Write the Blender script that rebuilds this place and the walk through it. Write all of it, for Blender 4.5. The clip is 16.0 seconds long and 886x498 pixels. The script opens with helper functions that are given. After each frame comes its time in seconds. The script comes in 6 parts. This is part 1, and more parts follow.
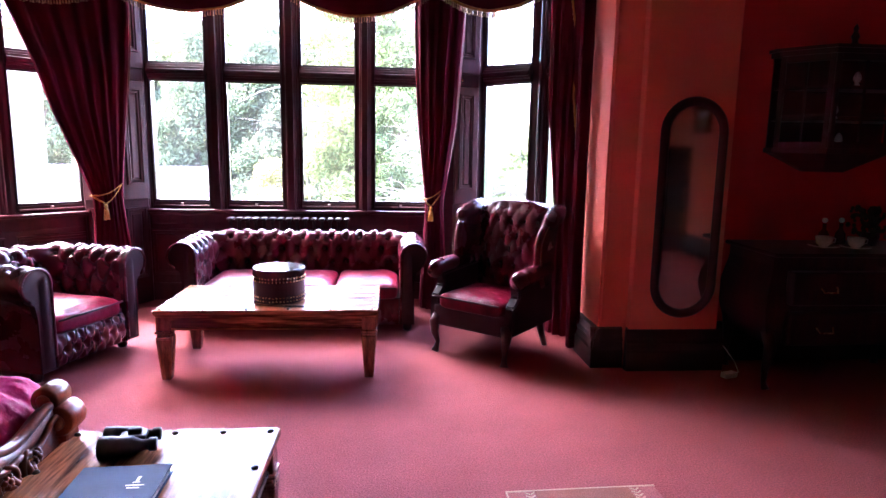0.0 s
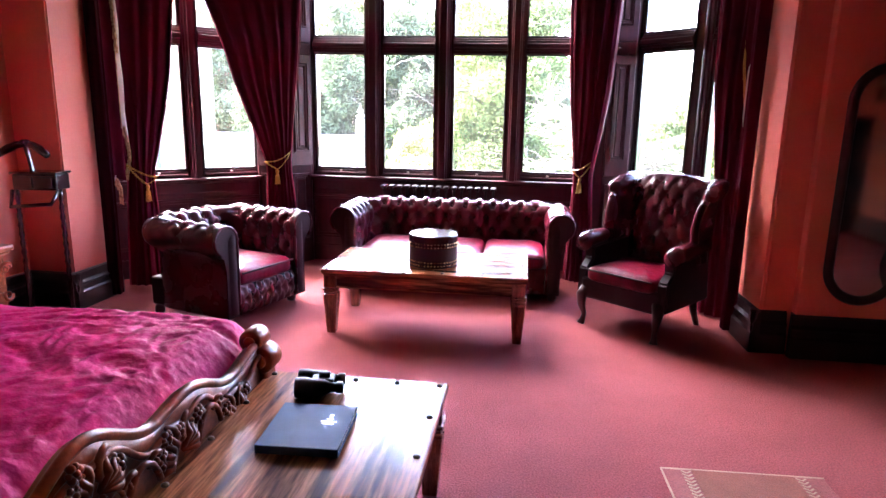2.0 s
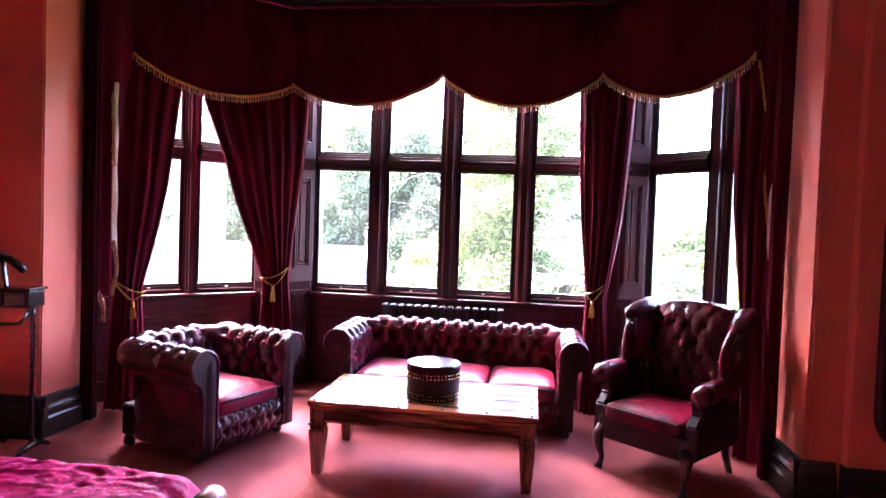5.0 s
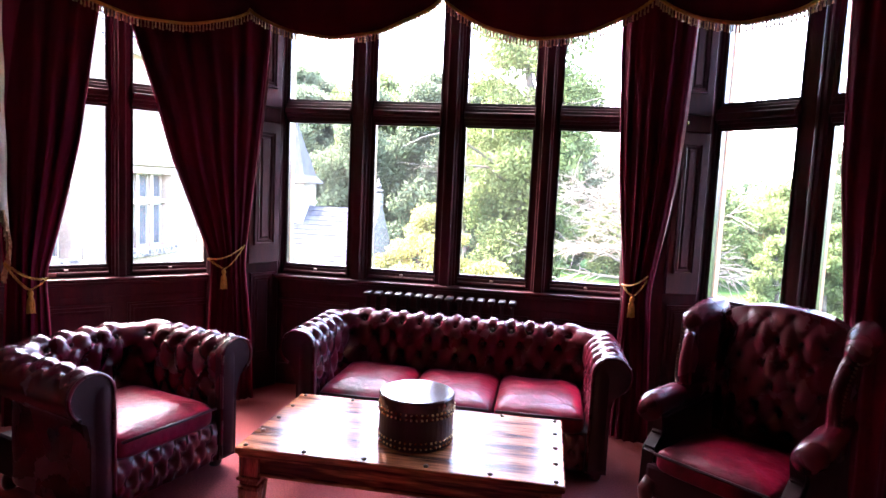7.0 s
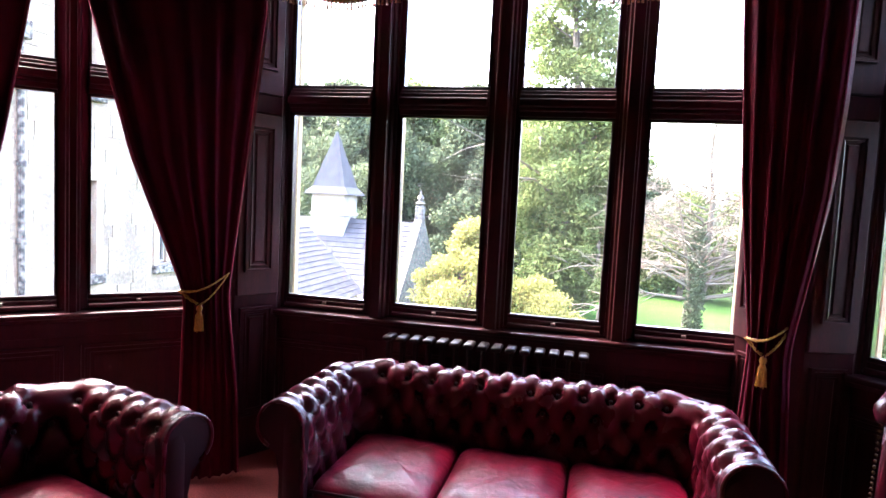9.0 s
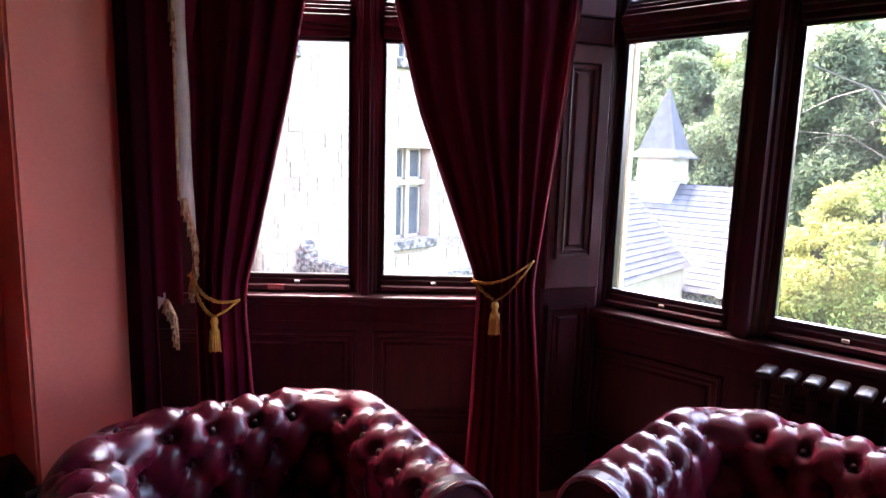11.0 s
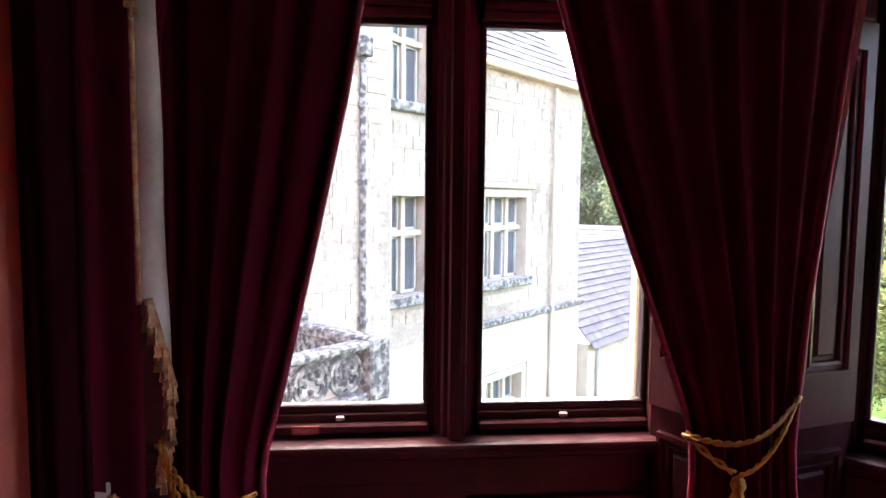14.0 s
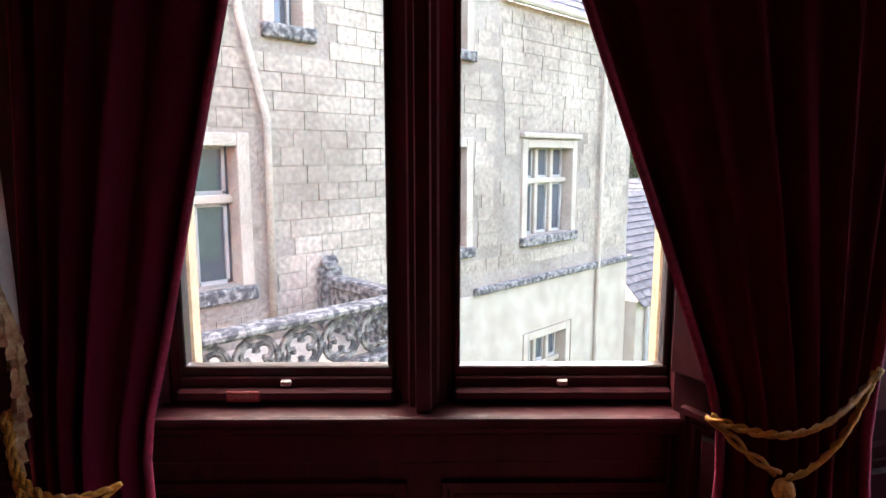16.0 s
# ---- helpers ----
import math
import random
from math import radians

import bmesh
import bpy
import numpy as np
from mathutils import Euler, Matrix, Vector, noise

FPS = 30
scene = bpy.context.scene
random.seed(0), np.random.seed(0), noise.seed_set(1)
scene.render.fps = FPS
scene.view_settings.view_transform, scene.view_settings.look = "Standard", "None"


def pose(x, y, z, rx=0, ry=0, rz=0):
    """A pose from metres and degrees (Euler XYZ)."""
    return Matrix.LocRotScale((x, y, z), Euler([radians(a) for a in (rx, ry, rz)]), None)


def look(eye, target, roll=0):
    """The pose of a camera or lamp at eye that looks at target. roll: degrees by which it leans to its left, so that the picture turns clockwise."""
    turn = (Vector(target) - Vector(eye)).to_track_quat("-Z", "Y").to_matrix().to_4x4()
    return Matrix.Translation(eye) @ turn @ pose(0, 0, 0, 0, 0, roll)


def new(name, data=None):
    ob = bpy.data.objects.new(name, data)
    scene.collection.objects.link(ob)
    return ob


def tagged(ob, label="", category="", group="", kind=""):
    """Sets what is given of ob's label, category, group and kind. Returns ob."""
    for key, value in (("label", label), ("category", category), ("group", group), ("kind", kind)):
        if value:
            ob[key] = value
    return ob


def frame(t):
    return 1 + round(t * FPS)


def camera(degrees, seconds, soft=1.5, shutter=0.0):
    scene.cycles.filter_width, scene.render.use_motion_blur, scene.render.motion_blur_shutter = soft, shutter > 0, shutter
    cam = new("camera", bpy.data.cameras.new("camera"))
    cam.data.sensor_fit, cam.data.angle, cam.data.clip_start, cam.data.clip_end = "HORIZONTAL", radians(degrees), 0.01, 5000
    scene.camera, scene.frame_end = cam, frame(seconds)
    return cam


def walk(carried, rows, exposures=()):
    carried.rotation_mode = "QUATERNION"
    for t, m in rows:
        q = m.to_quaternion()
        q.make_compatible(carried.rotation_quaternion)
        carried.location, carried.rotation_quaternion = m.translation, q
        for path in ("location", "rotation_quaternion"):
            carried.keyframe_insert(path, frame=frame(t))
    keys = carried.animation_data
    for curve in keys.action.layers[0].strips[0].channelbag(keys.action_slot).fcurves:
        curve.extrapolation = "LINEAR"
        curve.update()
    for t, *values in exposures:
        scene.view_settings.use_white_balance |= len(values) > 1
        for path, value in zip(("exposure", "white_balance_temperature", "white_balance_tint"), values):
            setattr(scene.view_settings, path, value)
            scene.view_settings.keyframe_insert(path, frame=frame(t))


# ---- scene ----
cam = camera(70.7, 16.0)
PATH = [
    (0, (-0.041, 0.57, 1.406), (0.119, 2.538, 1.09), 1.0),
    (0.5, (-0.091, 0.485, 1.398), (-0.079, 2.438, 0.969), 0.3),
    (1, (-0.134, 0.438, 1.381), (-0.219, 2.367, 0.859), 0.1),
    (1.5, (-0.172, 0.446, 1.382), (-0.329, 2.355, 0.806), 0.7),
    (2, (-0.184, 0.498, 1.413), (-0.431, 2.438, 0.996), 1.1),
    (2.5, (-0.175, 0.48, 1.443), (-0.427, 2.452, 1.224), 1.6),
    (3, (-0.154, 0.392, 1.465), (-0.426, 2.374, 1.468), 1.1),
    (3.5, (-0.155, 0.307, 1.467), (-0.439, 2.283, 1.586), 0.5),
    (4, (-0.163, 0.344, 1.461), (-0.441, 2.324, 1.522), 1.0),
    (4.5, (-0.177, 0.551, 1.456), (-0.451, 2.532, 1.439), 1.7),
    (6.8, (-0.249, 1.877, 1.519), (-0.576, 3.842, 1.343), 3.0),
    (7, (-0.26, 1.979, 1.518), (-0.583, 3.944, 1.327), 2.7),
    (7.5, (-0.328, 2.279, 1.512), (-0.604, 4.25, 1.316), 1.9),
    (8, (-0.36, 2.522, 1.513), (-0.656, 4.488, 1.299), 1.1),
    (8.5, (-0.387, 2.812, 1.51), (-0.782, 4.768, 1.38), 3.1),
    (9, (-0.453, 3.04, 1.511), (-0.915, 4.98, 1.354), 2.9),
    (9.5, (-0.582, 3.273, 1.515), (-1.212, 5.167, 1.383), -1.0),
    (10, (-0.711, 3.448, 1.512), (-1.634, 5.21, 1.31), 0.2),
    (12.5, (-1.433, 4.323, 1.456), (-2.932, 5.617, 1.18), 0.0),
    (13, (-1.726, 4.314, 1.469), (-3.104, 5.741, 1.212), 1.1),
    (13.5, (-1.915, 4.315, 1.504), (-3.217, 5.823, 1.332), -0.1),
    (14, (-1.996, 4.405, 1.488), (-3.278, 5.932, 1.33), 0.6),
    (14.5, (-2.042, 4.572, 1.46), (-3.374, 6.058, 1.333), 0.9),
    (15, (-2.08, 4.709, 1.432), (-3.394, 6.215, 1.351), 1.8),
    (15.5, (-2.092, 4.78, 1.391), (-3.444, 6.225, 1.099), 1.3),
    (16, (-2.084, 4.797, 1.392), (-3.474, 6.206, 1.097), 0.0),
]
walk(cam, [(t, look(eye, target, roll)) for t, eye, target, roll in PATH],
     exposures=[(0.0, 7.15, 5750, 33), (0.5, 7.05, 6100, 27), (1.0, 6.95, 6200, 26), (3.0, 7.35, 6000, 30), (4.5, 7.35, 5900, 33), (7.0, 6.12, 6200, 27), (9.0, 5.55, 6300, 22), (10.0, 5.7, 6300, 23), (12.5, 5.65, 6400, 22), (14.5, 5.18, 6800, 20), (16.0, 4.82, 6800, 19)])

# ---- world, sun and exposure ----
world = bpy.data.worlds.new("sky")
scene.world = world
world.use_nodes = True
wn = world.node_tree
sky = wn.nodes.new("ShaderNodeTexSky")
sky.sky_type = "NISHITA"
sky.sun_disc = False
sky.sun_elevation = radians(52)
sky.sun_rotation = radians(297)
sky.air_density, sky.dust_density, sky.ozone_density = 1.0, 4.0, 1.0
wn.nodes["Background"].inputs[1].default_value = 0.15
wn.links.new(sky.outputs[0], wn.nodes["Background"].inputs[0])
sun = new("sun", bpy.data.lights.new("sun", "SUN"))
sun.data.energy, sun.data.angle, sun.data.color = 0.5, radians(70), (1.0, 0.95, 0.88)
sun.matrix_world = look((-12, 6, 17), (0, 0, 0))


# ---- materials ----
def material(name, colour, rough=0.5, metal=0.0, second=None, scale=8.0, amount=0.5, bump=0.1, fine=120.0,
             coat=0.0, stretch=(1, 1, 1), sheen=0.0, spread=0.0, ramp=(0.35, 0.65), spec=None, kind="noise"):
    """A surface with broad stains, fine grain and relief."""
    m = bpy.data.materials.new(name)
    m.use_nodes = True
    nt = m.node_tree
    n, link = nt.nodes, nt.links.new
    b = n["Principled BSDF"]
    b.inputs["Roughness"].default_value, b.inputs["Metallic"].default_value = rough, metal
    b.inputs["Coat Weight"].default_value = coat
    b.inputs["Coat Roughness"].default_value = 0.12
    if sheen:
        b.inputs["Sheen Weight"].default_value = sheen
        b.inputs["Sheen Roughness"].default_value = 0.4
    if spec is not None:
        b.inputs["Specular IOR Level"].default_value = spec
    tc, mp = n.new("ShaderNodeTexCoord"), n.new("ShaderNodeMapping")
    if kind == "place":
        gp = n.new("ShaderNodeNewGeometry")
        link(gp.outputs["Position"], mp.inputs["Vector"])
    else:
        link(tc.outputs["Object"], mp.inputs["Vector"])
    mp.inputs["Scale"].default_value = stretch
    broad, grain = n.new("ShaderNodeTexNoise"), n.new("ShaderNodeTexNoise")
    broad.inputs["Scale"].default_value, broad.inputs["Detail"].default_value = scale, 6.0
    grain.inputs["Scale"].default_value, grain.inputs["Detail"].default_value = fine, 3.0
    link(mp.outputs[0], broad.inputs["Vector"]), link(mp.outputs[0], grain.inputs["Vector"])
    r = n.new("ShaderNodeValToRGB")
    r.color_ramp.elements[0].position, r.color_ramp.elements[1].position = ramp
    second = second or tuple(c * 0.7 for c in colour)
    r.color_ramp.elements[0].color, r.color_ramp.elements[1].color = (*second, 1), (*colour, 1)
    link(broad.outputs["Fac"], r.inputs["Fac"])
    mix = n.new("ShaderNodeMixRGB")
    mix.blend_type, mix.inputs["Fac"].default_value = "OVERLAY", amount
    link(r.outputs["Color"], mix.inputs["Color1"])
    grey = n.new("ShaderNodeValToRGB")
    grey.color_ramp.elements[0].color, grey.color_ramp.elements[1].color = (0.25, 0.25, 0.25, 1), (0.75, 0.75, 0.75, 1)
    grey.color_ramp.elements[0].position, grey.color_ramp.elements[1].position = 0.3, 0.7
    link(grain.outputs["Fac"], grey.inputs["Fac"]), link(grey.outputs["Color"], mix.inputs["Color2"])
    last = mix.outputs["Color"]
    if spread:
        oi, hs, mr = n.new("ShaderNodeObjectInfo"), n.new("ShaderNodeHueSaturation"), n.new("ShaderNodeMapRange")
        mr.inputs["To Min"].default_value, mr.inputs["To Max"].default_value = 1 - spread, 1 + spread
        link(oi.outputs["Random"], mr.inputs["Value"]), link(mr.outputs[0], hs.inputs["Value"]), link(last, hs.inputs["Color"])
        last = hs.outputs["Color"]
    link(last, b.inputs["Base Color"])
    rr = n.new("ShaderNodeMapRange")
    rr.inputs["To Min"].default_value, rr.inputs["To Max"].default_value = max(0.02, rough - 0.08), min(1.0, rough + 0.08)
    link(broad.outputs["Fac"], rr.inputs["Value"]), link(rr.outputs[0], b.inputs["Roughness"])
    if bump:
        bp = n.new("ShaderNodeBump")
        bp.inputs["Strength"].default_value, bp.inputs["Distance"].default_value = bump, 0.01
        link(grain.outputs["Fac"], bp.inputs["Height"]), link(bp.outputs[0], b.inputs["Normal"])
    return m


def foliage_material(name, colour, second):
    m = material(name, colour, 0.7, second=second, scale=0.9, amount=0.3, bump=0.0, fine=4.0, spec=0.08)
    nt = m.node_tree
    geo, hs, mr = nt.nodes.new("ShaderNodeNewGeometry"), nt.nodes.new("ShaderNodeHueSaturation"), nt.nodes.new("ShaderNodeMapRange")
    mr.inputs["To Min"].default_value, mr.inputs["To Max"].default_value = 0.7, 1.3
    b = nt.nodes["Principled BSDF"]
    src = b.inputs["Base Color"].links[0].from_socket
    nt.links.new(geo.outputs["Random Per Island"], mr.inputs["Value"])
    nt.links.new(mr.outputs[0], hs.inputs["Value"]), nt.links.new(src, hs.inputs["Color"])
    nt.links.new(hs.outputs["Color"], b.inputs["Base Color"])
    tl, mx = nt.nodes.new("ShaderNodeBsdfTranslucent"), nt.nodes.new("ShaderNodeMixShader")
    nt.links.new(hs.outputs["Color"], tl.inputs["Color"])
    mx.inputs[0].default_value = 0.42
    nt.links.new(b.outputs[0], mx.inputs[1]), nt.links.new(tl.outputs[0], mx.inputs[2])
    nt.links.new(mx.outputs[0], nt.nodes["Material Output"].inputs["Surface"])
    return m


def glass_material():
    m = bpy.data.materials.new("window_glass")
    m.use_nodes = True
    n, link = m.node_tree.nodes, m.node_tree.links.new
    out = n["Material Output"]
    tr, gl, mx, fr = n.new("ShaderNodeBsdfTransparent"), n.new("ShaderNodeBsdfGlossy"), n.new("ShaderNodeMixShader"), n.new("ShaderNodeFresnel")
    tr.inputs[0].default_value = (0.96, 0.97, 0.97, 1)
    gl.inputs["Roughness"].default_value = 0.02
    fr.inputs["IOR"].default_value = 1.3
    link(fr.outputs[0], mx.inputs[0]), link(tr.outputs[0], mx.inputs[1]), link(gl.outputs[0], mx.inputs[2])
    # a thin uneven translucent veil, added to haze the view outside
    tl, du, ns, mr, tc = n.new("ShaderNodeBsdfTranslucent"), n.new("ShaderNodeMixShader"), n.new("ShaderNodeTexNoise"), n.new("ShaderNodeMapRange"), n.new("ShaderNodeTexCoord")
    tl.inputs[0].default_value = (0.8, 0.8, 0.78, 1)
    ns.inputs["Scale"].default_value, ns.inputs["Detail"].default_value = 3.5, 5.0
    mr.inputs["To Min"].default_value, mr.inputs["To Max"].default_value = 0.0, 0.005
    link(tc.outputs["Object"], ns.inputs["Vector"]), link(ns.outputs["Fac"], mr.inputs["Value"]), link(mr.outputs[0], du.inputs[0])
    link(mx.outputs[0], du.inputs[1]), link(tl.outputs[0], du.inputs[2]), link(du.outputs[0], out.inputs["Surface"])
    return m


CARPET = material("carpet", (0.305, 0.077, 0.077), 0.95, second=(0.25, 0.062, 0.062), scale=3.0, amount=0.65, bump=0.5, fine=130, spec=0.1, ramp=(0.3, 0.7))
WALL = material("salmon_paint", (0.75, 0.200, 0.142), 0.5, second=(0.70, 0.180, 0.125), scale=1.5, amount=0.08, bump=0.08, fine=60, spec=0.35)
REDWALL = material("deep_red_paint", (0.62, 0.046, 0.036), 0.55, second=(0.56, 0.040, 0.030), scale=1.5, amount=0.08, bump=0.08, fine=60)
CREAM = material("cream_plaster", (0.78, 0.66, 0.5), 0.6, scale=2, amount=0.1, bump=0.05)
DARKWOOD = material("dark_mahogany", (0.046, 0.008, 0.010), 0.32, second=(0.022, 0.004, 0.006), scale=5, amount=0.6, bump=0.08, fine=70, stretch=(5, 5, 0.6), coat=0.04, spec=0.4)
SHUTTERWOOD = material("polished_shutter", (0.066, 0.014, 0.016), 0.38, second=(0.036, 0.008, 0.010), scale=5, amount=0.5, bump=0.05, fine=70, stretch=(5, 5, 0.6), coat=0.6, spec=0.6)
BLACKWOOD = material("black_skirting", (0.022, 0.012, 0.010), 0.35, scale=6, bump=0.05, fine=60, coat=0.15)
TABLEWOOD = material("sheesham", (0.42, 0.145, 0.056), 0.23, second=(0.070, 0.021, 0.009), scale=3.0, amount=0.95, bump=0.06, fine=14, stretch=(0.7, 8, 8), spec=0.18, ramp=(0.38, 0.56))
TABLEWOOD_V = material("sheesham_upright", (0.30, 0.095, 0.045), 0.2, second=(0.10, 0.030, 0.015), scale=4.0, amount=0.7, bump=0.03, fine=26, stretch=(9, 9, 1.2), coat=0.1)
TABLEWOOD_B = material("sheesham_along", (0.36, 0.125, 0.058), 0.19, second=(0.10, 0.030, 0.015), scale=4.0, amount=0.7, bump=0.03, fine=26, stretch=(9, 1.2, 9), coat=0.1)
CARVED = material("carved_walnut", (0.42, 0.088, 0.028), 0.32, second=(0.17, 0.032, 0.011), scale=7, amount=0.5, bump=0.08, fine=60, coat=0.05, spec=0.34)
LEATHER = material("oxblood_leather", (0.088, 0.0022, 0.0115), 0.27, second=(0.030, 0.0018, 0.006), scale=5, amount=0.4, bump=0.16, fine=240, coat=0.08, spec=0.45, ramp=(0.2, 0.8))
# darker tone of the oxblood leather for facings, frames and buttons
LEATHER_D = material("oxblood_leather_dark", (0.022, 0.0016, 0.005), 0.42, second=(0.012, 0.0014, 0.004), scale=5, amount=0.4, bump=0.15, fine=200, spec=0.25)
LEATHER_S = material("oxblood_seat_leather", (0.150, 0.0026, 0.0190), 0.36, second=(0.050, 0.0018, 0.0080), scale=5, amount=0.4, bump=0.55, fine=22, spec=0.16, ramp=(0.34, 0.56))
# burgundy velvet with the shade beside the jamb put into its colour
VELVET_SHADE = material("shade_painted_velvet", (0.030, 0.003, 0.007), 0.95, second=(0.022, 0.002, 0.005), scale=3, amount=0.35, bump=0.2, fine=220, stretch=(3, 3, 0.8), spec=0.03)
VELVET = material("burgundy_velvet", (0.088, 0.0045, 0.0165), 0.95, second=(0.066, 0.0034, 0.012), scale=3, amount=0.35, bump=0.2, fine=220, stretch=(3, 3, 0.8), spec=0.05)
PIPING = material("burgundy_piping", (0.30, 0.030, 0.07), 0.7, bump=0.05, spec=0.2)
LINING_PINK = material("pink_lining", (0.55, 0.33, 0.34), 0.4, scale=14, amount=0.3, bump=0.1)
LINING = material("cream_lining", (0.72, 0.66, 0.62), 0.6, scale=5, amount=0.15, bump=0.05)
GOLD = material("gold_braid", (0.62, 0.31, 0.04), 0.55, second=(0.42, 0.19, 0.02), scale=40, amount=0.5, bump=0.4, fine=300)
FRINGE = material("cream_gold_fringe", (0.60, 0.42, 0.22), 0.7, second=(0.36, 0.16, 0.08), scale=60, amount=0.5, bump=0.2, fine=300)
SATIN = material("magenta_satin", (0.60, 0.012, 0.120), 0.55, second=(0.50, 0.009, 0.092), scale=9, amount=0.25, bump=0.55, fine=30, spec=0.07)
BRASS = material("brass", (0.75, 0.52, 0.25), 0.28, 1.0, scale=30, bump=0.02)
IRON = material("painted_iron", (0.010, 0.006, 0.006), 0.42, scale=12, bump=0.05, spec=0.35)
BLACKLACQ = material("black_lacquer", (0.012, 0.010, 0.010), 0.2, scale=10, bump=0.02, coat=0.4)
BOXTOP = material("polished_box_lid", (0.055, 0.015, 0.011), 0.2, second=(0.02, 0.006, 0.006), scale=8, amount=0.4, bump=0.06, fine=40, spec=0.3)
STUDIRON = material("dark_bronze_stud", (0.16, 0.10, 0.06), 0.38, 1.0, scale=30, bump=0.02)
BOOK = material("navy_bookcloth", (0.03, 0.06, 0.125), 0.6, scale=10, amount=0.2, bump=0.2, fine=400, spec=0.2)
PAPER = material("paper", (0.75, 0.72, 0.66), 0.8, stretch=(1, 1, 60), fine=60)
SILVER = material("silver_foil", (0.7, 0.7, 0.7), 0.3, 1.0, bump=0.0)
RUBBER = material("black_rubber", (0.012, 0.013, 0.013), 0.4, scale=40, bump=0.2, fine=300)
WHITE = material("white_china", (0.8, 0.78, 0.74), 0.2, bump=0.0, coat=0.5)
WHITEPLASTIC = material("white_plastic", (0.75, 0.7, 0.64), 0.4, bump=0.0)
MATBEIGE = material("beige_rug_field", (0.27, 0.088, 0.052), 0.95, second=(0.21, 0.066, 0.040), scale=6, amount=0.5, bump=0.5, fine=200)
MATRED = material("red_rug_border", (0.34, 0.10, 0.085), 0.95, scale=6, amount=0.5, bump=0.5, fine=200)
MATPALE = material("pale_rug_line", (0.55, 0.36, 0.24), 0.95, scale=6, amount=0.4, bump=0.4, fine=200)
STONE = material("limestone", (0.29, 0.225, 0.160), 0.9, second=(0.18, 0.135, 0.092), scale=0.7, amount=0.6, bump=0.5, fine=14, spread=0.07, kind="place")
STONEBACK = material("lime_mortar", (0.25, 0.195, 0.145), 0.95, second=(0.16, 0.122, 0.086), scale=0.9, amount=0.5, bump=0.4, fine=20, kind="place")
STONEPALE = material("dressed_stone", (0.345, 0.275, 0.195), 0.85, second=(0.26, 0.20, 0.14), scale=2.5, amount=0.5, bump=0.3, fine=40)
STONEDARK = material("weathered_stone", (0.19, 0.165, 0.135), 0.9, second=(0.030, 0.027, 0.024), scale=11, amount=0.8, bump=0.6, fine=40, ramp=(0.42, 0.62))
YELLOWSTONE = material("yellow_reveal_stone", (0.36, 0.265, 0.15), 0.85, second=(0.29, 0.21, 0.12), scale=4, amount=0.4, bump=0.3, fine=50)
SLATE = material("blue_slate", (0.060, 0.060, 0.062), 0.75, second=(0.038, 0.038, 0.041), scale=3, amount=0.5, bump=0.2, fine=30, spread=0.2, spec=0.15)
RENDERWHITE = material("lime_render", (0.33, 0.30, 0.25), 0.9, scale=2, amount=0.2, bump=0.2, fine=30)
GRASS = material("lawn_grass", (0.046, 0.098, 0.020), 0.95, second=(0.034, 0.072, 0.017), scale=0.4, amount=0.6, bump=0.3, fine=9, spec=0.02)
BARK = material("bark", (0.11, 0.085, 0.06), 0.9, second=(0.05, 0.04, 0.03), scale=4, amount=0.5, bump=0.6, fine=14)
TWIG = material("pale_twigs", (0.17, 0.14, 0.105), 0.95, scale=3, bump=0.2, spec=0.1)
LEAF_DARK = foliage_material("dark_conifer_foliage", (0.092, 0.115, 0.058), (0.060, 0.078, 0.042))
LEAF_MID = foliage_material("ivy_foliage", (0.120, 0.150, 0.048), (0.085, 0.108, 0.036))
LEAF_LIME = foliage_material("spring_foliage", (0.120, 0.155, 0.058), (0.085, 0.115, 0.042))
LEAF_GOLD = foliage_material("golden_foliage", (0.225, 0.215, 0.062), (0.135, 0.140, 0.040))
GLASS = glass_material()
DARKGLASS = material("dark_window_pane", (0.06, 0.068, 0.075), 0.06, scale=2, bump=0.0)
MIRROR = material("mirror_glass", (0.82, 0.82, 0.82), 0.03, 1.0, second=(0.8, 0.8, 0.8), amount=0.0, bump=0.0)
PAINTSKY = material("landscape_paint", (0.35, 0.44, 0.56), 0.5, second=(0.6, 0.6, 0.58), scale=6, amount=0.3, bump=0.2)
PAINTLAND = material("landscape_paint_ground", (0.12, 0.12, 0.07), 0.5, second=(0.20, 0.16, 0.09), scale=14, amount=0.4, bump=0.2)
GILT = material("gilt_frame", (0.20, 0.10, 0.035), 0.45, 0.4, second=(0.07, 0.03, 0.014), scale=25, amount=0.5, bump=0.5, fine=80)
REDLABEL = material("red_label", (0.45, 0.10, 0.09), 0.5, bump=0.0)
BOTTLE = material("dark_red_glass", (0.10, 0.02, 0.02), 0.08, scale=10, bump=0.0, coat=0.5)
LETTER = material("pale_lettering", (0.7, 0.5, 0.45), 0.5, bump=0.0)


# ---- building helpers ----
def part(name, bm, mat, parent=None, label="", smooth=False, kind=""):
    me = bpy.data.meshes.new(name)
    bm.normal_update()
    bm.to_mesh(me)
    bm.free()
    me.materials.append(mat)
    if smooth:
        me.polygons.foreach_set("use_smooth", [True] * len(me.polygons))
    ob = new(name, me)
    if parent is not None:
        ob.parent = parent
    return tagged(ob, label=label, kind=kind)


def mesh_part(name, verts, faces, mat, parent=None, label="", smooth=False, kind=""):
    me = bpy.data.meshes.new(name)
    me.from_pydata(verts, [], faces)
    me.materials.append(mat)
    if smooth:
        me.polygons.foreach_set("use_smooth", [True] * len(me.polygons))
    ob = new(name, me)
    if parent is not None:
        ob.parent = parent
    return tagged(ob, label=label, kind=kind)


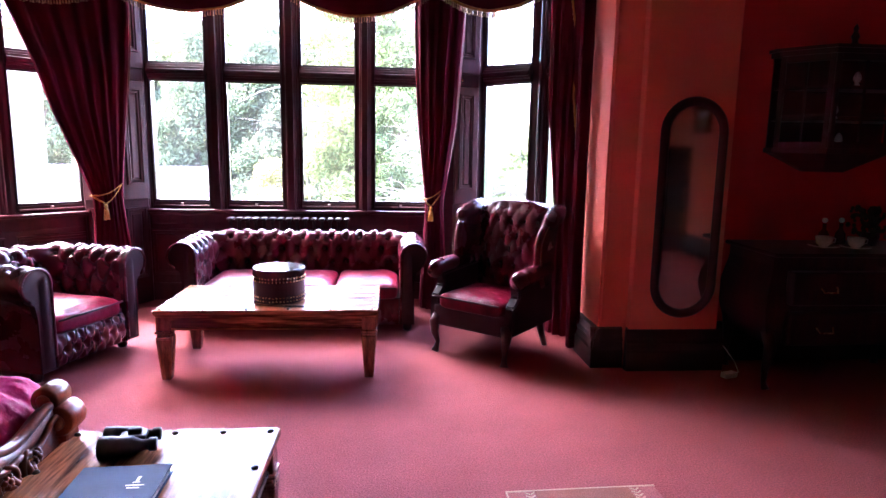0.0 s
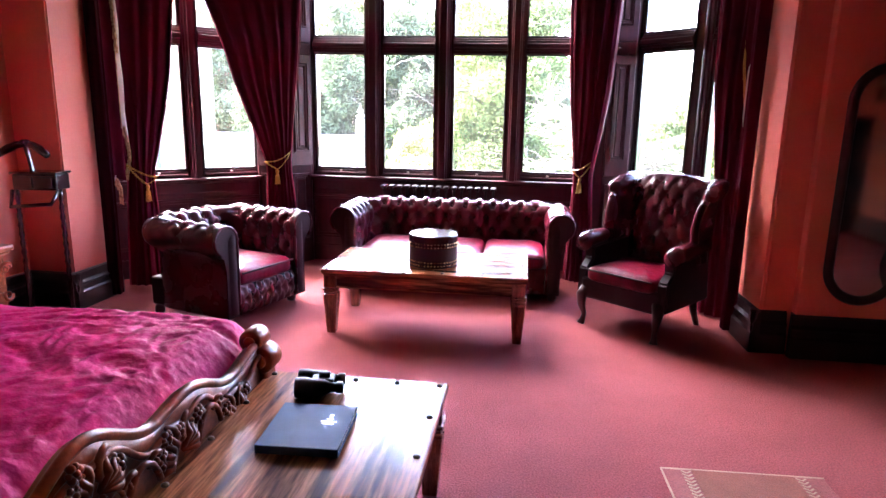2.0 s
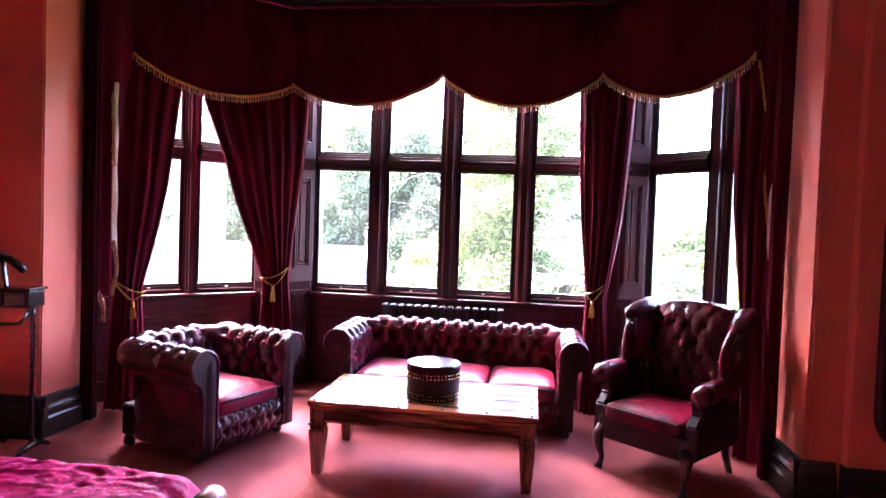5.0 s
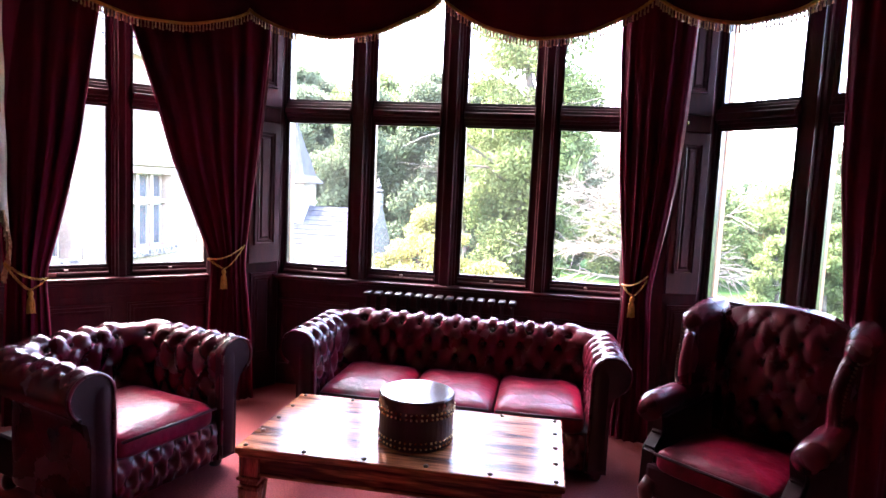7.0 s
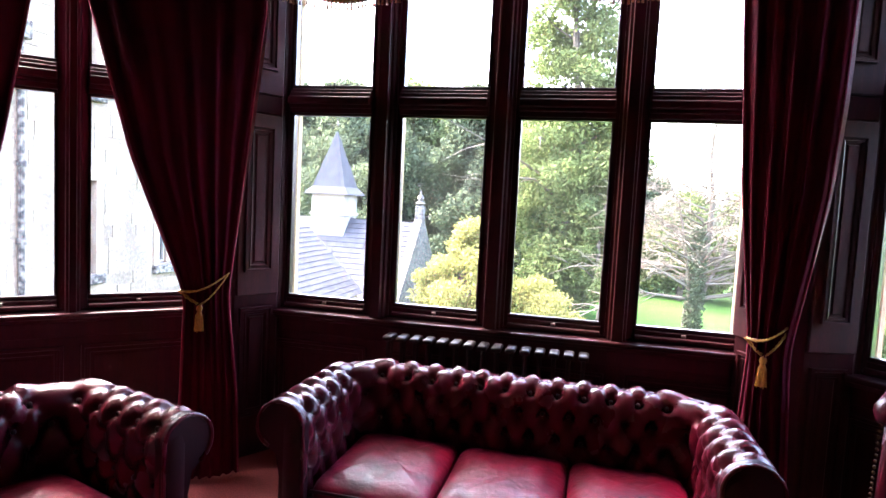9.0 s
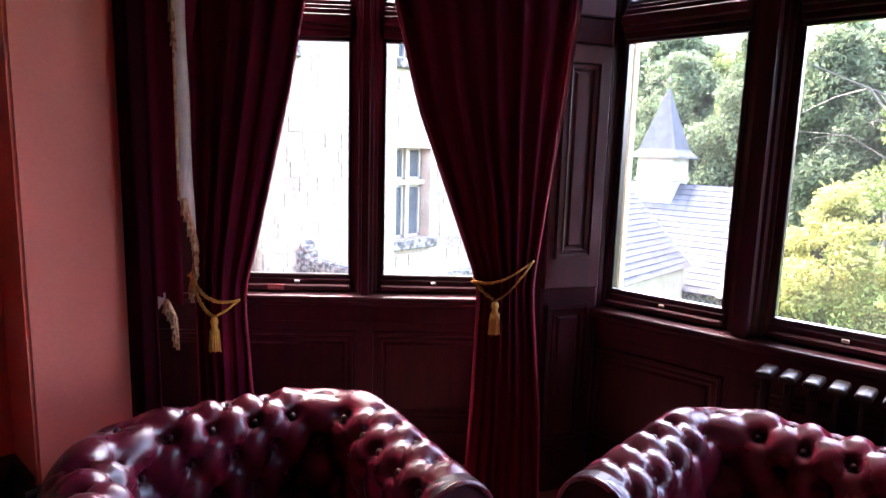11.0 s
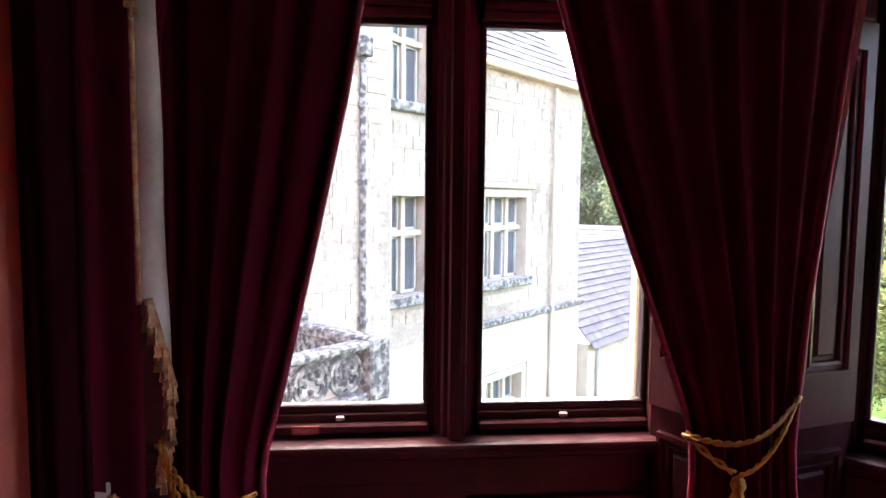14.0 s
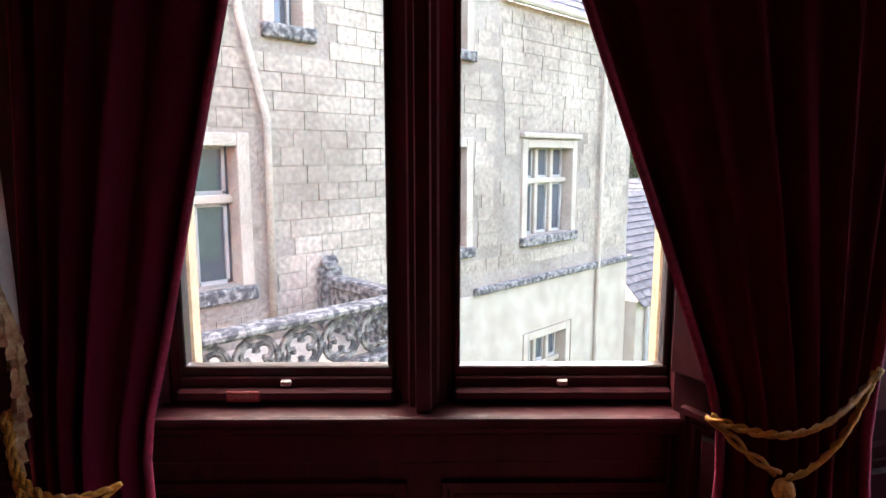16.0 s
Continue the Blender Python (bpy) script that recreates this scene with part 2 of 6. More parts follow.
def button_parts(points, mat, parent, r=0.011):
    """Covered buttons, one object each on one shared mesh."""
    first = None
    for p in points:
        if first is None:
            first = part("button", ball(B(), (0, 0, 0), r, 6, 4), mat, parent, "covered leather button", smooth=True)
            ob = first
        else:
            ob = new("button", first.data)
            ob.parent = parent
            tagged(ob)
        ob.location = p


def thing(name, m, label, category, group="", kind=""):
    ob = new(name)
    ob.matrix_world = m
    return tagged(ob, label, category, group, kind)


def B():
    return bmesh.new()


def box(bm, x0, x1, y0, y1, z0, z1, bevel=0.0, seg=1, m=None):
    t = bmesh.new()
    bmesh.ops.create_cube(t, size=1)
    for v in t.verts:
        v.co = Vector((x0 + (v.co.x + 0.5) * (x1 - x0), y0 + (v.co.y + 0.5) * (y1 - y0), z0 + (v.co.z + 0.5) * (z1 - z0)))
    if bevel:
        bmesh.ops.bevel(t, geom=t.edges[:], offset=bevel, segments=seg, affect="EDGES", profile=0.5)
    if m is not None:
        t.transform(m)
    join(bm, t)
    return bm


def join(bm, t):
    me = bpy.data.meshes.new("tmp")
    t.to_mesh(me)
    t.free()
    bm.from_mesh(me)
    bpy.data.meshes.remove(me)
    return bm


def prism(bm, poly, z0, z1):
    a = sum(poly[i][0] * poly[(i + 1) % len(poly)][1] - poly[(i + 1) % len(poly)][0] * poly[i][1] for i in range(len(poly)))
    if a < 0:
        poly = poly[::-1]
    lo = [bm.verts.new((x, y, z0)) for x, y in poly]
    hi = [bm.verts.new((x, y, z1)) for x, y in poly]
    bm.faces.new(lo[::-1]), bm.faces.new(hi)
    for i in range(len(poly)):
        j = (i + 1) % len(poly)
        bm.faces.new((lo[i], lo[j], hi[j], hi[i]))
    return bm


def surface(bm, nu, nv, fn, loop_u=False, loop_v=False):
    """A grid of nu x nv points fn(a, b), a and b from 0 to 1."""
    g = [[bm.verts.new(fn(i / (nu if loop_u else nu - 1), j / (nv if loop_v else nv - 1))) for j in range(nv)] for i in range(nu)]
    for i in range(nu if loop_u else nu - 1):
        for j in range(nv if loop_v else nv - 1):
            k, l = (i + 1) % nu, (j + 1) % nv
            bm.faces.new((g[i][j], g[k][j], g[k][l], g[i][l]))
    return g


def lathe(bm, prof, n=16, m=None, cap=True):
    t = bmesh.new()
    rings = [[t.verts.new((r * math.cos(2 * math.pi * k / n), r * math.sin(2 * math.pi * k / n), z)) for k in range(n)] for r, z in prof]
    for a, b in zip(rings, rings[1:]):
        for k in range(n):
            t.faces.new((a[k], a[(k + 1) % n], b[(k + 1) % n], b[k]))
    if cap:
        t.faces.new(rings[0][::-1]), t.faces.new(rings[-1])
    if m is not None:
        t.transform(m)
    return join(bm, t)


def tube(bm, pts, rad, n=8, cap=True):
    pts = [Vector(p) for p in pts]
    rad = rad if isinstance(rad, (list, tuple)) else [rad] * len(pts)
    rings, side = [], None
    for i, p in enumerate(pts):
        d = (pts[min(i + 1, len(pts) - 1)] - pts[max(i - 1, 0)]).normalized()
        if side is None:
            side = d.cross(Vector((0, 0, 1)))
            if side.length < 1e-3:
                side = d.cross(Vector((0, 1, 0)))
        side = (side - d * side.dot(d)).normalized()
        up = d.cross(side)
        rings.append([bm.verts.new(p + rad[i] * (math.cos(2 * math.pi * k / n) * side + math.sin(2 * math.pi * k / n) * up)) for k in range(n)])
    for a, b in zip(rings, rings[1:]):
        for k in range(n):
            bm.faces.new((a[k], b[k], b[(k + 1) % n], a[(k + 1) % n]))
    if cap:
        bm.faces.new(rings[0]), bm.faces.new(rings[-1][::-1])
    return bm


def ball(bm, c, r, u=8, v=6, squash=(1, 1, 1)):
    t = bmesh.new()
    bmesh.ops.create_uvsphere(t, u_segments=u, v_segments=v, radius=r)
    t.transform(Matrix.Translation(c) @ Matrix.Diagonal((*squash, 1)))
    return join(bm, t)


def lerp(a, b, f):
    return a + (b - a) * f


def along(keys, z):
    """Interpolates keys of (z, values...), sorted from high to low."""
    for (z1, *a), (z2, *b) in zip(keys, keys[1:]):
        if z >= z2:
            f = max(0.0, min(1.0, (z1 - z) / (z1 - z2)))
            return [lerp(p, q, f) for p, q in zip(a, b)]
    return list(keys[-1][1:])


def ground_line(A, Bp):
    """Pose whose x runs from A to B on plan, with y to the left of it."""
    d = Vector((Bp[0] - A[0], Bp[1] - A[1]))
    return Matrix.Translation((A[0], A[1], 0)) @ Matrix.Rotation(math.atan2(d.y, d.x), 4, "Z"), d.length


# ---- the shell of the room ----
WX, EX, SY, CZ = -3.70, 4.2, -2.4, 3.66
OPEN_Z = 3.14
JL, JR, NY, BY = -3.35, 1.31, 4.47, 4.88
BAYZ = 3.46


def setting(name, bm, mat, label, category):
    return tagged(part(name, bm, mat), label, category, kind="structure")


setting("floor", prism(B(), [(WX - 0.2, SY - 0.2), (EX + 0.2, SY - 0.2), (EX + 0.2, 4.9), (2.1, 4.9), (0.55, 6.5), (-2.5, 6.5), (-4.1, 4.95), (WX - 0.2, 4.9)], -0.12, 0.0),
        CARPET, "worn pink-red wool carpet covering the whole floor", "floor")
setting("ceiling", box(B(), WX - 0.2, EX + 0.2, SY - 0.2, 4.9, CZ, CZ + 0.15), CREAM, "cream plaster ceiling above the bedroom", "ceiling")
setting("wall_west", box(B(), WX - 0.2, WX, SY - 0.2, NY + 0.45, 0, CZ), WALL, "salmon-pink painted plaster wall beside the bed", "wall")
setting("wall_south", box(B(), WX, EX, SY - 0.2, SY, 0, CZ), WALL, "salmon painted plaster wall at the back of the room", "wall")
setting("wall_east", box(B(), EX, EX + 0.2, SY - 0.2, NY + 0.45, 0, CZ), WALL, "salmon painted plaster wall across from the bed", "wall")
bm = prism(B(), [(WX, NY), (JL, NY), (JL, BY), (-4.05, BY + 0.06), (-4.05, BY), (WX, BY)], 0, CZ)
setting("wall_north_1", bm, WALL, "salmon plaster pier at the side of the bay", "wall")
bm = prism(B(), [(JR, NY), (2.09, NY), (2.09, NY + 0.12), (2.13, BY + 0.08), (JR, BY)], 0, CZ)
setting("wall_north_2", bm, WALL, "orange-salmon plaster pier beside the bay", "wall")
setting("wall_north_3", box(B(), 2.09, EX, NY + 0.12, NY + 0.32, 0, CZ), REDWALL, "deep red painted wall behind the chest", "wall")
setting("pilaster", box(B(), 1.50, 2.09, NY - 0.07, NY + 0.004, 0.26, CZ, 0.006), WALL, "shallow orange-salmon pilaster carrying the mirror", "wall")
setting("wall_north_lintel", box(B(), JL, JR, NY, BY, OPEN_Z, CZ), WALL, "salmon painted lintel over the bay opening", "wall")

# cornice with stepped mouldings, run along the four walls
CORN = [(0, 0), (0.02, 0), (0.025, 0.03), (0.05, 0.045), (0.06, 0.09), (0.10, 0.13), (0.15, 0.15), (0.16, 0.21), (0, 0.21)]


def run_profile(bm, prof, p, q, inward, z):
    a, b, n = Vector((*p, 0)), Vector((*q, 0)), Vector((*inward, 0))
    ra = [bm.verts.new(a + n * o + Vector((0, 0, z + h))) for o, h in prof]
    rb = [bm.verts.new(b + n * o + Vector((0, 0, z + h))) for o, h in prof]
    for i in range(len(prof)):
        j = (i + 1) % len(prof)
        bm.faces.new((ra[i], rb[i], rb[j], ra[j]))
    bm.faces.new(ra[::-1]), bm.faces.new(rb)
    return bm


bm = B()
run_profile(bm, CORN, (WX, NY), (EX, NY), (0, -1), CZ - 0.21)
run_profile(bm, CORN, (WX, SY), (WX, NY), (1, 0), CZ - 0.21)
run_profile(bm, CORN, (EX, NY), (EX, SY), (-1, 0), CZ - 0.21)
run_profile(bm, CORN, (EX, SY), (WX, SY), (0, 1), CZ - 0.21)
bmesh.ops.recalc_face_normals(bm, faces=bm.faces[:])
setting("cornice", bm, CREAM, "cream moulded plaster cornice under the ceiling", "trim")

# tall black skirting in three steps
SKIRT = [(0, 0), (0.055, 0), (0.055, 0.12), (0.045, 0.135), (0.038, 0.17), (0.045, 0.185), (0.03, 0.205), (0.022, 0.255), (0.008, 0.265), (0, 0.265)]
for i, (p, q, n, lab) in enumerate([
        ((WX, SY), (WX, NY), (1, 0), "bed wall"), ((WX, NY), (JL + 0.055, NY), (0, -1), "bay pier"), ((JL, NY - 0.055), (JL, BY + 0.05), (1, 0), "bay reveal"),
        ((JR, BY + 0.05), (JR, NY - 0.055), (-1, 0), "bay reveal"), ((JR - 0.055, NY), (1.47, NY), (0, -1), "bay pier"), ((1.47, NY - 0.07), (2.12, NY - 0.07), (0, -1), "pilaster"),
        ((2.12, NY + 0.12), (EX, NY + 0.12), (0, -1), "red wall"), ((EX, NY), (EX, SY), (-1, 0), "east wall"), ((EX, SY), (WX, SY), (0, 1), "back wall")]):
    bm = run_profile(B(), SKIRT, p, q, n, 0)
    bmesh.ops.recalc_face_normals(bm, faces=bm.faces[:])
    setting("baseboard", bm, BLACKWOOD, "tall black moulded wooden skirting board along the " + lab, "baseboard")
setting("pilaster_base", box(B(), 1.50, 2.09, NY - 0.068, NY, 0, 0.262), BLACKWOOD, "black wooden plinth under the pilaster", "trim")
# narrow bead on the arris of the opening
for x, s in ((JL, -1), (JR, 1)):
    setting("trim", box(B(), x + s * 0.012, x + s * 0.03, NY - 0.012, NY, 0.27, OPEN_Z + 0.03, 0.004), WALL, "painted bead along the edge of the bay opening", "trim")

# ---- the bay: ceiling, walls and windows ----
bm = prism(B(), [(JL, BY - 0.002), (JR, BY - 0.002), (2.1, 4.9), (0.6, 6.55), (-2.55, 6.55), (-4.15, 4.9)], BAYZ, BAYZ + 0.14)
setting("bay_ceiling", bm, DARKWOOD, "dark red-stained timber ceiling of the bay", "ceiling")
for k, (z, o) in enumerate(((3.40, 0.10), (3.33, 0.16))):
    bm = B()
    pts = [(-3.5, 5.02), (-2.36 + o, 6.17 - o), (0.40 - o, 6.17 - o), (1.5, 5.06)]
    tube(bm, [(x, y, z) for x, y in pts], 0.018, 8)
    setting("trim", bm, DARKWOOD, "dark moulded rail under the bay ceiling", "trim")


def upright(bm, u0, u1, z0, z1):
    """A stepped timber upright between two panes; v is positive into the room."""
    w = u1 - u0
    a = min(0.02, w * 0.14)
    prof = [(u0, -0.05), (u0, 0.012), (u0 + a, 0.016), (u0 + a, 0.035), (u0 + 1.7 * a, 0.04), (u0 + 2.0 * a, 0.062), (u0 + 2.6 * a, 0.066), (u0 + 2.8 * a, 0.095)]
    prof += [(u0 + u1 - x, y) for x, y in prof[::-1]]
    return prism(bm, prof, z0, z1)


ZS = (0.895, 1.966, 2.10, 3.06)


def raised_panel(bm, u0, u1, z0, z1, v, t=0.014):
    """A panel with a moulded border and a raised field, standing on the plane v."""
    k = min(1.0, (u1 - u0) / 0.18, (z1 - z0) / 0.18)
    prof = [(0.0, 0.0), (0.002, t), (0.016, t), (0.020, t * 0.45), (0.030, t * 0.45), (0.033, t * 0.7), (0.041, t * 0.6), (0.044, 0.002), (0.054, 0.002), (0.062, t * 0.6)]
    loops = [[bm.verts.new((u, v + h, z)) for u, z in ((u0 + i * k, z0 + i * k), (u1 - i * k, z0 + i * k), (u1 - i * k, z1 - i * k), (u0 + i * k, z1 - i * k))] for i, h in prof]
    for a, b in zip(loops, loops[1:]):
        for q in range(4):
            bm.faces.new((a[q], a[(q + 1) % 4], b[(q + 1) % 4], b[q]))
    bm.faces.new(loops[-1]), bm.faces.new(loops[0][::-1])
    bmesh.ops.recalc_face_normals(bm, faces=bm.faces[:])
    return bm


def bay_window(number, A, Bp, ua, ub, panes, label):
    m, length = ground_line(A, Bp)
    w = thing("window_%d" % number, m, label, "window", kind="structure")
    ends = [(ua, panes[0][0])] + [(p[1], q[0]) for p, q in zip(panes, panes[1:])] + [(panes[-1][1], ub)]
    for a, b in ends:
        part("mullion", upright(B(), a, b, 0.80, BAYZ), DARKWOOD, w)
        c, hw = (a + b) / 2, min(0.072, (b - a) / 2)
        part("stone_mullion", box(B(), c - hw if b - a < 0.3 else a, c + hw if b - a < 0.3 else b, -0.125, -0.056, 0.6, BAYZ, 0.012), YELLOWSTONE, w)
    for i, (a, b) in enumerate(panes):
        for z0, z1 in ((ZS[0], ZS[1]), (ZS[2], ZS[3])):
            bm = B()
            e = 0.014
            box(bm, a, b, -0.012, 0.022, z0, z0 + 0.022, 0.003), box(bm, a, b, -0.012, 0.022, z1 - e, z1, 0.003)
            box(bm, a, a + e, -0.012, 0.022, z0 + 0.022, z1 - e, 0.003), box(bm, b - e, b, -0.012, 0.022, z0 + 0.022, z1 - e, 0.003)
            part("sash", bm, BLACKWOOD, w, "black-stained sash bead")
            g = part("pane", box(B(), a + e, b - e, -0.003, 0.003, z0 + 0.02, z1 - e), GLASS, w, "clear old glass pane")
            g.visible_shadow = False
        bm = B()
        box(bm, a, b, -0.05, 0.045, ZS[1], ZS[2], 0.004), box(bm, a, b, 0.045, 0.062, ZS[1] + 0.025, ZS[2] - 0.02, 0.004)
        box(bm, a, b, 0.062, 0.085, ZS[1] + 0.045, ZS[2] - 0.045, 0.006)
        part("transom", bm, DARKWOOD, w)
        bm = B()
        box(bm, a, b, -0.05, 0.03, 0.845, ZS[0], 0.004), box(bm, a, b, 0.03, 0.055, 0.845, 0.872, 0.006)
        part("bottom_rail", bm, DARKWOOD, w)
        part("head_board", box(B(), a, b, -0.05, 0.05, ZS[3], BAYZ, 0.004), DARKWOOD, w)
        c = (a + b) / 2
        bm = B()
        box(bm, c - 0.018, c + 0.018, 0.022, 0.03, ZS[2] + 0.002, ZS[2] + 0.012, 0.002)
        tube(bm, [(c - 0.012, 0.026, ZS[2] + 0.01), (c - 0.012, 0.03, ZS[2] + 0.035), (c - 0.004, 0.032, ZS[2] + 0.04)], 0.004, 6)
        tube(bm, [(c + 0.012, 0.026, ZS[2] + 0.01), (c + 0.012, 0.03, ZS[2] + 0.03)], 0.004, 6)
        part("sash_lift", bm, IRON, w, "small black iron sash lift")
        part("catch", box(B(), c - 0.012, c + 0.012, 0.03, 0.042, 0.876, 0.890, 0.003), WHITEPLASTIC, w, "small white window catch")
    bm = box(B(), ua, ub, -0.05, 0.125, 0.808, 0.836, 0.01, 2)
    box(bm, ua, ub, -0.05, 0.098, 0.785, 0.808, 0.004), box(bm, ua, ub, -0.05, 0.026, 0.835, 0.848)
    part("window_sill", bm, DARKWOOD, w, "dark wooden window board")
    part("stone_sill", box(B(), ua, ub, -0.30, -0.052, 0.70, 0.80, 0.01), STONEDARK, w, "weathered stone outer sill")
    # panelled dado under the sill
    d = thing("wainscot_%d" % number, m, "dark mahogany panelled dado below the bay windows", "wall panelling", kind="structure")
    bm = box(B(), ua, ub, -0.2, 0.05, 0, 0.79)
    box(bm, ua, ub, 0.05, 0.07, 0, 0.16, 0.006), box(bm, ua, ub, 0.05, 0.058, 0.70, 0.79, 0.003)
    part("backing", bm, DARKWOOD, d)
    cells = [(ua + 0.06, panes[0][1] + 0.03)] + [(p[0] - 0.03, p[1] + 0.03) for p in panes[1:-1]] + [(panes[-1][0] - 0.03, ub - 0.06)]
    for a, b in cells:
        part("panel", raised_panel(B(), a, b, 0.22, 0.655, 0.05), DARKWOOD, d)
    return w


CX = 0.505
PW = [(0.231, 0.721), (0.885, 1.375), (1.539, 2.029), (2.193, 2.683)]
bay_window(1, (CX, 6.395), (-2.457, 6.395), 0.14, 2.79, PW, "four-light mullioned window with dark mahogany frames")
bay_window(2, (-2.457, 6.395), (-4.013, 4.839), 0.24, 2.075, [(0.340, 0.832), (0.969, 1.457)], "canted two-light mahogany-framed bay window")
bay_window(3, (2.005, 4.895), (CX, 6.395), 0.06, 1.86, [(0.63, 1.104), (1.273, 1.746)], "canted two-light mahogany-framed bay window")

# piers between the lights, faced with folded panelled shutters
for k, poly in enumerate((
        [(-2.24, 6.46), (-2.205, 6.30), (-2.335, 6.07), (-2.43, 6.03), (-2.645, 6.09), (-2.70, 6.17), (-2.5, 6.5)],
        [(0.29, 6.46), (0.255, 6.30), (0.385, 6.07), (0.48, 6.03), (0.695, 6.09), (0.75, 6.17), (0.55, 6.5)])):
    setting("wall_bay_%d" % (k + 1), prism(B(), poly, 0, BAYZ), DARKWOOD, "dark mahogany pier between the bay windows", "wall")
for A, Bq in (((-2.205, 6.30), (-2.335, 6.07)), ((0.385, 6.07), (0.255, 6.30)), ((0.695, 6.09), (0.48, 6.03)), ((-2.43, 6.03), (-2.645, 6.09))):
    m, L = ground_line(A, Bq)
    s = thing("window_shutter", m, "folded dark mahogany panelled window shutter in its box", "shutter")
    for z0, z1 in ((0.93, 1.93), (2.04, 3.04)):
        part("leaf", box(B(), 0.004, L - 0.004, 0.0, 0.022, z0, z1, 0.004), SHUTTERWOOD, s)
        part("panel", raised_panel(B(), 0.05, L - 0.04, z0 + 0.13, z1 - 0.06, 0.022, 0.018), SHUTTERWOOD, s)
    part("middle_rail", box(B(), 0.004, L - 0.004, 0.0, 0.014, 1.935, 2.035, 0.004), DARKWOOD, s)
    part("lower_panel", raised_panel(B(), 0.03, L - 0.03, 0.22, 0.86, 0.0, 0.016), DARKWOOD, s)
    part("knob", ball(B(), (L * 0.75, 0.03, 1.985), 0.012), BRASS, s, "small brass knob")


# ---- curtains, pelmet and tie-backs ----
def curtain(keys, pleats, label, tie=True, trim_left=True, phase=0.0, depth=0.019, lined=False, cloth=None):
    """keys: (z, left x, left y, right x, right y) from the top down."""
    c = thing("curtain", pose(0, 0, 0), label, "curtain", "burgundy curtains in the bay")
    nu, nv = 12 * pleats + 1, 60
    top, low = keys[0][0], keys[-1][0]

    def at(a, b, back=0.0):
        z = lerp(top, low, b)
        lx, ly, rx, ry = along(keys, z)
        dx, dy = rx - lx, ry - ly
        w = math.hypot(dx, dy) or 1
        n = (dy / w, -dx / w)
        s = math.sin(2 * math.pi * (pleats * a + phase)) + 0.35 * math.sin(2 * math.pi * (1.7 * pleats * a + 1.3 * b + phase))
        o = depth * s * (0.75 + 0.25 * math.sin(9 * a + 5 * b)) + 0.05 * math.sin(math.pi * a)
        return Vector((lx + dx * a + n[0] * (o - back), ly + dy * a + n[1] * (o - back), z))

    bm = B()
    f = surface(bm, nu, nv, lambda a, b: at(a, b))
    k = surface(bm, nu, nv, lambda a, b: at(a, b, 0.012))
    for g, h in ((f[0], k[0]), (f[-1], k[-1])):
        for j in range(nv - 1):
            bm.faces.new((g[j], g[j + 1], h[j + 1], h[j]))
    bmesh.ops.recalc_face_normals(bm, faces=bm.faces[:])
    part("drape", bm, cloth or VELVET, c, smooth=True)
    for side in (0.0, 1.0):
        bm = tube(B(), [at(side, j / 40) + Vector((0, 0, 0)) for j in range(41)], 0.008, 6)
        part("edge_piping", bm, cloth or PIPING, c, "bright burgundy rolled edge", smooth=True)
    if lined:
        # the lining turns out along one edge, widest at half height
        bm = B()
        surface(bm, 4, 50, lambda a, b: at(1.0, b, 0.006) + Vector((0.004 + 0.020 * a * math.sin(math.pi * min(1.0, 1.3 * b + 0.1)) ** 2 if b < 0.69 else 0.004, 0.006 * a, 0)))
        part("turned_lining", bm, LINING_PINK, c, "pale pink satin lining", smooth=True)
    return c, at, top, low


CURT = {
    "A": [(2.95, -3.44, 5.07, -2.98, 5.52), (2.36, -3.42, 5.08, -3.01, 5.43), (1.7, -3.35, 5.07, -3.001, 5.285), (1.4, -3.31, 5.05, -3.031, 5.227), (1.1, -3.28, 5.03, -3.079, 5.179), (0.93, -3.25, 5.02, -3.111, 5.147), (0.85, -3.25, 5.02, -3.111, 5.147), (0.45, -3.3, 5.05, -3.093, 5.165), (0.015, -3.33, 5.06, -3.079, 5.179)],
    "B": [(2.95, -3.02, 5.6, -2.23, 6.15), (2.44, -2.91, 5.65, -2.21, 6.1), (2, -2.694, 5.564, -2.2, 5.99), (1.65, -2.611, 5.604, -2.225, 5.965), (1.28, -2.509, 5.693, -2.255, 5.94), (1, -2.436, 5.766, -2.265, 5.9), (0.93, -2.429, 5.773, -2.265, 5.9), (0.45, -2.45, 5.78, -2.225, 5.93), (0.015, -2.471, 5.773, -2.21, 5.94)],
    "C": [(2.95, 0.14, 6.16, 0.57, 6.02), (2.5, 0.135, 6.13, 0.54, 5.99), (2.0, 0.15, 6.03, 0.493, 5.90), (1.6, 0.175, 6.01, 0.468, 5.89), (1.3, 0.205, 5.99, 0.428, 5.885), (1.0, 0.235, 5.97, 0.382, 5.885),
          (0.93, 0.24, 5.965, 0.375, 5.885), (0.45, 0.215, 5.97, 0.405, 5.885), (0.015, 0.195, 5.97, 0.425, 5.88)],
    "D": [(2.95, 1.14, 5.42, 1.46, 5.09), (2.5, 1.13, 5.38, 1.43, 5.09), (1.7, 1.12, 5.28, 1.36, 5.05), (0.95, 1.175, 5.215, 1.31, 5.06), (0.85, 1.18, 5.21, 1.31, 5.06), (0.015, 1.15, 5.22, 1.35, 5.04)],
}


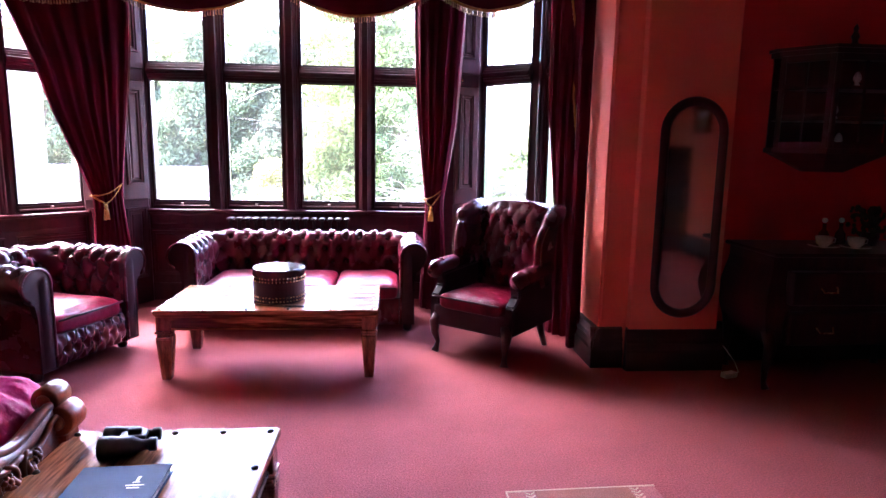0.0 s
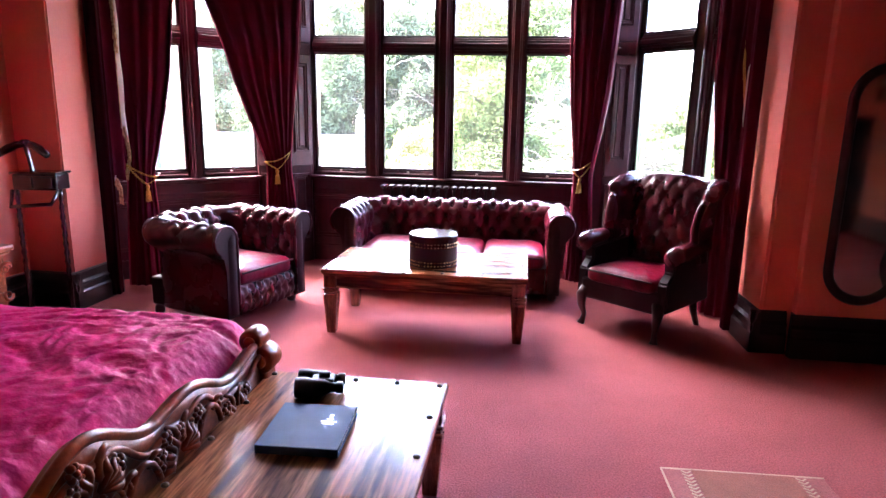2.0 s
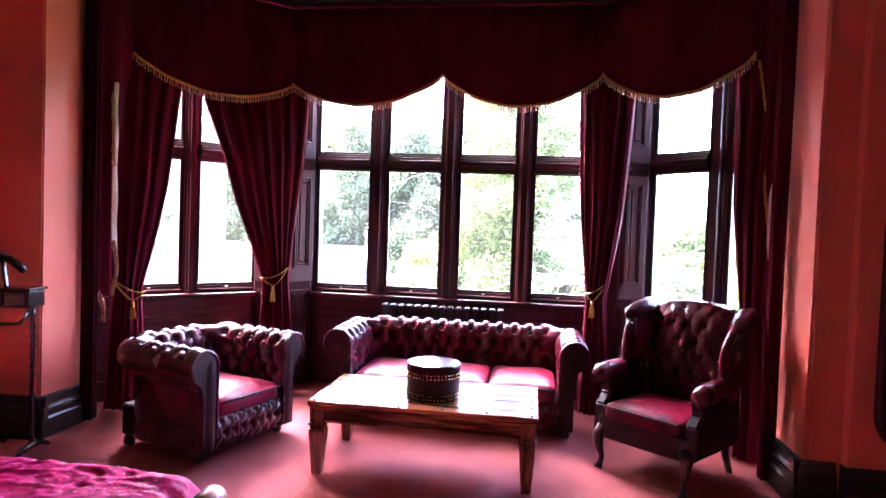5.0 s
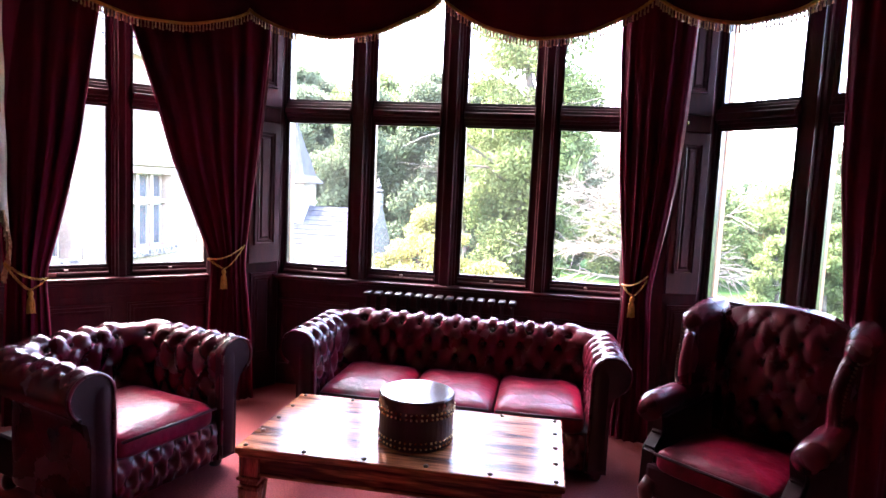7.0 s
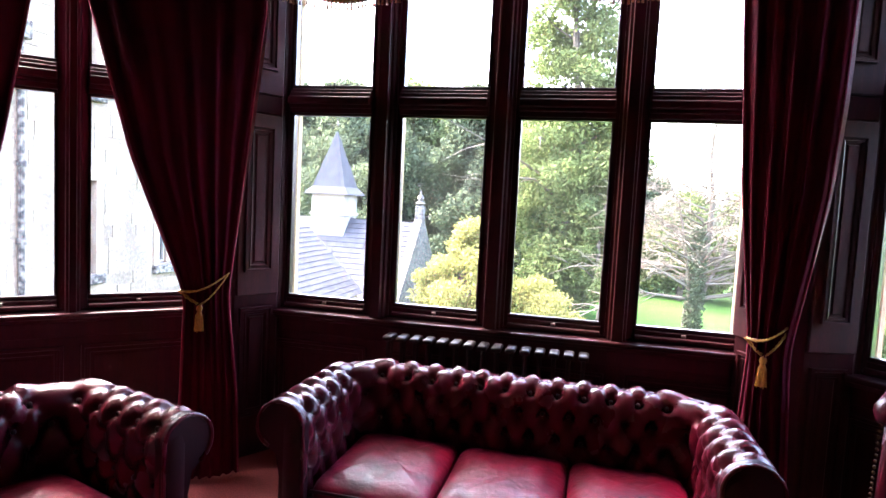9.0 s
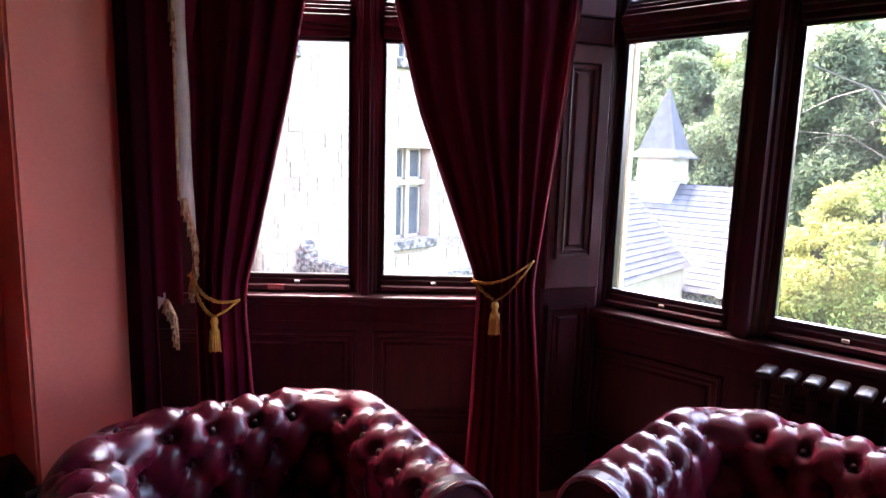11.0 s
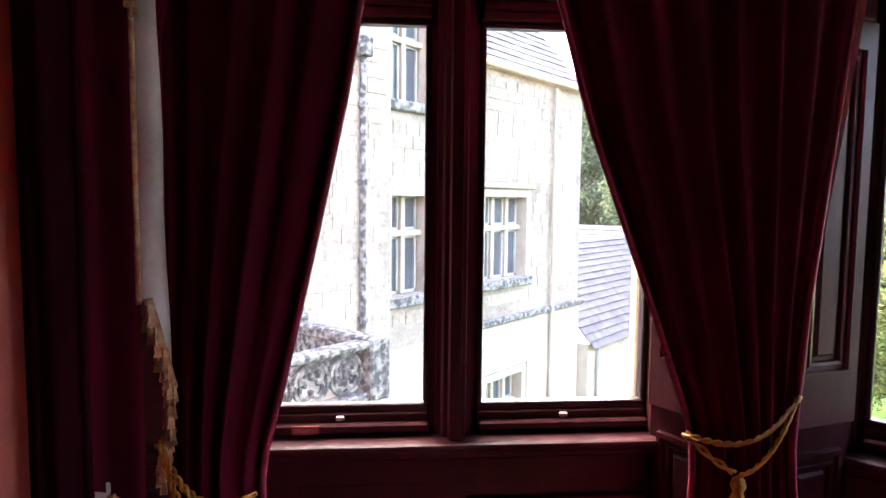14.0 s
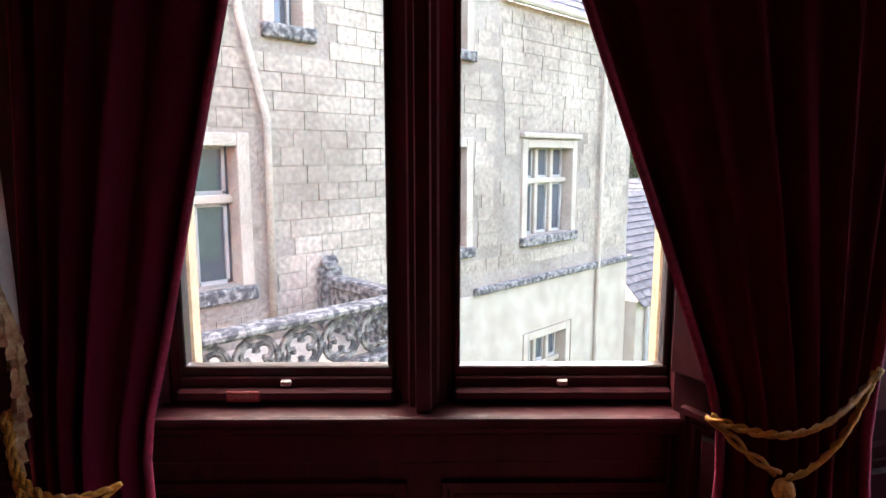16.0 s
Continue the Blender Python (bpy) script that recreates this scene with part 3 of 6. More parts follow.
def tassel(bm, p, s=1.0):
    x, y, z = p
    m = Matrix.Translation((x, y, z)) @ Matrix.Scale(s, 4)
    prof = [(0.004, 0.0), (0.012, -0.006), (0.016, -0.02), (0.010, -0.034), (0.012, -0.04), (0.015, -0.05), (0.017, -0.085), (0.021, -0.125), (0.020, -0.128)]
    lathe(bm, prof, 14, m)
    for k in range(14):
        a = 2 * math.pi * k / 14
        tube(bm, [(x + s * 0.0155 * math.cos(a), y + s * 0.0155 * math.sin(a), z - s * 0.05), (x + s * 0.0215 * math.cos(a), y + s * 0.0215 * math.sin(a), z - s * (0.127 + 0.004 * (k % 3)))], 0.0022 * s, 4)
    return bm


def rope(bm, pts, r=0.006):
    """Two twisted strands."""
    pts = [Vector(p) for p in pts]
    for ph in (0.0, math.pi):
        line = []
        for i in range(len(pts) - 1):
            for k in range(6):
                f = (i * 6 + k)
                p = pts[i].lerp(pts[i + 1], k / 6)
                a = f * 0.9 + ph
                line.append(p + Vector((math.cos(a) * r * 0.6, math.sin(a) * r * 0.6, math.sin(a + 1) * r * 0.6)))
        tube(bm, line, r * 0.62, 5)
    return bm


def tieback(left, right, z, drop, side, front, label):
    """A cord round the curtain: hooked high at the side, meeting low in front at the tassel."""
    t = thing("tieback", pose(0, 0, 0), label, "curtain tieback", "gold tassel tiebacks")
    lx, ly = left
    rx, ry = right
    n = Vector((front[0], front[1], 0)).normalized()
    hook = Vector((rx, ry, z + 0.10)) if side == "right" else Vector((lx, ly, z + 0.10))
    near = Vector((lx, ly, z)) if side == "right" else Vector((rx, ry, z))
    knot = near.lerp(hook, 0.42) + n * 0.075
    knot.z = z - drop
    bm = B()
    up = [near + n * 0.02 + Vector((0, 0, 0.01))]
    for k in range(1, 9):
        f = k / 8
        p = near.lerp(hook, f) + n * (0.02 + 0.075 * math.sin(math.pi * min(1, f * 1.05)))
        p.z = lerp(z + 0.01, z + 0.10, f ** 1.6) - 0.012 * math.sin(math.pi * f)
        up.append(p)
    rope(bm, up)
    rope(bm, [near + n * 0.02 + Vector((0, 0, 0.01)), near.lerp(knot, 0.5) + n * 0.02, knot])
    low = [knot]
    for k in range(1, 7):
        f = k / 6
        p = knot.lerp(hook, f) + n * 0.03 * math.sin(math.pi * f)
        p.z = lerp(knot.z, hook.z, f ** 1.4)
        low.append(p)
    rope(bm, low)
    part("cord", bm, GOLD, t, "twisted gold cord", smooth=True)
    part("tassel", tassel(B(), knot), GOLD, t, "gold silk tassel", smooth=True)
    return t


for key, pl, lab in (("A", 5, "heavy burgundy velvet curtain tied back beside the jamb"), ("B", 7, "heavy burgundy velvet curtain tied back against the window pier"),
                     ("C", 5, "heavy burgundy velvet curtain gathered on the window pier"), ("D", 4, "heavy burgundy velvet curtain tied back behind the wing chair")):
    curtain(CURT[key], pl, lab, phase={"A": 0.1, "B": 0.35, "C": 0.6, "D": 0.8}[key], lined=key in "BC")
tieback((-2.445, 5.755), (-2.25, 5.885), 0.985, 0.055, "right", (0.5, -0.85), "gold rope tieback with tassel round the pier curtain")
tieback((-3.235, 4.985), (-3.045, 5.09), 0.90, 0.05, "left", (0.72, -0.69), "gold rope tieback with tassel beside the jamb")
tieback((0.225, 5.965), (0.395, 5.915), 0.975, 0.05, "right", (-0.25, -0.97), "gold rope tieback with tassel round the pier curtain")

PEL = [(-3.24, 5.19), (-2.30, 6.02), (-1.0, 6.02), (0.315, 6.02), (1.20, 5.20)]
PEAK = (2.69, 2.645, 2.72, 2.74, 2.67)
LOW = 2.47


def pelmet_at(f, out=0.0):
    """Point on plan at f, counted in scallops from 0 to 4."""
    i = min(3, int(f))
    g = f - i
    (x0, y0), (x1, y1) = PEL[i], PEL[i + 1]
    w = math.hypot(x1 - x0, y1 - y0)
    nx, ny = (y1 - y0) / w, -(x1 - x0) / w
    r = out + 0.012 * math.sin(g * math.pi * 8)
    return Vector((lerp(x0, x1, g) + nx * r, lerp(y0, y1, g) + ny * r, 0))


def scallop(f):
    i = min(3, int(f))
    g = f - i
    return lerp(PEAK[i], PEAK[i + 1], g) - (lerp(PEAK[i], PEAK[i + 1], 0.5) - LOW) * math.sin(math.pi * g) ** 0.75


pel = thing("pelmet", pose(0, 0, 0), "deep burgundy velvet pelmet with scalloped fringed hem", "pelmet")
bm = B()
g1 = surface(bm, 161, 10, lambda a, b: pelmet_at(4 * a, 0.012 * math.sin(b * 3)) + Vector((0, 0, lerp(3.30, scallop(4 * a), b))))
g2 = surface(bm, 161, 10, lambda a, b: pelmet_at(4 * a, -0.02) + Vector((0, 0, lerp(3.30, scallop(4 * a), b))))
for i in range(160):
    bm.faces.new((g1[i][-1], g1[i + 1][-1], g2[i + 1][-1], g2[i][-1])), bm.faces.new((g1[i][0], g1[i + 1][0], g2[i + 1][0], g2[i][0]))
bmesh.ops.recalc_face_normals(bm, faces=bm.faces[:])
part("valance", bm, VELVET, pel, smooth=True)
part("heading", tube(B(), [pelmet_at(4 * i / 80, 0.012) + Vector((0, 0, 3.30)) for i in range(81)], 0.012, 6), PIPING, pel, "corded top edge", smooth=True)
part("braid", tube(B(), [pelmet_at(4 * i / 200, 0.022) + Vector((0, 0, scallop(4 * i / 200) + 0.006)) for i in range(201)], 0.011, 6), GOLD, pel, "gold braid", smooth=True)


def fringe_mesh(points):
    bm = bmesh.new()
    for k, p in enumerate(points):
        h = 0.042 + 0.004 * (k % 3)
        rings = [[bm.verts.new((p.x + r * math.cos(a * 2.0944 + k), p.y + r * math.sin(a * 2.0944 + k), p.z - z)) for a in range(3)] for r, z in ((0.003, 0.0), (0.0075, 0.014), (0.004, 0.02), (0.0085, h))]
        for a, b in zip(rings, rings[1:]):
            for q in range(3):
                bm.faces.new((a[q], a[(q + 1) % 3], b[(q + 1) % 3], b[q]))
        bm.faces.new(rings[-1])
    return bm


part("fringe", fringe_mesh([pelmet_at(4 * i / 250, 0.022) + Vector((0, 0, scallop(4 * i / 250))) for i in range(251)]), FRINGE, pel, "cream and gold tassel fringe", kind="stuff")


def tail(path, label):
    """The cascading end of the pelmet: stepped folds, pale lining and a fringed slanting hem. path: points on plan from the wall out."""
    t = thing("pelmet_tail", pose(0, 0, 0), label, "pelmet")
    n = len(path)

    def hem_at(f):
        return along([(1 - i / 4, h) for i, h in enumerate((0.70, 0.76, 1.02, 1.9, 2.62))], 1 - f)[0]
    bm = B()
    def pt(a):
        f = a * (n - 1)
        i = min(n - 2, int(f))
        return Vector((lerp(path[i][0], path[i + 1][0], f - i), lerp(path[i][1], path[i + 1][1], f - i), 0))
    surface(bm, 33, 14, lambda a, b: pt(a) + Vector((0, 0, lerp(3.28, hem_at(a), b))))
    part("folds", bm, VELVET, t, smooth=True)
    bm = B()
    surface(bm, 10, 14, lambda a, b: pt(0.42 + 0.2 * a * min(1.0, 0.04 + 1.6 * b)) + Vector((0.012 if path[0][0] < 0 else -0.012, -0.006, lerp(2.2, hem_at(0.42 + 0.2 * a), b))))
    part("lining", bm, LINING, t, "pale satin lining", smooth=True)
    pts = [pt(i / 70) + Vector((0.006, -0.006, hem_at(i / 70) + 0.01)) for i in range(71)]
    part("braid", tube(B(), pts, 0.009, 6), GOLD, t, "gold braid")
    part("fringe", fringe_mesh(pts), FRINGE, t, "cream and gold tassel fringe", kind="stuff")
    return t




def hem_line(points, n):
    """n points evenly along a polyline."""
    pts = [Vector(p) for p in points]
    out = []
    for i in range(n):
        q = i / (n - 1) * (len(pts) - 1)
        k = min(len(pts) - 2, int(q))
        out.append(pts[k].lerp(pts[k + 1], q - k))
    return out


tl = thing("pelmet_tail", pose(0, 0, 0), "burgundy velvet pelmet tail with pale lining and gold fringe", "pelmet")
bm = B()
surface(bm, 30, 14, lambda a, b: Vector((lerp(-3.29, -3.215, a) + 0.012 * math.sin(a * 9), lerp(4.845, 4.945, a), lerp(3.28, lerp(0.93, 0.875, a), b))))
part("folds", bm, VELVET, tl, smooth=True)
bm = B()
surface(bm, 30, 14, lambda a, b: Vector((lerp(-3.232, -3.24, a) + 0.010 * math.sin(a * 7), lerp(4.938, 5.18, a), lerp(3.28, lerp(1.32, 2.62, a ** 0.8), b))))
part("folds", bm, VELVET, tl, smooth=True)
bm = B()
surface(bm, 14, 40, lambda a, b: Vector((-3.222 + 0.028 * math.sin(math.pi * a) ** 0.7 + 0.004 * math.sin(19 * b + 3 * a), lerp(4.942, lerp(4.985, 5.008, b), a), lerp(2.42, lerp(1.28, 1.10, a), b))))
part("lining", bm, LINING, tl, "pale satin lining", smooth=True)
part("lining_edge", tube(B(), hem_line([(-3.212, 4.941, 2.40), (-3.212, 4.941, 1.28)], 12), 0.006, 6), FRINGE, tl, "tan bound edge", smooth=True)
for k, hem in enumerate(([(-3.198, 4.952, 1.29), (-3.196, 4.975, 1.20), (-3.20, 4.995, 1.12), (-3.21, 4.995, 1.02), (-3.235, 4.985, 0.92)],
                         [(-3.20, 4.925, 2.35), (-3.196, 4.93, 2.1), (-3.198, 4.936, 1.86)], [(-3.262, 4.90, 0.90), (-3.25, 4.925, 0.83), (-3.255, 4.93, 0.74)])):
    pts = hem_line(hem, 46)
    part("braid", tube(B(), pts, 0.010, 6), FRINGE, tl, "tan braid", smooth=True)
    part("fringe", fringe_mesh([p + Vector((0.010 * math.sin(2.3 * i), 0.006 * math.cos(1.7 * i), 0)) for i, p in enumerate(pts)]), FRINGE, tl, "cream and gold tassel fringe", kind="stuff")
bm = B()
surface(bm, 6, 6, lambda a, b: Vector((-3.275 + 0.02 * a, 4.875 + 0.035 * a, 0.925 - 0.065 * b * (1 - a))))
part("lining", bm, LINING, tl, "pale satin lining", smooth=True)
tail([(1.36, 4.92), (1.31, 4.95), (1.34, 4.99), (1.28, 5.02), (1.30, 5.06), (1.245, 5.10), (1.26, 5.15), (1.215, 5.22)], "burgundy velvet pelmet tail with gold fringe by the jamb")
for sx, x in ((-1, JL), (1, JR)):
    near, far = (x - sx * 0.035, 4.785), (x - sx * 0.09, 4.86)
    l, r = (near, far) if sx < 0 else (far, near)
    # the left curtain gets the darkened copy, its shade painted in
    curtain([(3.125, *l, *r), (0.015, *l, *r)], 2, "narrow velvet side curtain against the jamb", depth=0.012, cloth=VELVET_SHADE if sx < 0 else VELVET)


# ---- leather furniture ----
def tuft(u, v, du, dv):
    """Height of diamond buttoning, 0 in the creases, 1 on the cushions."""
    s, t = u / du + v / (2 * dv), u / du - v / (2 * dv)
    h = abs(math.sin(math.pi * s)) * abs(math.sin(math.pi * t))
    fs, ft = s - round(s), t - round(t)
    pit = math.exp(-(((fs + ft) * du / 2) ** 2 + ((fs - ft) * dv) ** 2) / 0.020 ** 2)
    return 0.60 + 0.20 * h ** 0.3 + 0.20 * h - 0.60 * pit


def pillow(bm, x0, x1, y0, y1, z0, z1, nu=22, nv=22, dome=0.02, seed=0):
    """A stuffed cushion with rounded edges and a slightly domed, creased top."""
    cx, cy, cz, a, b, c = (x0 + x1) / 2, (y0 + y1) / 2, (z0 + z1) / 2, (x1 - x0) / 2, (y1 - y0) / 2, (z1 - z0) / 2

    def se(w, e):
        return math.copysign(abs(w) ** e, w)

    def at(p, q):
        th, ph = 2 * math.pi * p, math.pi * (q - 0.5)
        x, y, z = se(max(0.0, math.cos(ph)), 0.45) * se(math.cos(th), 0.22), se(max(0.0, math.cos(ph)), 0.45) * se(math.sin(th), 0.22), se(math.sin(ph), 0.5)
        r = max(0.0, 1 - max(abs(x), abs(y)) ** 2)
        k = 0.007 * noise.noise(Vector((x * 3 + seed, y * 3, z))) - 0.006 * max(0.0, 1 - 5 * abs(noise.noise(Vector((x * 2.2 + seed, y * 3.4 + 5, 2.0))))) * r
        return Vector((cx + a * x, cy + b * y, cz + c * z + (dome * r + k if z > 0 else 0)))
    surface(bm, nu * 2, nv, at, loop_u=True)
    bmesh.ops.remove_doubles(bm, verts=bm.verts[:], dist=0.0005)
    return bm


def chesterfield(m, W, D, H, cushions, label, category):
    c = thing("chesterfield_sofa" if cushions > 1 else "chesterfield_armchair", m, label, category)
    R, OC = 0.105, 0.115
    zc = H - R
    wi, yb, yf, rc = W / 2 - 0.22, D / 2 - 0.22, -D / 2 + 0.03, 0.09
    # plan of the inner face: up one arm, along the back, down the other
    path = []
    step = 0.009
    y = yf
    while y < yb - rc:
        path.append((-wi, y, -1.0, 0.0))
        y += step
    for k in range(14):
        a = math.pi - (math.pi / 2) * k / 13
        path.append((-wi + rc + rc * math.cos(a), yb - rc + rc * math.sin(a), math.cos(a), math.sin(a)))
    x = -wi + rc + step
    while x < wi - rc:
        path.append((x, yb, 0.0, 1.0))
        x += step
    for k in range(14):
        a = math.pi / 2 - (math.pi / 2) * k / 13
        path.append((wi - rc + rc * math.cos(a), yb - rc + rc * math.sin(a), math.cos(a), math.sin(a)))
    y = yb - rc - step
    while y > yf:
        path.append((wi, y, 1.0, 0.0))
        y -= step
    us = [0.0]
    for p, q in zip(path, path[1:]):
        us.append(us[-1] + max(0.004, math.hypot(q[0] - p[0], q[1] - p[1])))
    # section: inner face, roll, outer face; with the amount of buttoning at each point
    sec = [(0.012, z, 1.0) for z in np.linspace(0.30, zc, 16)]
    sec += [(OC + R * math.cos(math.radians(a)), zc + R * math.sin(math.radians(a)), 1.0 if a > 80 else max(0.0, (a - 25) / 55)) for a in np.linspace(172, -62, 34)]
    sec += [(0.135, zc - 0.115, 0.0), (0.125, zc - 0.13, 0.0)] + [(0.12, z, 0.0) for z in np.linspace(zc - 0.17, 0.07, 6)]
    vs = [0.0]
    for p, q in zip(sec, sec[1:]):
        vs.append(vs[-1] + math.hypot(q[0] - p[0], q[1] - p[1]))
    total = us[-1]
    du = total / round(total / 0.118)
    dv = 0.112
    v0 = vs[16 + 13]
    bm = B()
    grid = []
    for (px, py, nx, ny), u in zip(path, us):
        row = []
        edge = min(1.0, min(u, total - u) / 0.05)
        for k, ((o, z, amp), v) in enumerate(zip(sec, vs)):
            a, b = sec[max(0, k - 1)], sec[min(len(sec) - 1, k + 1)]
            to, tz = b[0] - a[0], b[1] - a[1]
            L = math.hypot(to, tz) or 1
            no, nz = -tz / L, to / L
            h = (0.066 * tuft(u, v - v0, du, dv) - 0.056) * amp * edge
            oo, zz = o + no * h, z + nz * h
            row.append(bm.verts.new((px + nx * oo, py + ny * oo, zz)))
        grid.append(row)
    for r, s in zip(grid, grid[1:]):
        for k in range(len(sec) - 1):
            bm.faces.new((r[k], r[k + 1], s[k + 1], s[k]))
    bmesh.ops.recalc_face_normals(bm, faces=bm.faces[:])
    part("buttoned_back", bm, LEATHER, c, "deep-buttoned oxblood leather roll", smooth=True)
    # buttons in the creases
    spots = []
    for i in range(int(total / du * 2) + 1):
        for j in range(-4, 2):
            u, v = i * du / 2, v0 + j * dv
            if (i + j) % 2 or not 0.06 < u < total - 0.06 or v < 0.05:
                continue
            n = min(range(len(us)), key=lambda q: abs(us[q] - u))
            k = min(range(len(vs)), key=lambda q: abs(vs[q] - v))
            if sec[k][2] < 0.8:
                continue
            px, py, nx, ny = path[n]
            o, z, _ = sec[k]
            oo = o + (0.022 if z < zc else 0.022 * (OC - o) / R)
            zz = z if z < zc else z - 0.022 * (z - zc) / R
            spots.append((px + nx * oo, py + ny * oo, zz))
    button_parts(spots, LEATHER_D, c)
    # fronts of the arms
    for s in (-1, 1):
        out = [(0.004, 0.07)] + [(o, z) for o, z, _ in sec[:-6:2]] + [(0.118, zc - 0.2), (0.118, 0.07)]
        bm = B()
        f = [bm.verts.new((s * (wi + o), yf - 0.008, z)) for o, z in out]
        b = [bm.verts.new((s * (wi + o), yf + 0.03, z)) for o, z in out]
        bm.faces.new(f), bm.faces.new(b[::-1])
        for i in range(len(out)):
            j = (i + 1) % len(out)
            bm.faces.new((f[i], f[j], b[j], b[i]))
        bmesh.ops.recalc_face_normals(bm, faces=bm.faces[:])
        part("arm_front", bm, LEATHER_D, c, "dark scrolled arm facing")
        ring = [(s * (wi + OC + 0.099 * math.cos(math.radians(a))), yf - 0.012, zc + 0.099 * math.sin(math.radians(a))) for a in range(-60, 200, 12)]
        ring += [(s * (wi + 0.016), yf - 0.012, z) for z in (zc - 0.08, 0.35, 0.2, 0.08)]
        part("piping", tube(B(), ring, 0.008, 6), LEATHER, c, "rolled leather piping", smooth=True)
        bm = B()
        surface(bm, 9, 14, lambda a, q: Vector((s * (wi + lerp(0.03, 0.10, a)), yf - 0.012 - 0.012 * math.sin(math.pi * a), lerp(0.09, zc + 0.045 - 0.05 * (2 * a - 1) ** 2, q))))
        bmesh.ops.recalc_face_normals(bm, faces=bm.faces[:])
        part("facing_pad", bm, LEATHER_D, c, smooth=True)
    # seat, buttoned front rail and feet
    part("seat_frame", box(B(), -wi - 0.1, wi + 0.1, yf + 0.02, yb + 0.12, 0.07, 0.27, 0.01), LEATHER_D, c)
    bm = B()
    nr = int(2 * wi / 0.008)
    surface(bm, nr, 26, lambda a, q: Vector((lerp(-wi, wi, a), yf + 0.015 - 0.030 * tuft((a - 0.5) * 2 * wi, (q - 0.5) * 0.2, 0.075, 0.085) * math.sin(math.pi * min(1, max(0, q))) ** 0.3, lerp(0.065, 0.265, q))))
    bmesh.ops.recalc_face_normals(bm, faces=bm.faces[:])
    part("front_rail", bm, LEATHER, c, "buttoned leather front rail", smooth=True)
    w = 2 * wi / cushions
    for k in range(cushions):
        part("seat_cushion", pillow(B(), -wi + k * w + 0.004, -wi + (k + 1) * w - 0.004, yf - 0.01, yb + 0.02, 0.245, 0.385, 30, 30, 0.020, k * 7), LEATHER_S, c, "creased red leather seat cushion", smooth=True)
        part("cushion_piping", tube(B(), [(-wi + k * w + 0.02, yf - 0.012, 0.355), (-wi + (k + 1) * w - 0.02, yf - 0.012, 0.355)], 0.007, 6), LEATHER_D, c, smooth=True)
    for sx in (-1, 1):
        for y in (-D / 2 + 0.12, D / 2 - 0.14):
            part("foot", lathe(B(), [(0.028, 0.0), (0.036, 0.02), (0.034, 0.05), (0.025, 0.072)], 12, pose(sx * (W / 2 - 0.15), y, 0)), DARKWOOD, c, "turned dark wooden foot", smooth=True)
    return c


SOFA = chesterfield(pose(-0.735, 5.63, 0, 0, 0, 0), 1.92, 0.86, 0.70, 3, "oxblood leather three-seat chesterfield sofa under the window", "sofa")
ARMCHAIR = chesterfield(pose(-2.33, 4.715, 0, 0, 0, 72), 1.00, 0.86, 0.70, 1, "oxblood leather buttoned chesterfield armchair on the carpet", "armchair")


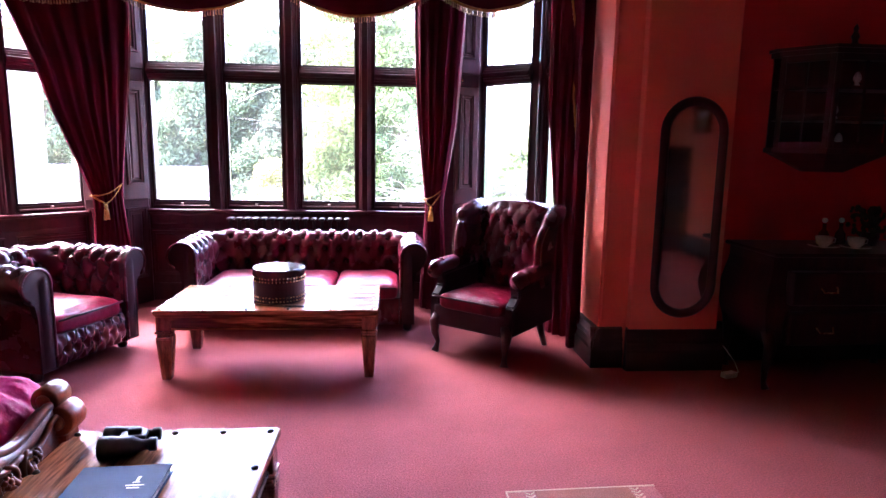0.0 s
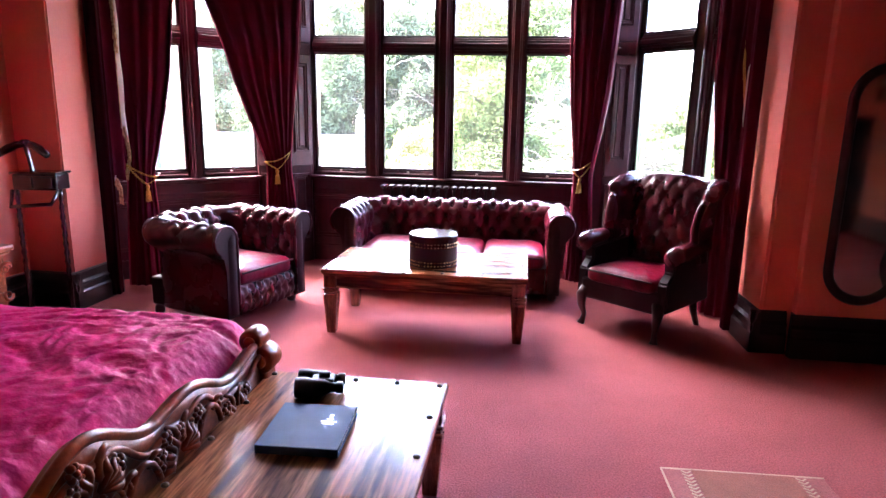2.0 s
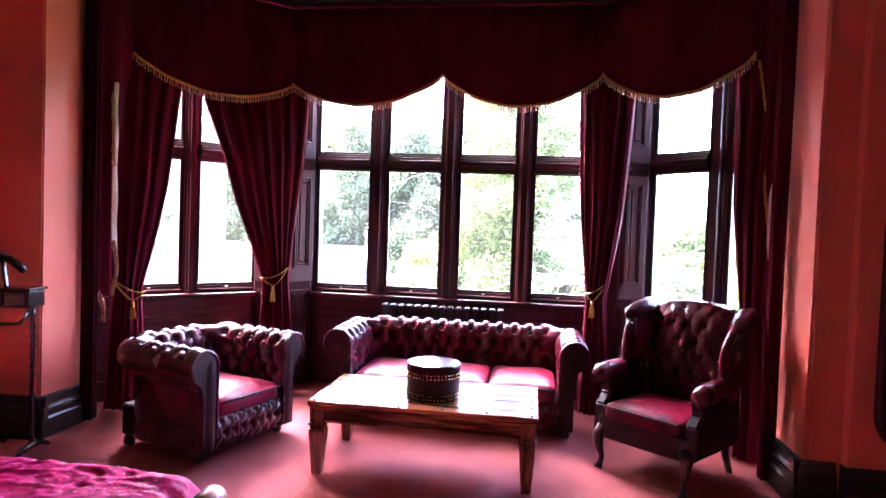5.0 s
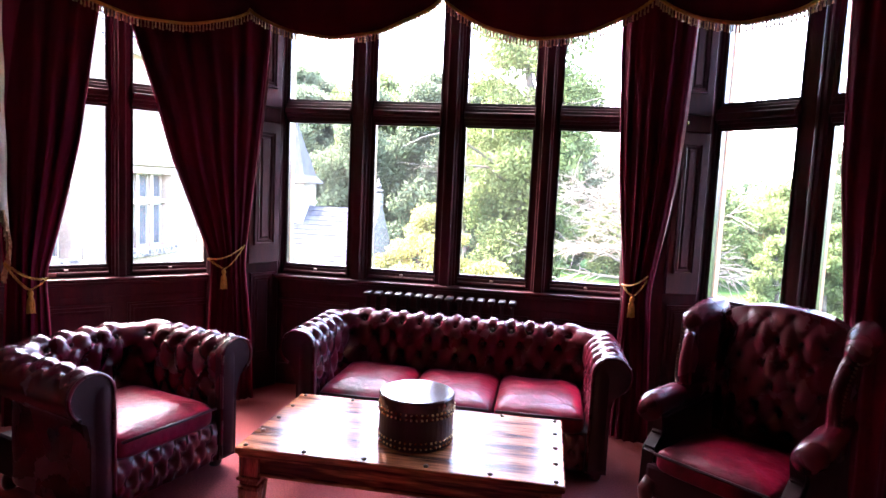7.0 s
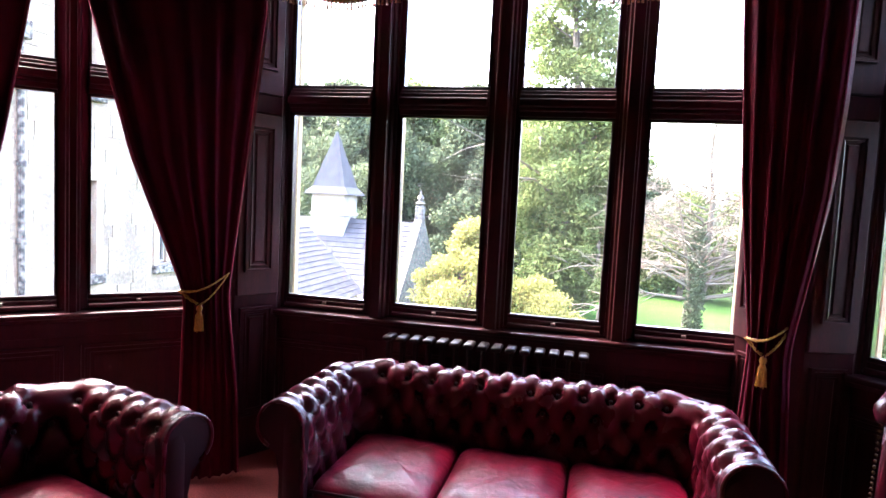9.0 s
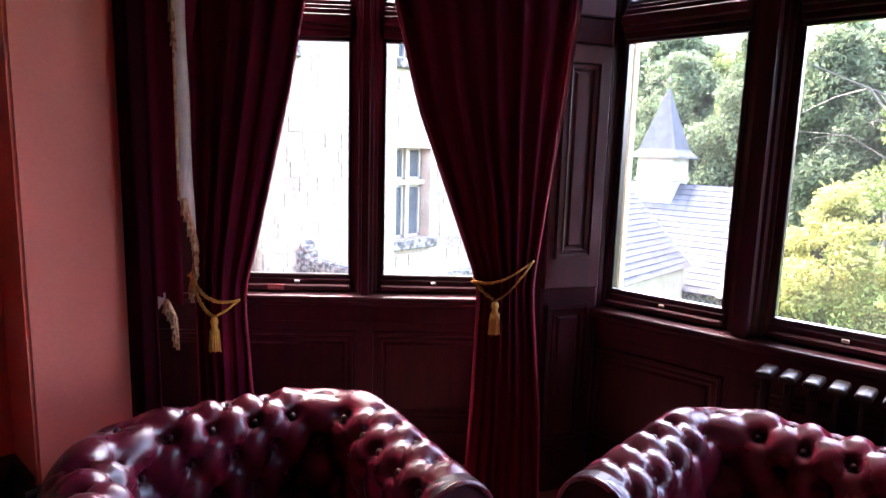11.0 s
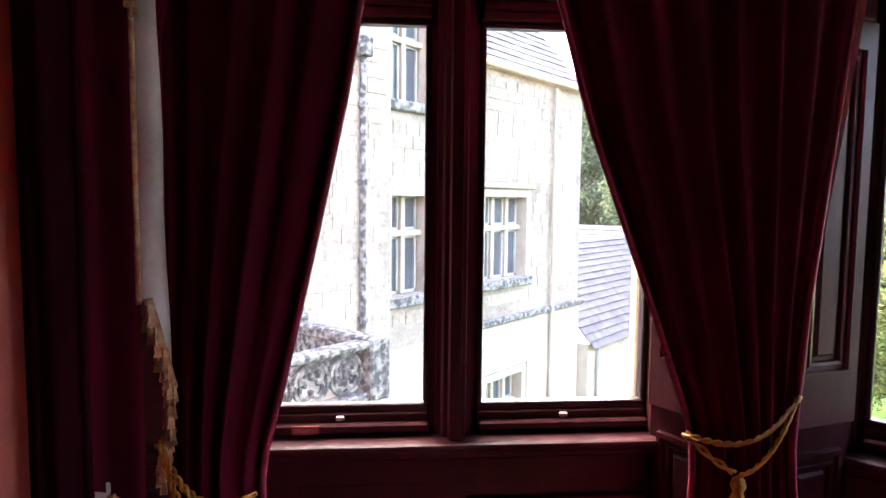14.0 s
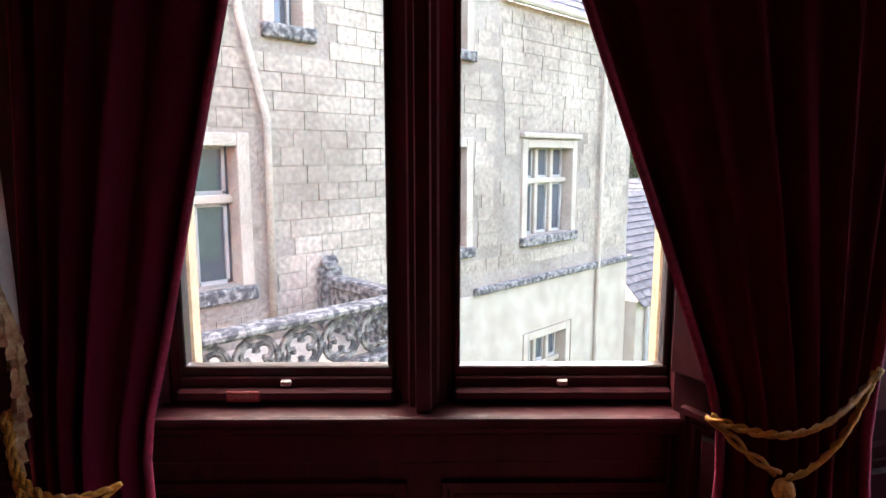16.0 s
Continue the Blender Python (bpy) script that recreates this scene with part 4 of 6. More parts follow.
def wing_chair(m):
    c = thing("wing_chair", m, "oxblood leather queen anne wing chair with buttoned back", "armchair")
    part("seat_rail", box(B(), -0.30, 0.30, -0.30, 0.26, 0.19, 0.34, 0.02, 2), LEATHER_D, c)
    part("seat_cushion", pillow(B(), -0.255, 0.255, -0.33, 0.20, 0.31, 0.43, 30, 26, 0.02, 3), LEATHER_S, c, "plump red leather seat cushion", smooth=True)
    part("cushion_piping", tube(B(), [(-0.245, -0.332, 0.405), (0.245, -0.332, 0.405)], 0.007, 6), LEATHER_D, c)

    def crest(a):
        return 1.005 + 0.04 * math.sin(math.pi * a) - 0.05 * abs(2 * a - 1) ** 6
    bm = B()

    def front(a, q):
        z = lerp(0.40, crest(a), q)
        y = 0.20 + 0.16 * (z - 0.4) - 0.05 * math.sin(math.pi * q) * 0.5
        w = lerp(0.25, 0.285, q)
        amp = min(1, 6 * a, 6 * (1 - a), 5 * q + 0.2, 8 * (1 - q))
        return Vector((lerp(-w, w, a), y + 0.01 - 0.040 * tuft((a - 0.5) * 2 * w, z - 0.48, 0.105, 0.105) * amp - 0.03 * math.sin(math.pi * a), z))
    f = surface(bm, 76, 90, front)
    k = surface(bm, 76, 20, lambda a, q: Vector((lerp(-0.28, 0.28, a), 0.30 + 0.16 * (lerp(0.25, crest(a), q) - 0.4) + 0.0, lerp(0.25, crest(a), q))))
    for i in range(75):
        bm.faces.new((f[i][-1], f[i + 1][-1], k[i + 1][-1], k[i][-1]))
    bmesh.ops.recalc_face_normals(bm, faces=bm.faces[:])
    part("backrest", bm, LEATHER, c, "diamond-buttoned leather back", smooth=True)
    spots = []
    for j in range(6):
        for i in range(-3, 4):
            x, z = (i + 0.5 * (j % 2)) * 0.105, 0.48 + j * 0.105
            if abs(x) < 0.24 and z < 0.98:
                spots.append((x, 0.20 + 0.16 * (z - 0.4) - 0.042, z))
    button_parts(spots, LEATHER_D, c, 0.010)
    for s in (-1, 1):
        # wing: a curved sheet from the back forwards, with a fat rolled front edge
        def wing(a, q, t=0.0):
            z = lerp(0.48, 0.965 - 0.05 * a, q)
            reach = 0.27 * (0.35 + 0.65 * math.sin(math.pi * min(1.0, 0.12 + 0.62 * q)) ** 1.2)
            y = 0.24 + 0.16 * (z - 0.4) - reach * a
            return Vector((s * (0.275 + 0.02 * a + t + 0.02 * max(0, (q - 0.6) / 0.4) ** 2), y, z))
        bm = B()
        g = surface(bm, 10, 24, lambda a, q: wing(a, q))
        h = surface(bm, 10, 24, lambda a, q: wing(a, q, 0.055))
        for i in range(9):
            bm.faces.new((g[i][-1], g[i + 1][-1], h[i + 1][-1], h[i][-1])), bm.faces.new((g[i][0], g[i + 1][0], h[i + 1][0], h[i][0]))
        for j in range(23):
            bm.faces.new((g[0][j], g[0][j + 1], h[0][j + 1], h[0][j])), bm.faces.new((g[-1][j], g[-1][j + 1], h[-1][j + 1], h[-1][j]))
        bmesh.ops.recalc_face_normals(bm, faces=bm.faces[:])
        part("wing", bm, LEATHER, c, smooth=True)
        part("wing_roll", tube(B(), [wing(1.0, q, 0.028) for q in np.linspace(0, 0.92, 18)], 0.026, 10), LEATHER, c, smooth=True)
        # the top of the wing curls over into a fat scroll
        top = [wing(a, 1.0, 0.035) + Vector((s * 0.012 * a, 0, 0.02 - 0.02 * a * a)) for a in np.linspace(-0.15, 1.1, 14)]
        part("wing_scroll", tube(B(), top, [0.040 + 0.026 * math.sin(math.pi * min(0.8, 0.1 + k / 14)) - (0.016 if k == 12 else 0.045 if k == 13 else 0.0) for k in range(14)], 14), LEATHER, c, smooth=True)
        bm = B()
        for q in np.linspace(0.04, 0.96, 26):
            ball(bm, wing(1.0, q, 0.062) + Vector((0, -0.012, 0)), 0.006, 5, 4)
        part("nail_trim", bm, STUDIRON, c, "row of small bronze nails", kind="stuff")
        # rolled arm with a scrolled front and a sloping panel below
        pts = [(s * 0.315, 0.22, 0.60), (s * 0.325, 0.05, 0.595), (s * 0.335, -0.12, 0.585), (s * 0.335, -0.22, 0.575), (s * 0.325, -0.27, 0.555)]
        part("arm_roll", tube(B(), pts, [0.05, 0.055, 0.06, 0.062, 0.05], 12), LEATHER, c, smooth=True)
        bm = B()
        prof = [(0.30, 0.205), (-0.295, 0.205), (-0.285, 0.40), (-0.215, 0.46), (-0.235, 0.55), (0.24, 0.58)]
        a = [bm.verts.new((s * 0.262, y, z)) for y, z in prof]
        b = [bm.verts.new((s * 0.335, y, z)) for y, z in prof]
        bm.faces.new(a), bm.faces.new(b[::-1])
        for i in range(len(prof)):
            j = (i + 1) % len(prof)
            bm.faces.new((a[i], a[j], b[j], b[i]))
        bmesh.ops.recalc_face_normals(bm, faces=bm.faces[:])
        bmesh.ops.bevel(bm, geom=bm.edges[:], offset=0.012, segments=2, affect="EDGES")
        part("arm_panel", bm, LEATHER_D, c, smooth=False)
        part("leg", tube(B(), [(s * 0.27, -0.27, 0.26), (s * 0.29, -0.295, 0.21), (s * 0.285, -0.30, 0.14), (s * 0.27, -0.28, 0.07), (s * 0.275, -0.29, 0.03), (s * 0.28, -0.30, 0.0)],
                          [0.04, 0.038, 0.027, 0.017, 0.019, 0.03], 10), DARKWOOD, c, "dark cabriole leg", smooth=True)
        part("leg", tube(B(), [(s * 0.25, 0.22, 0.26), (s * 0.26, 0.26, 0.12), (s * 0.27, 0.31, 0.0)], [0.032, 0.024, 0.02], 8), DARKWOOD, c, "dark raked back leg", smooth=True)
    return c


wing_chair(pose(0.665, 4.85, 0, 0, 0, -40))


# ---- tables ----
def stud_table(m, L, W, H, label, wood, studs=(5, 3)):
    t = thing("coffee_table", m, label, "table")
    part("tabletop", box(B(), -L / 2, L / 2, -W / 2, W / 2, H - 0.03, H, 0.007, 2), wood, t, "polished figured hardwood top")
    bm = box(B(), -L / 2 + 0.012, L / 2 - 0.012, -W / 2 + 0.012, W / 2 - 0.012, H - 0.045, H - 0.03)
    part("edge_moulding", bm, TABLEWOOD, t)
    for y in (-W / 2 + 0.045, W / 2 - 0.045):
        part("apron", box(B(), -L / 2 + 0.05, L / 2 - 0.05, y - 0.012, y + 0.012, H - 0.115, H - 0.045, 0.004), TABLEWOOD, t)
        part("bead", box(B(), -L / 2 + 0.02, L / 2 - 0.02, y - 0.02, y + 0.02, H - 0.128, H - 0.115, 0.005), TABLEWOOD, t)
    for x in (-L / 2 + 0.045, L / 2 - 0.045):
        part("apron", box(B(), x - 0.012, x + 0.012, -W / 2 + 0.06, W / 2 - 0.06, H - 0.115, H - 0.045, 0.004), TABLEWOOD_B, t)
    for sx in (-1, 1):
        for sy in (-1, 1):
            x, y = sx * (L / 2 - 0.055), sy * (W / 2 - 0.055)
            bm = B()
            box(bm, x - 0.042, x + 0.042, y - 0.042, y + 0.042, H - 0.128, H - 0.045, 0.004)
            for z, r, h in ((H - 0.145, 0.05, 0.014), (H - 0.165, 0.04, 0.016), (H - 0.18, 0.047, 0.012)):
                box(bm, x - r, x + r, y - r, y + r, z, z + h, 0.004)
            q = bmesh.new()
            bmesh.ops.create_cube(q, size=1)
            for v in q.verts:
                r = 0.046 if v.co.z > 0 else 0.028
                v.co = Vector((x + math.copysign(r, v.co.x), y + math.copysign(r, v.co.y), H - 0.18 if v.co.z > 0 else 0.0))
            bmesh.ops.bevel(q, geom=q.edges[:], offset=0.004, segments=1, affect="EDGES")
            join(bm, q)
            part("leg", bm, TABLEWOOD_V, t, "tapered leg with turned collar")
    dome = lathe(B(), [(0.011, 0.0), (0.011, 0.003), (0.008, 0.007), (0.002, 0.009)], 10)
    spots = [(lerp(-L / 2 + 0.035, L / 2 - 0.035, i / (studs[0] - 1)), s * (W / 2 - 0.03)) for i in range(studs[0]) for s in (-1, 1)]
    spots += [(s * (L / 2 - 0.035), lerp(-W / 2 + 0.03, W / 2 - 0.03, j / (studs[1] + 1))) for j in range(1, studs[1] + 1) for s in (-1, 1)]
    first = part("stud", dome, STUDIRON, t, "domed metal stud", smooth=True)
    first.location = (*spots[0], H)
    for x, y in spots[1:]:
        k = new("stud", first.data)
        k.parent, k.location = t, (x, y, H)
        tagged(k, label="domed metal stud")
    return t


stud_table(pose(-0.7925, 4.61, 0), 1.325, 0.70, 0.437, "polished sheesham coffee table with metal studs before the sofa", TABLEWOOD, (6, 3))
stud_table(pose(-0.78, 2.02, 0, 0, 0, 90), 1.32, 0.70, 0.43, "long sheesham coffee table at the foot of the bed", TABLEWOOD, (6, 3))

# drum-shaped leather box
d = thing("round_box", pose(-0.765, 4.55, 0.437), "round studded dark leather hat box on the coffee table", "box")
part("body", lathe(B(), [(0.155, 0.0), (0.16, 0.006), (0.16, 0.15)], 40), LEATHER_D, d, smooth=False)
part("lid", lathe(B(), [(0.161, 0.132), (0.1625, 0.135), (0.1625, 0.205), (0.157, 0.212), (0.0005, 0.215)], 40), BOXTOP, d, "glossy dark lid")
for z, r in ((0.018, 0.161), (0.040, 0.161), (0.140, 0.163), (0.160, 0.163)):
    bm = B()
    for k in range(46):
        a = 2 * math.pi * k / 46
        ball(bm, (r * math.cos(a), r * math.sin(a), z), 0.0055, 5, 4)
    part("nail_row", bm, BRASS, d, "row of brass nails", kind="stuff")

# book
bk = thing("book", pose(-0.817, 2.235, 0.43, 0, 0, 3), "closed navy cloth-bound book lying on the long table", "book")
part("cover", box(B(), -0.125, 0.125, -0.14, 0.14, 0.024, 0.028, 0.0015), BOOK, bk, "navy cloth cover")
part("back_cover", box(B(), -0.125, 0.125, -0.14, 0.14, 0.0, 0.004, 0.0015), BOOK, bk, "navy cloth cover")
part("spine", box(B(), -0.125, 0.125, -0.142, -0.136, 0.0, 0.028, 0.002), BOOK, bk, "navy spine")
part("pages", box(B(), -0.118, 0.119, -0.135, 0.133, 0.004, 0.024), PAPER, bk, "cream page block")
bm = B()
box(bm, 0.052, 0.060, 0.045, 0.060, 0.028, 0.0286), ball(bm, (0.056, 0.066, 0.028), 0.006, 8, 4, (1, 1, 0.1))
box(bm, 0.046, 0.066, 0.036, 0.041, 0.028, 0.0286)
part("crest", bm, SILVER, bk, "small silver stamped crest")
for k, w in enumerate((0.05, 0.034)):
    part("lettering", box(B(), 0.056 - w / 2, 0.056 + w / 2, 0.020 - k * 0.014, 0.026 - k * 0.014, 0.028, 0.0285), SILVER, bk, "bar of silver lettering")

# binoculars
bn = thing("binoculars", pose(-0.875, 2.52, 0.43, 0, 0, 100), "black rubber-covered binoculars lying on the long table", "binoculars")
for s in (-1, 1):
    prof = [(0.016, -0.085), (0.021, -0.083), (0.021, -0.062), (0.016, -0.058), (0.018, -0.04), (0.030, -0.015), (0.032, 0.03), (0.036, 0.05), (0.036, 0.082), (0.031, 0.084)]
    part("barrel", lathe(B(), prof, 18, pose(s * 0.037, 0, 0.036, -90, 0, 0)), RUBBER, bn, smooth=True)
    part("lens", lathe(B(), [(0.0305, 0.0), (0.0305, 0.002), (0.012, 0.004)], 16, pose(s * 0.037, 0.08, 0.036, -90, 0, 0)), DARKGLASS, bn)
part("bridge", box(B(), -0.03, 0.03, -0.05, 0.03, 0.044, 0.062, 0.006, 2), RUBBER, bn)
part("focus_wheel", lathe(B(), [(0.011, -0.02), (0.013, -0.018), (0.013, 0.018), (0.011, 0.02)], 14, pose(0, -0.015, 0.066, -90, 0, 0)), RUBBER, bn)

# ---- bed with carved footboard ----
bed = thing("bed", pose(0, 0, 0), "carved walnut bed with a rumpled magenta satin cover", "bed")
Y0, Y1, FX = 0.70, 2.64, -1.165


def foot_top(y):
    f = (y - Y0) / (Y1 - Y0)
    g = abs(2 * f - 1)
    return 0.555 + 0.060 * math.exp(-(g / 0.55) ** 2) + 0.03 * math.exp(-(g / 0.18) ** 2) + 0.026 * math.cos(g * 13.0) - 0.03 * g


bm = B()
f = surface(bm, 130, 10, lambda a, q: Vector((FX + 0.022 + 0.008 * math.sin(q * 3.1), lerp(Y0, Y1, a), lerp(0.10, foot_top(lerp(Y0, Y1, a)), q))))
k = surface(bm, 130, 2, lambda a, q: Vector((FX - 0.022, lerp(Y0, Y1, a), lerp(0.10, foot_top(lerp(Y0, Y1, a)), q))))
for i in range(129):
    bm.faces.new((f[i][-1], f[i + 1][-1], k[i + 1][-1], k[i][-1]))
bmesh.ops.recalc_face_normals(bm, faces=bm.faces[:])
part("footboard", bm, CARVED, bed, "serpentine carved walnut footboard", smooth=True)
part("crest_moulding", tube(B(), [(FX + 0.012, lerp(Y0, Y1, i / 120), foot_top(lerp(Y0, Y1, i / 120)) + 0.004) for i in range(121)], 0.016, 8), CARVED, bed, smooth=True)
part("crest_bead", tube(B(), [(FX + 0.032, lerp(Y0, Y1, i / 120), foot_top(lerp(Y0, Y1, i / 120)) - 0.045 + 0.012 * math.sin(i * 0.5)) for i in range(121)], 0.010, 8), CARVED, bed, smooth=True)
rr = random.Random(4)


def scroll(bm, x, y, z, r, turn, start, thick=0.010):
    pts, rad = [], []
    for i in range(22):
        a = start + turn * i * 0.36
        q = r * (1 - i / 26)
        pts.append((x + 0.006 * math.sin(i * 0.5), y + q * math.cos(a), z + q * math.sin(a)))
        rad.append(thick * (0.55 + 0.45 * math.sin(math.pi * min(1, i / 12))))
    return tube(bm, pts, rad, 6)


for n, cy in enumerate((2.36, 2.02, 1.67, 1.32, 0.98)):
    bm = B()
    top = foot_top(cy)
    for s in (-1, 1):
        scroll(bm, FX + 0.034, cy + s * 0.055, top - 0.075, 0.048, s, 1.57 if s > 0 else 1.57, 0.013)
        scroll(bm, FX + 0.034, cy + s * 0.07, top - 0.20, 0.06, -s, 4.7, 0.012)
        scroll(bm, FX + 0.034, cy + s * 0.035, top - 0.31, 0.045, s, 2.0, 0.011)
        for k in range(5):
            a = s * (0.3 + 0.38 * k)
            p0 = Vector((FX + 0.034, cy + 0.02 * s, top - 0.13))
            tube(bm, [p0, p0 + Vector((0.016, 0.05 * math.sin(a), 0.05 * math.cos(a))), p0 + Vector((0.004, 0.085 * math.sin(a), 0.08 * math.cos(a)))], [0.008, 0.013, 0.004], 6)
    for k in range(11):
        fy, fz = cy + rr.uniform(-0.11, 0.11), top - rr.uniform(0.03, 0.36)
        ball(bm, (FX + 0.050, fy, fz), 0.009, 6, 4)
        for j in range(6):
            ball(bm, (FX + 0.042, fy + 0.016 * math.cos(j * 1.047), fz + 0.016 * math.sin(j * 1.047)), rr.uniform(0.007, 0.011), 6, 4, (1.2, 1, 1))
    part("carving", bm, CARVED, bed, "carved flower and leaf spray", smooth=True)
for cy in (2.19, 1.845, 1.495, 1.15):
    bm = B()
    pts = [(FX + 0.04, cy + 0.075 * math.cos(a), 0.40 + 0.115 * math.sin(a)) for a in np.linspace(0.3, 2 * math.pi - 0.3, 24)]
    tube(bm, pts, 0.010, 6)
    scroll(bm, FX + 0.04, cy + 0.05, 0.50, 0.03, 1, 0.0, 0.009), scroll(bm, FX + 0.04, cy - 0.05, 0.50, 0.03, -1, 3.14, 0.009)
    part("cartouche", bm, CARVED, bed, "carved oval cartouche", smooth=True)
for y in (Y0 - 0.02, Y1 + 0.0):
    bm = box(B(), FX - 0.05, FX + 0.055, y - 0.045, y + 0.045, 0.0, 0.46, 0.012, 2)
    part("post", bm, CARVED, bed, "square foot post")
    bm = B()
    lathe(bm, [(0.048, -0.052), (0.054, -0.04), (0.054, 0.04), (0.048, 0.052)], 18, pose(FX + 0.028, y, 0.50, 0, 90, 90))
    lathe(bm, [(0.038, -0.052), (0.045, -0.04), (0.045, 0.04), (0.038, 0.052)], 18, pose(FX - 0.006, y, 0.572, 0, 90, 90))
    for x, z, r in ((FX + 0.028, 0.50, 0.054), (FX - 0.006, 0.572, 0.045)):
        for s in (-1, 1):
            lathe(bm, [(r * 0.55, 0.0), (r * 0.45, 0.008), (r * 0.15, 0.012)], 14, pose(x, y + s * 0.05, z, -90 * s, 0, 0))
    part("scroll_finial", bm, CARVED, bed, "scrolled post top", smooth=True)
for y in (Y0 + 0.02, Y1 - 0.02):
    part("side_rail", box(B(), -3.55, FX - 0.03, y - 0.02, y + 0.02, 0.2, 0.38, 0.008), CARVED, bed)
part("headboard", box(B(), -3.62, -3.55, Y0 - 0.02, Y1 + 0.02, 0.0, 1.25, 0.02, 2), CARVED, bed)
part("mattress", box(B(), -3.54, FX - 0.06, Y0 + 0.05, Y1 + 0.06, 0.30, 0.545, 0.05, 3), SATIN, bed)

cover = thing("bedspread", pose(0, 0, 0), "rumpled magenta satin bedspread lying over the bed", "bedspread")
BX0, BX1, BY0, BY1 = -3.54, -1.195, 0.62, 2.80


def spread(a, q):
    # runs off both long sides and is tucked at the foot
    x = lerp(BX0, BX1, a)
    v = lerp(-0.32, BY1 - BY0 + 0.32, q)
    w = BY1 - BY0
    r = 0.10
    if v < r:
        t = min(1.0, (r - v) / (r * 1.57))
        y, z = BY0 + r - r * math.sin(t * 1.57), -r + r * math.cos(t * 1.57) - max(0.0, (r - v) - r * 1.57)
    elif v > w - r:
        t = min(1.0, (v - w + r) / (r * 1.57))
        y, z = BY1 - r + r * math.sin(t * 1.57), -r + r * math.cos(t * 1.57) - max(0.0, (v - w + r) - r * 1.57)
    else:
        y, z = BY0 + v, 0.0
    e = max(0.0, (a - 0.93) / 0.07)
    n1 = noise.noise(Vector((x * 2.2, v * 2.6, 0.3)))
    n2 = noise.noise(Vector((x * 7 + 3 * n1, v * 5 - 2 * n1, 4.0)))
    n3 = noise.noise(Vector((x * 15 + 5 * n2, v * (9 + 14 * e), 9.0)))
    ridge = 0.010 * (1 - abs(n2) * 2) + 0.008 * (1 - abs(n3) * 2)
    lift = 0.014 * n1 + ridge
    return Vector((x, y + (0.3 * lift if z < -0.05 else 0), 0.612 + z + lift * (1.0 if z > -0.05 else 0.3) - 0.13 * e ** 2))


bm = B()
surface(bm, 210, 250, spread)
bmesh.ops.recalc_face_normals(bm, faces=bm.faces[:])
part("satin_sheet", bm, SATIN, cover, smooth=True)


# ---- against the walls ----
# column radiator
rad = thing("radiator", pose(0, 0, 0), "dark painted cast-iron column radiator under the window", "radiator")


def radiator_section():
    bm = B()
    for y in (-0.030, 0.030):
        tube(bm, [(0, y, 0.09), (0, y * 0.9, 0.14), (0, y * 0.9, 0.72), (0, y * 0.8, 0.752)], [0.014, 0.010, 0.010, 0.012], 8)
    box(bm, -0.026, 0.026, -0.06, 0.06, 0.748, 0.776, 0.013, 3), box(bm, -0.03, 0.03, -0.055, 0.055, 0.06, 0.12, 0.02, 2)
    return bm


sec0 = part("section", radiator_section(), IRON, rad, smooth=True)
sec0.location = (-1.47, 6.19, 0.005)
for i in range(1, 15):
    k = new("section", sec0.data)
    k.parent, k.location = rad, (-1.47 + i * 0.0725, 6.19, 0.005)
for x in (-1.46, -0.46):
    part("foot", box(B(), x - 0.02, x + 0.02, 6.13, 6.25, 0.0, 0.10, 0.01), IRON, rad)

# oblong mirror with rounded ends
mir = thing("wall_mirror", pose(1.83, NY - 0.072, 1.05), "tall dark-framed wall mirror with rounded ends", "mirror")


def capsule(hw, hh, n=24):
    return [(hw * math.cos(a), (hh - hw) + hw * math.sin(a)) for a in np.linspace(0, math.pi, n)] + [(hw * math.cos(a), -(hh - hw) + hw * math.sin(a)) for a in np.linspace(math.pi, 2 * math.pi, n)]


bm = B()
prof = [(0.215, 0.0), (0.218, -0.014), (0.206, -0.028), (0.190, -0.034), (0.172, -0.026), (0.160, -0.012), (0.158, 0.0)]
rings = [[bm.verts.new((x, y, z)) for x, z in capsule(w, 0.70 - (0.215 - w))] for w, y in prof]
for a, b in zip(rings, rings[1:]):
    for i in range(len(a)):
        bm.faces.new((a[i], a[(i + 1) % len(a)], b[(i + 1) % len(a)], b[i]))
bmesh.ops.recalc_face_normals(bm, faces=bm.faces[:])
part("frame", bm, DARKWOOD, mir, "dark moulded frame", smooth=True)
bm = B()
bm.faces.new([bm.verts.new((x, -0.008, z)) for x, z in capsule(0.161, 0.646)])
part("glass", bm, MIRROR, mir, "silvered glass")

# bombe chest
chest = thing("bombe_chest", pose(0, 0, 0), "dark walnut bombe chest on curved legs against the wall", "chest of drawers")
CXA, CXB, CYF, CYB = 2.19, 3.30, 4.02, 4.52


def bulge(q):
    return 0.055 * math.sin(math.pi * min(1, q * 1.15)) ** 1.3


bm = B()
ring = []
for j in range(17):
    q = j / 16
    z = lerp(0.28, 0.82, q)
    o = bulge(q) - 0.01
    front = [(lerp(CXA - o, CXB + o, i / 20), CYF - o - 0.035 * math.sin(math.pi * i / 20)) for i in range(21)]
    ring.append([bm.verts.new((x, y, z)) for x, y in front + [(CXB + o, CYB), (CXA - o, CYB)]])
for a, b in zip(ring, ring[1:]):
    for i in range(len(a)):
        bm.faces.new((a[i], a[(i + 1) % len(a)], b[(i + 1) % len(a)], b[i]))
bm.faces.new(ring[0][::-1]), bm.faces.new(ring[-1])
bmesh.ops.recalc_face_normals(bm, faces=bm.faces[:])
part("carcass", bm, DARKWOOD, chest, smooth=False)
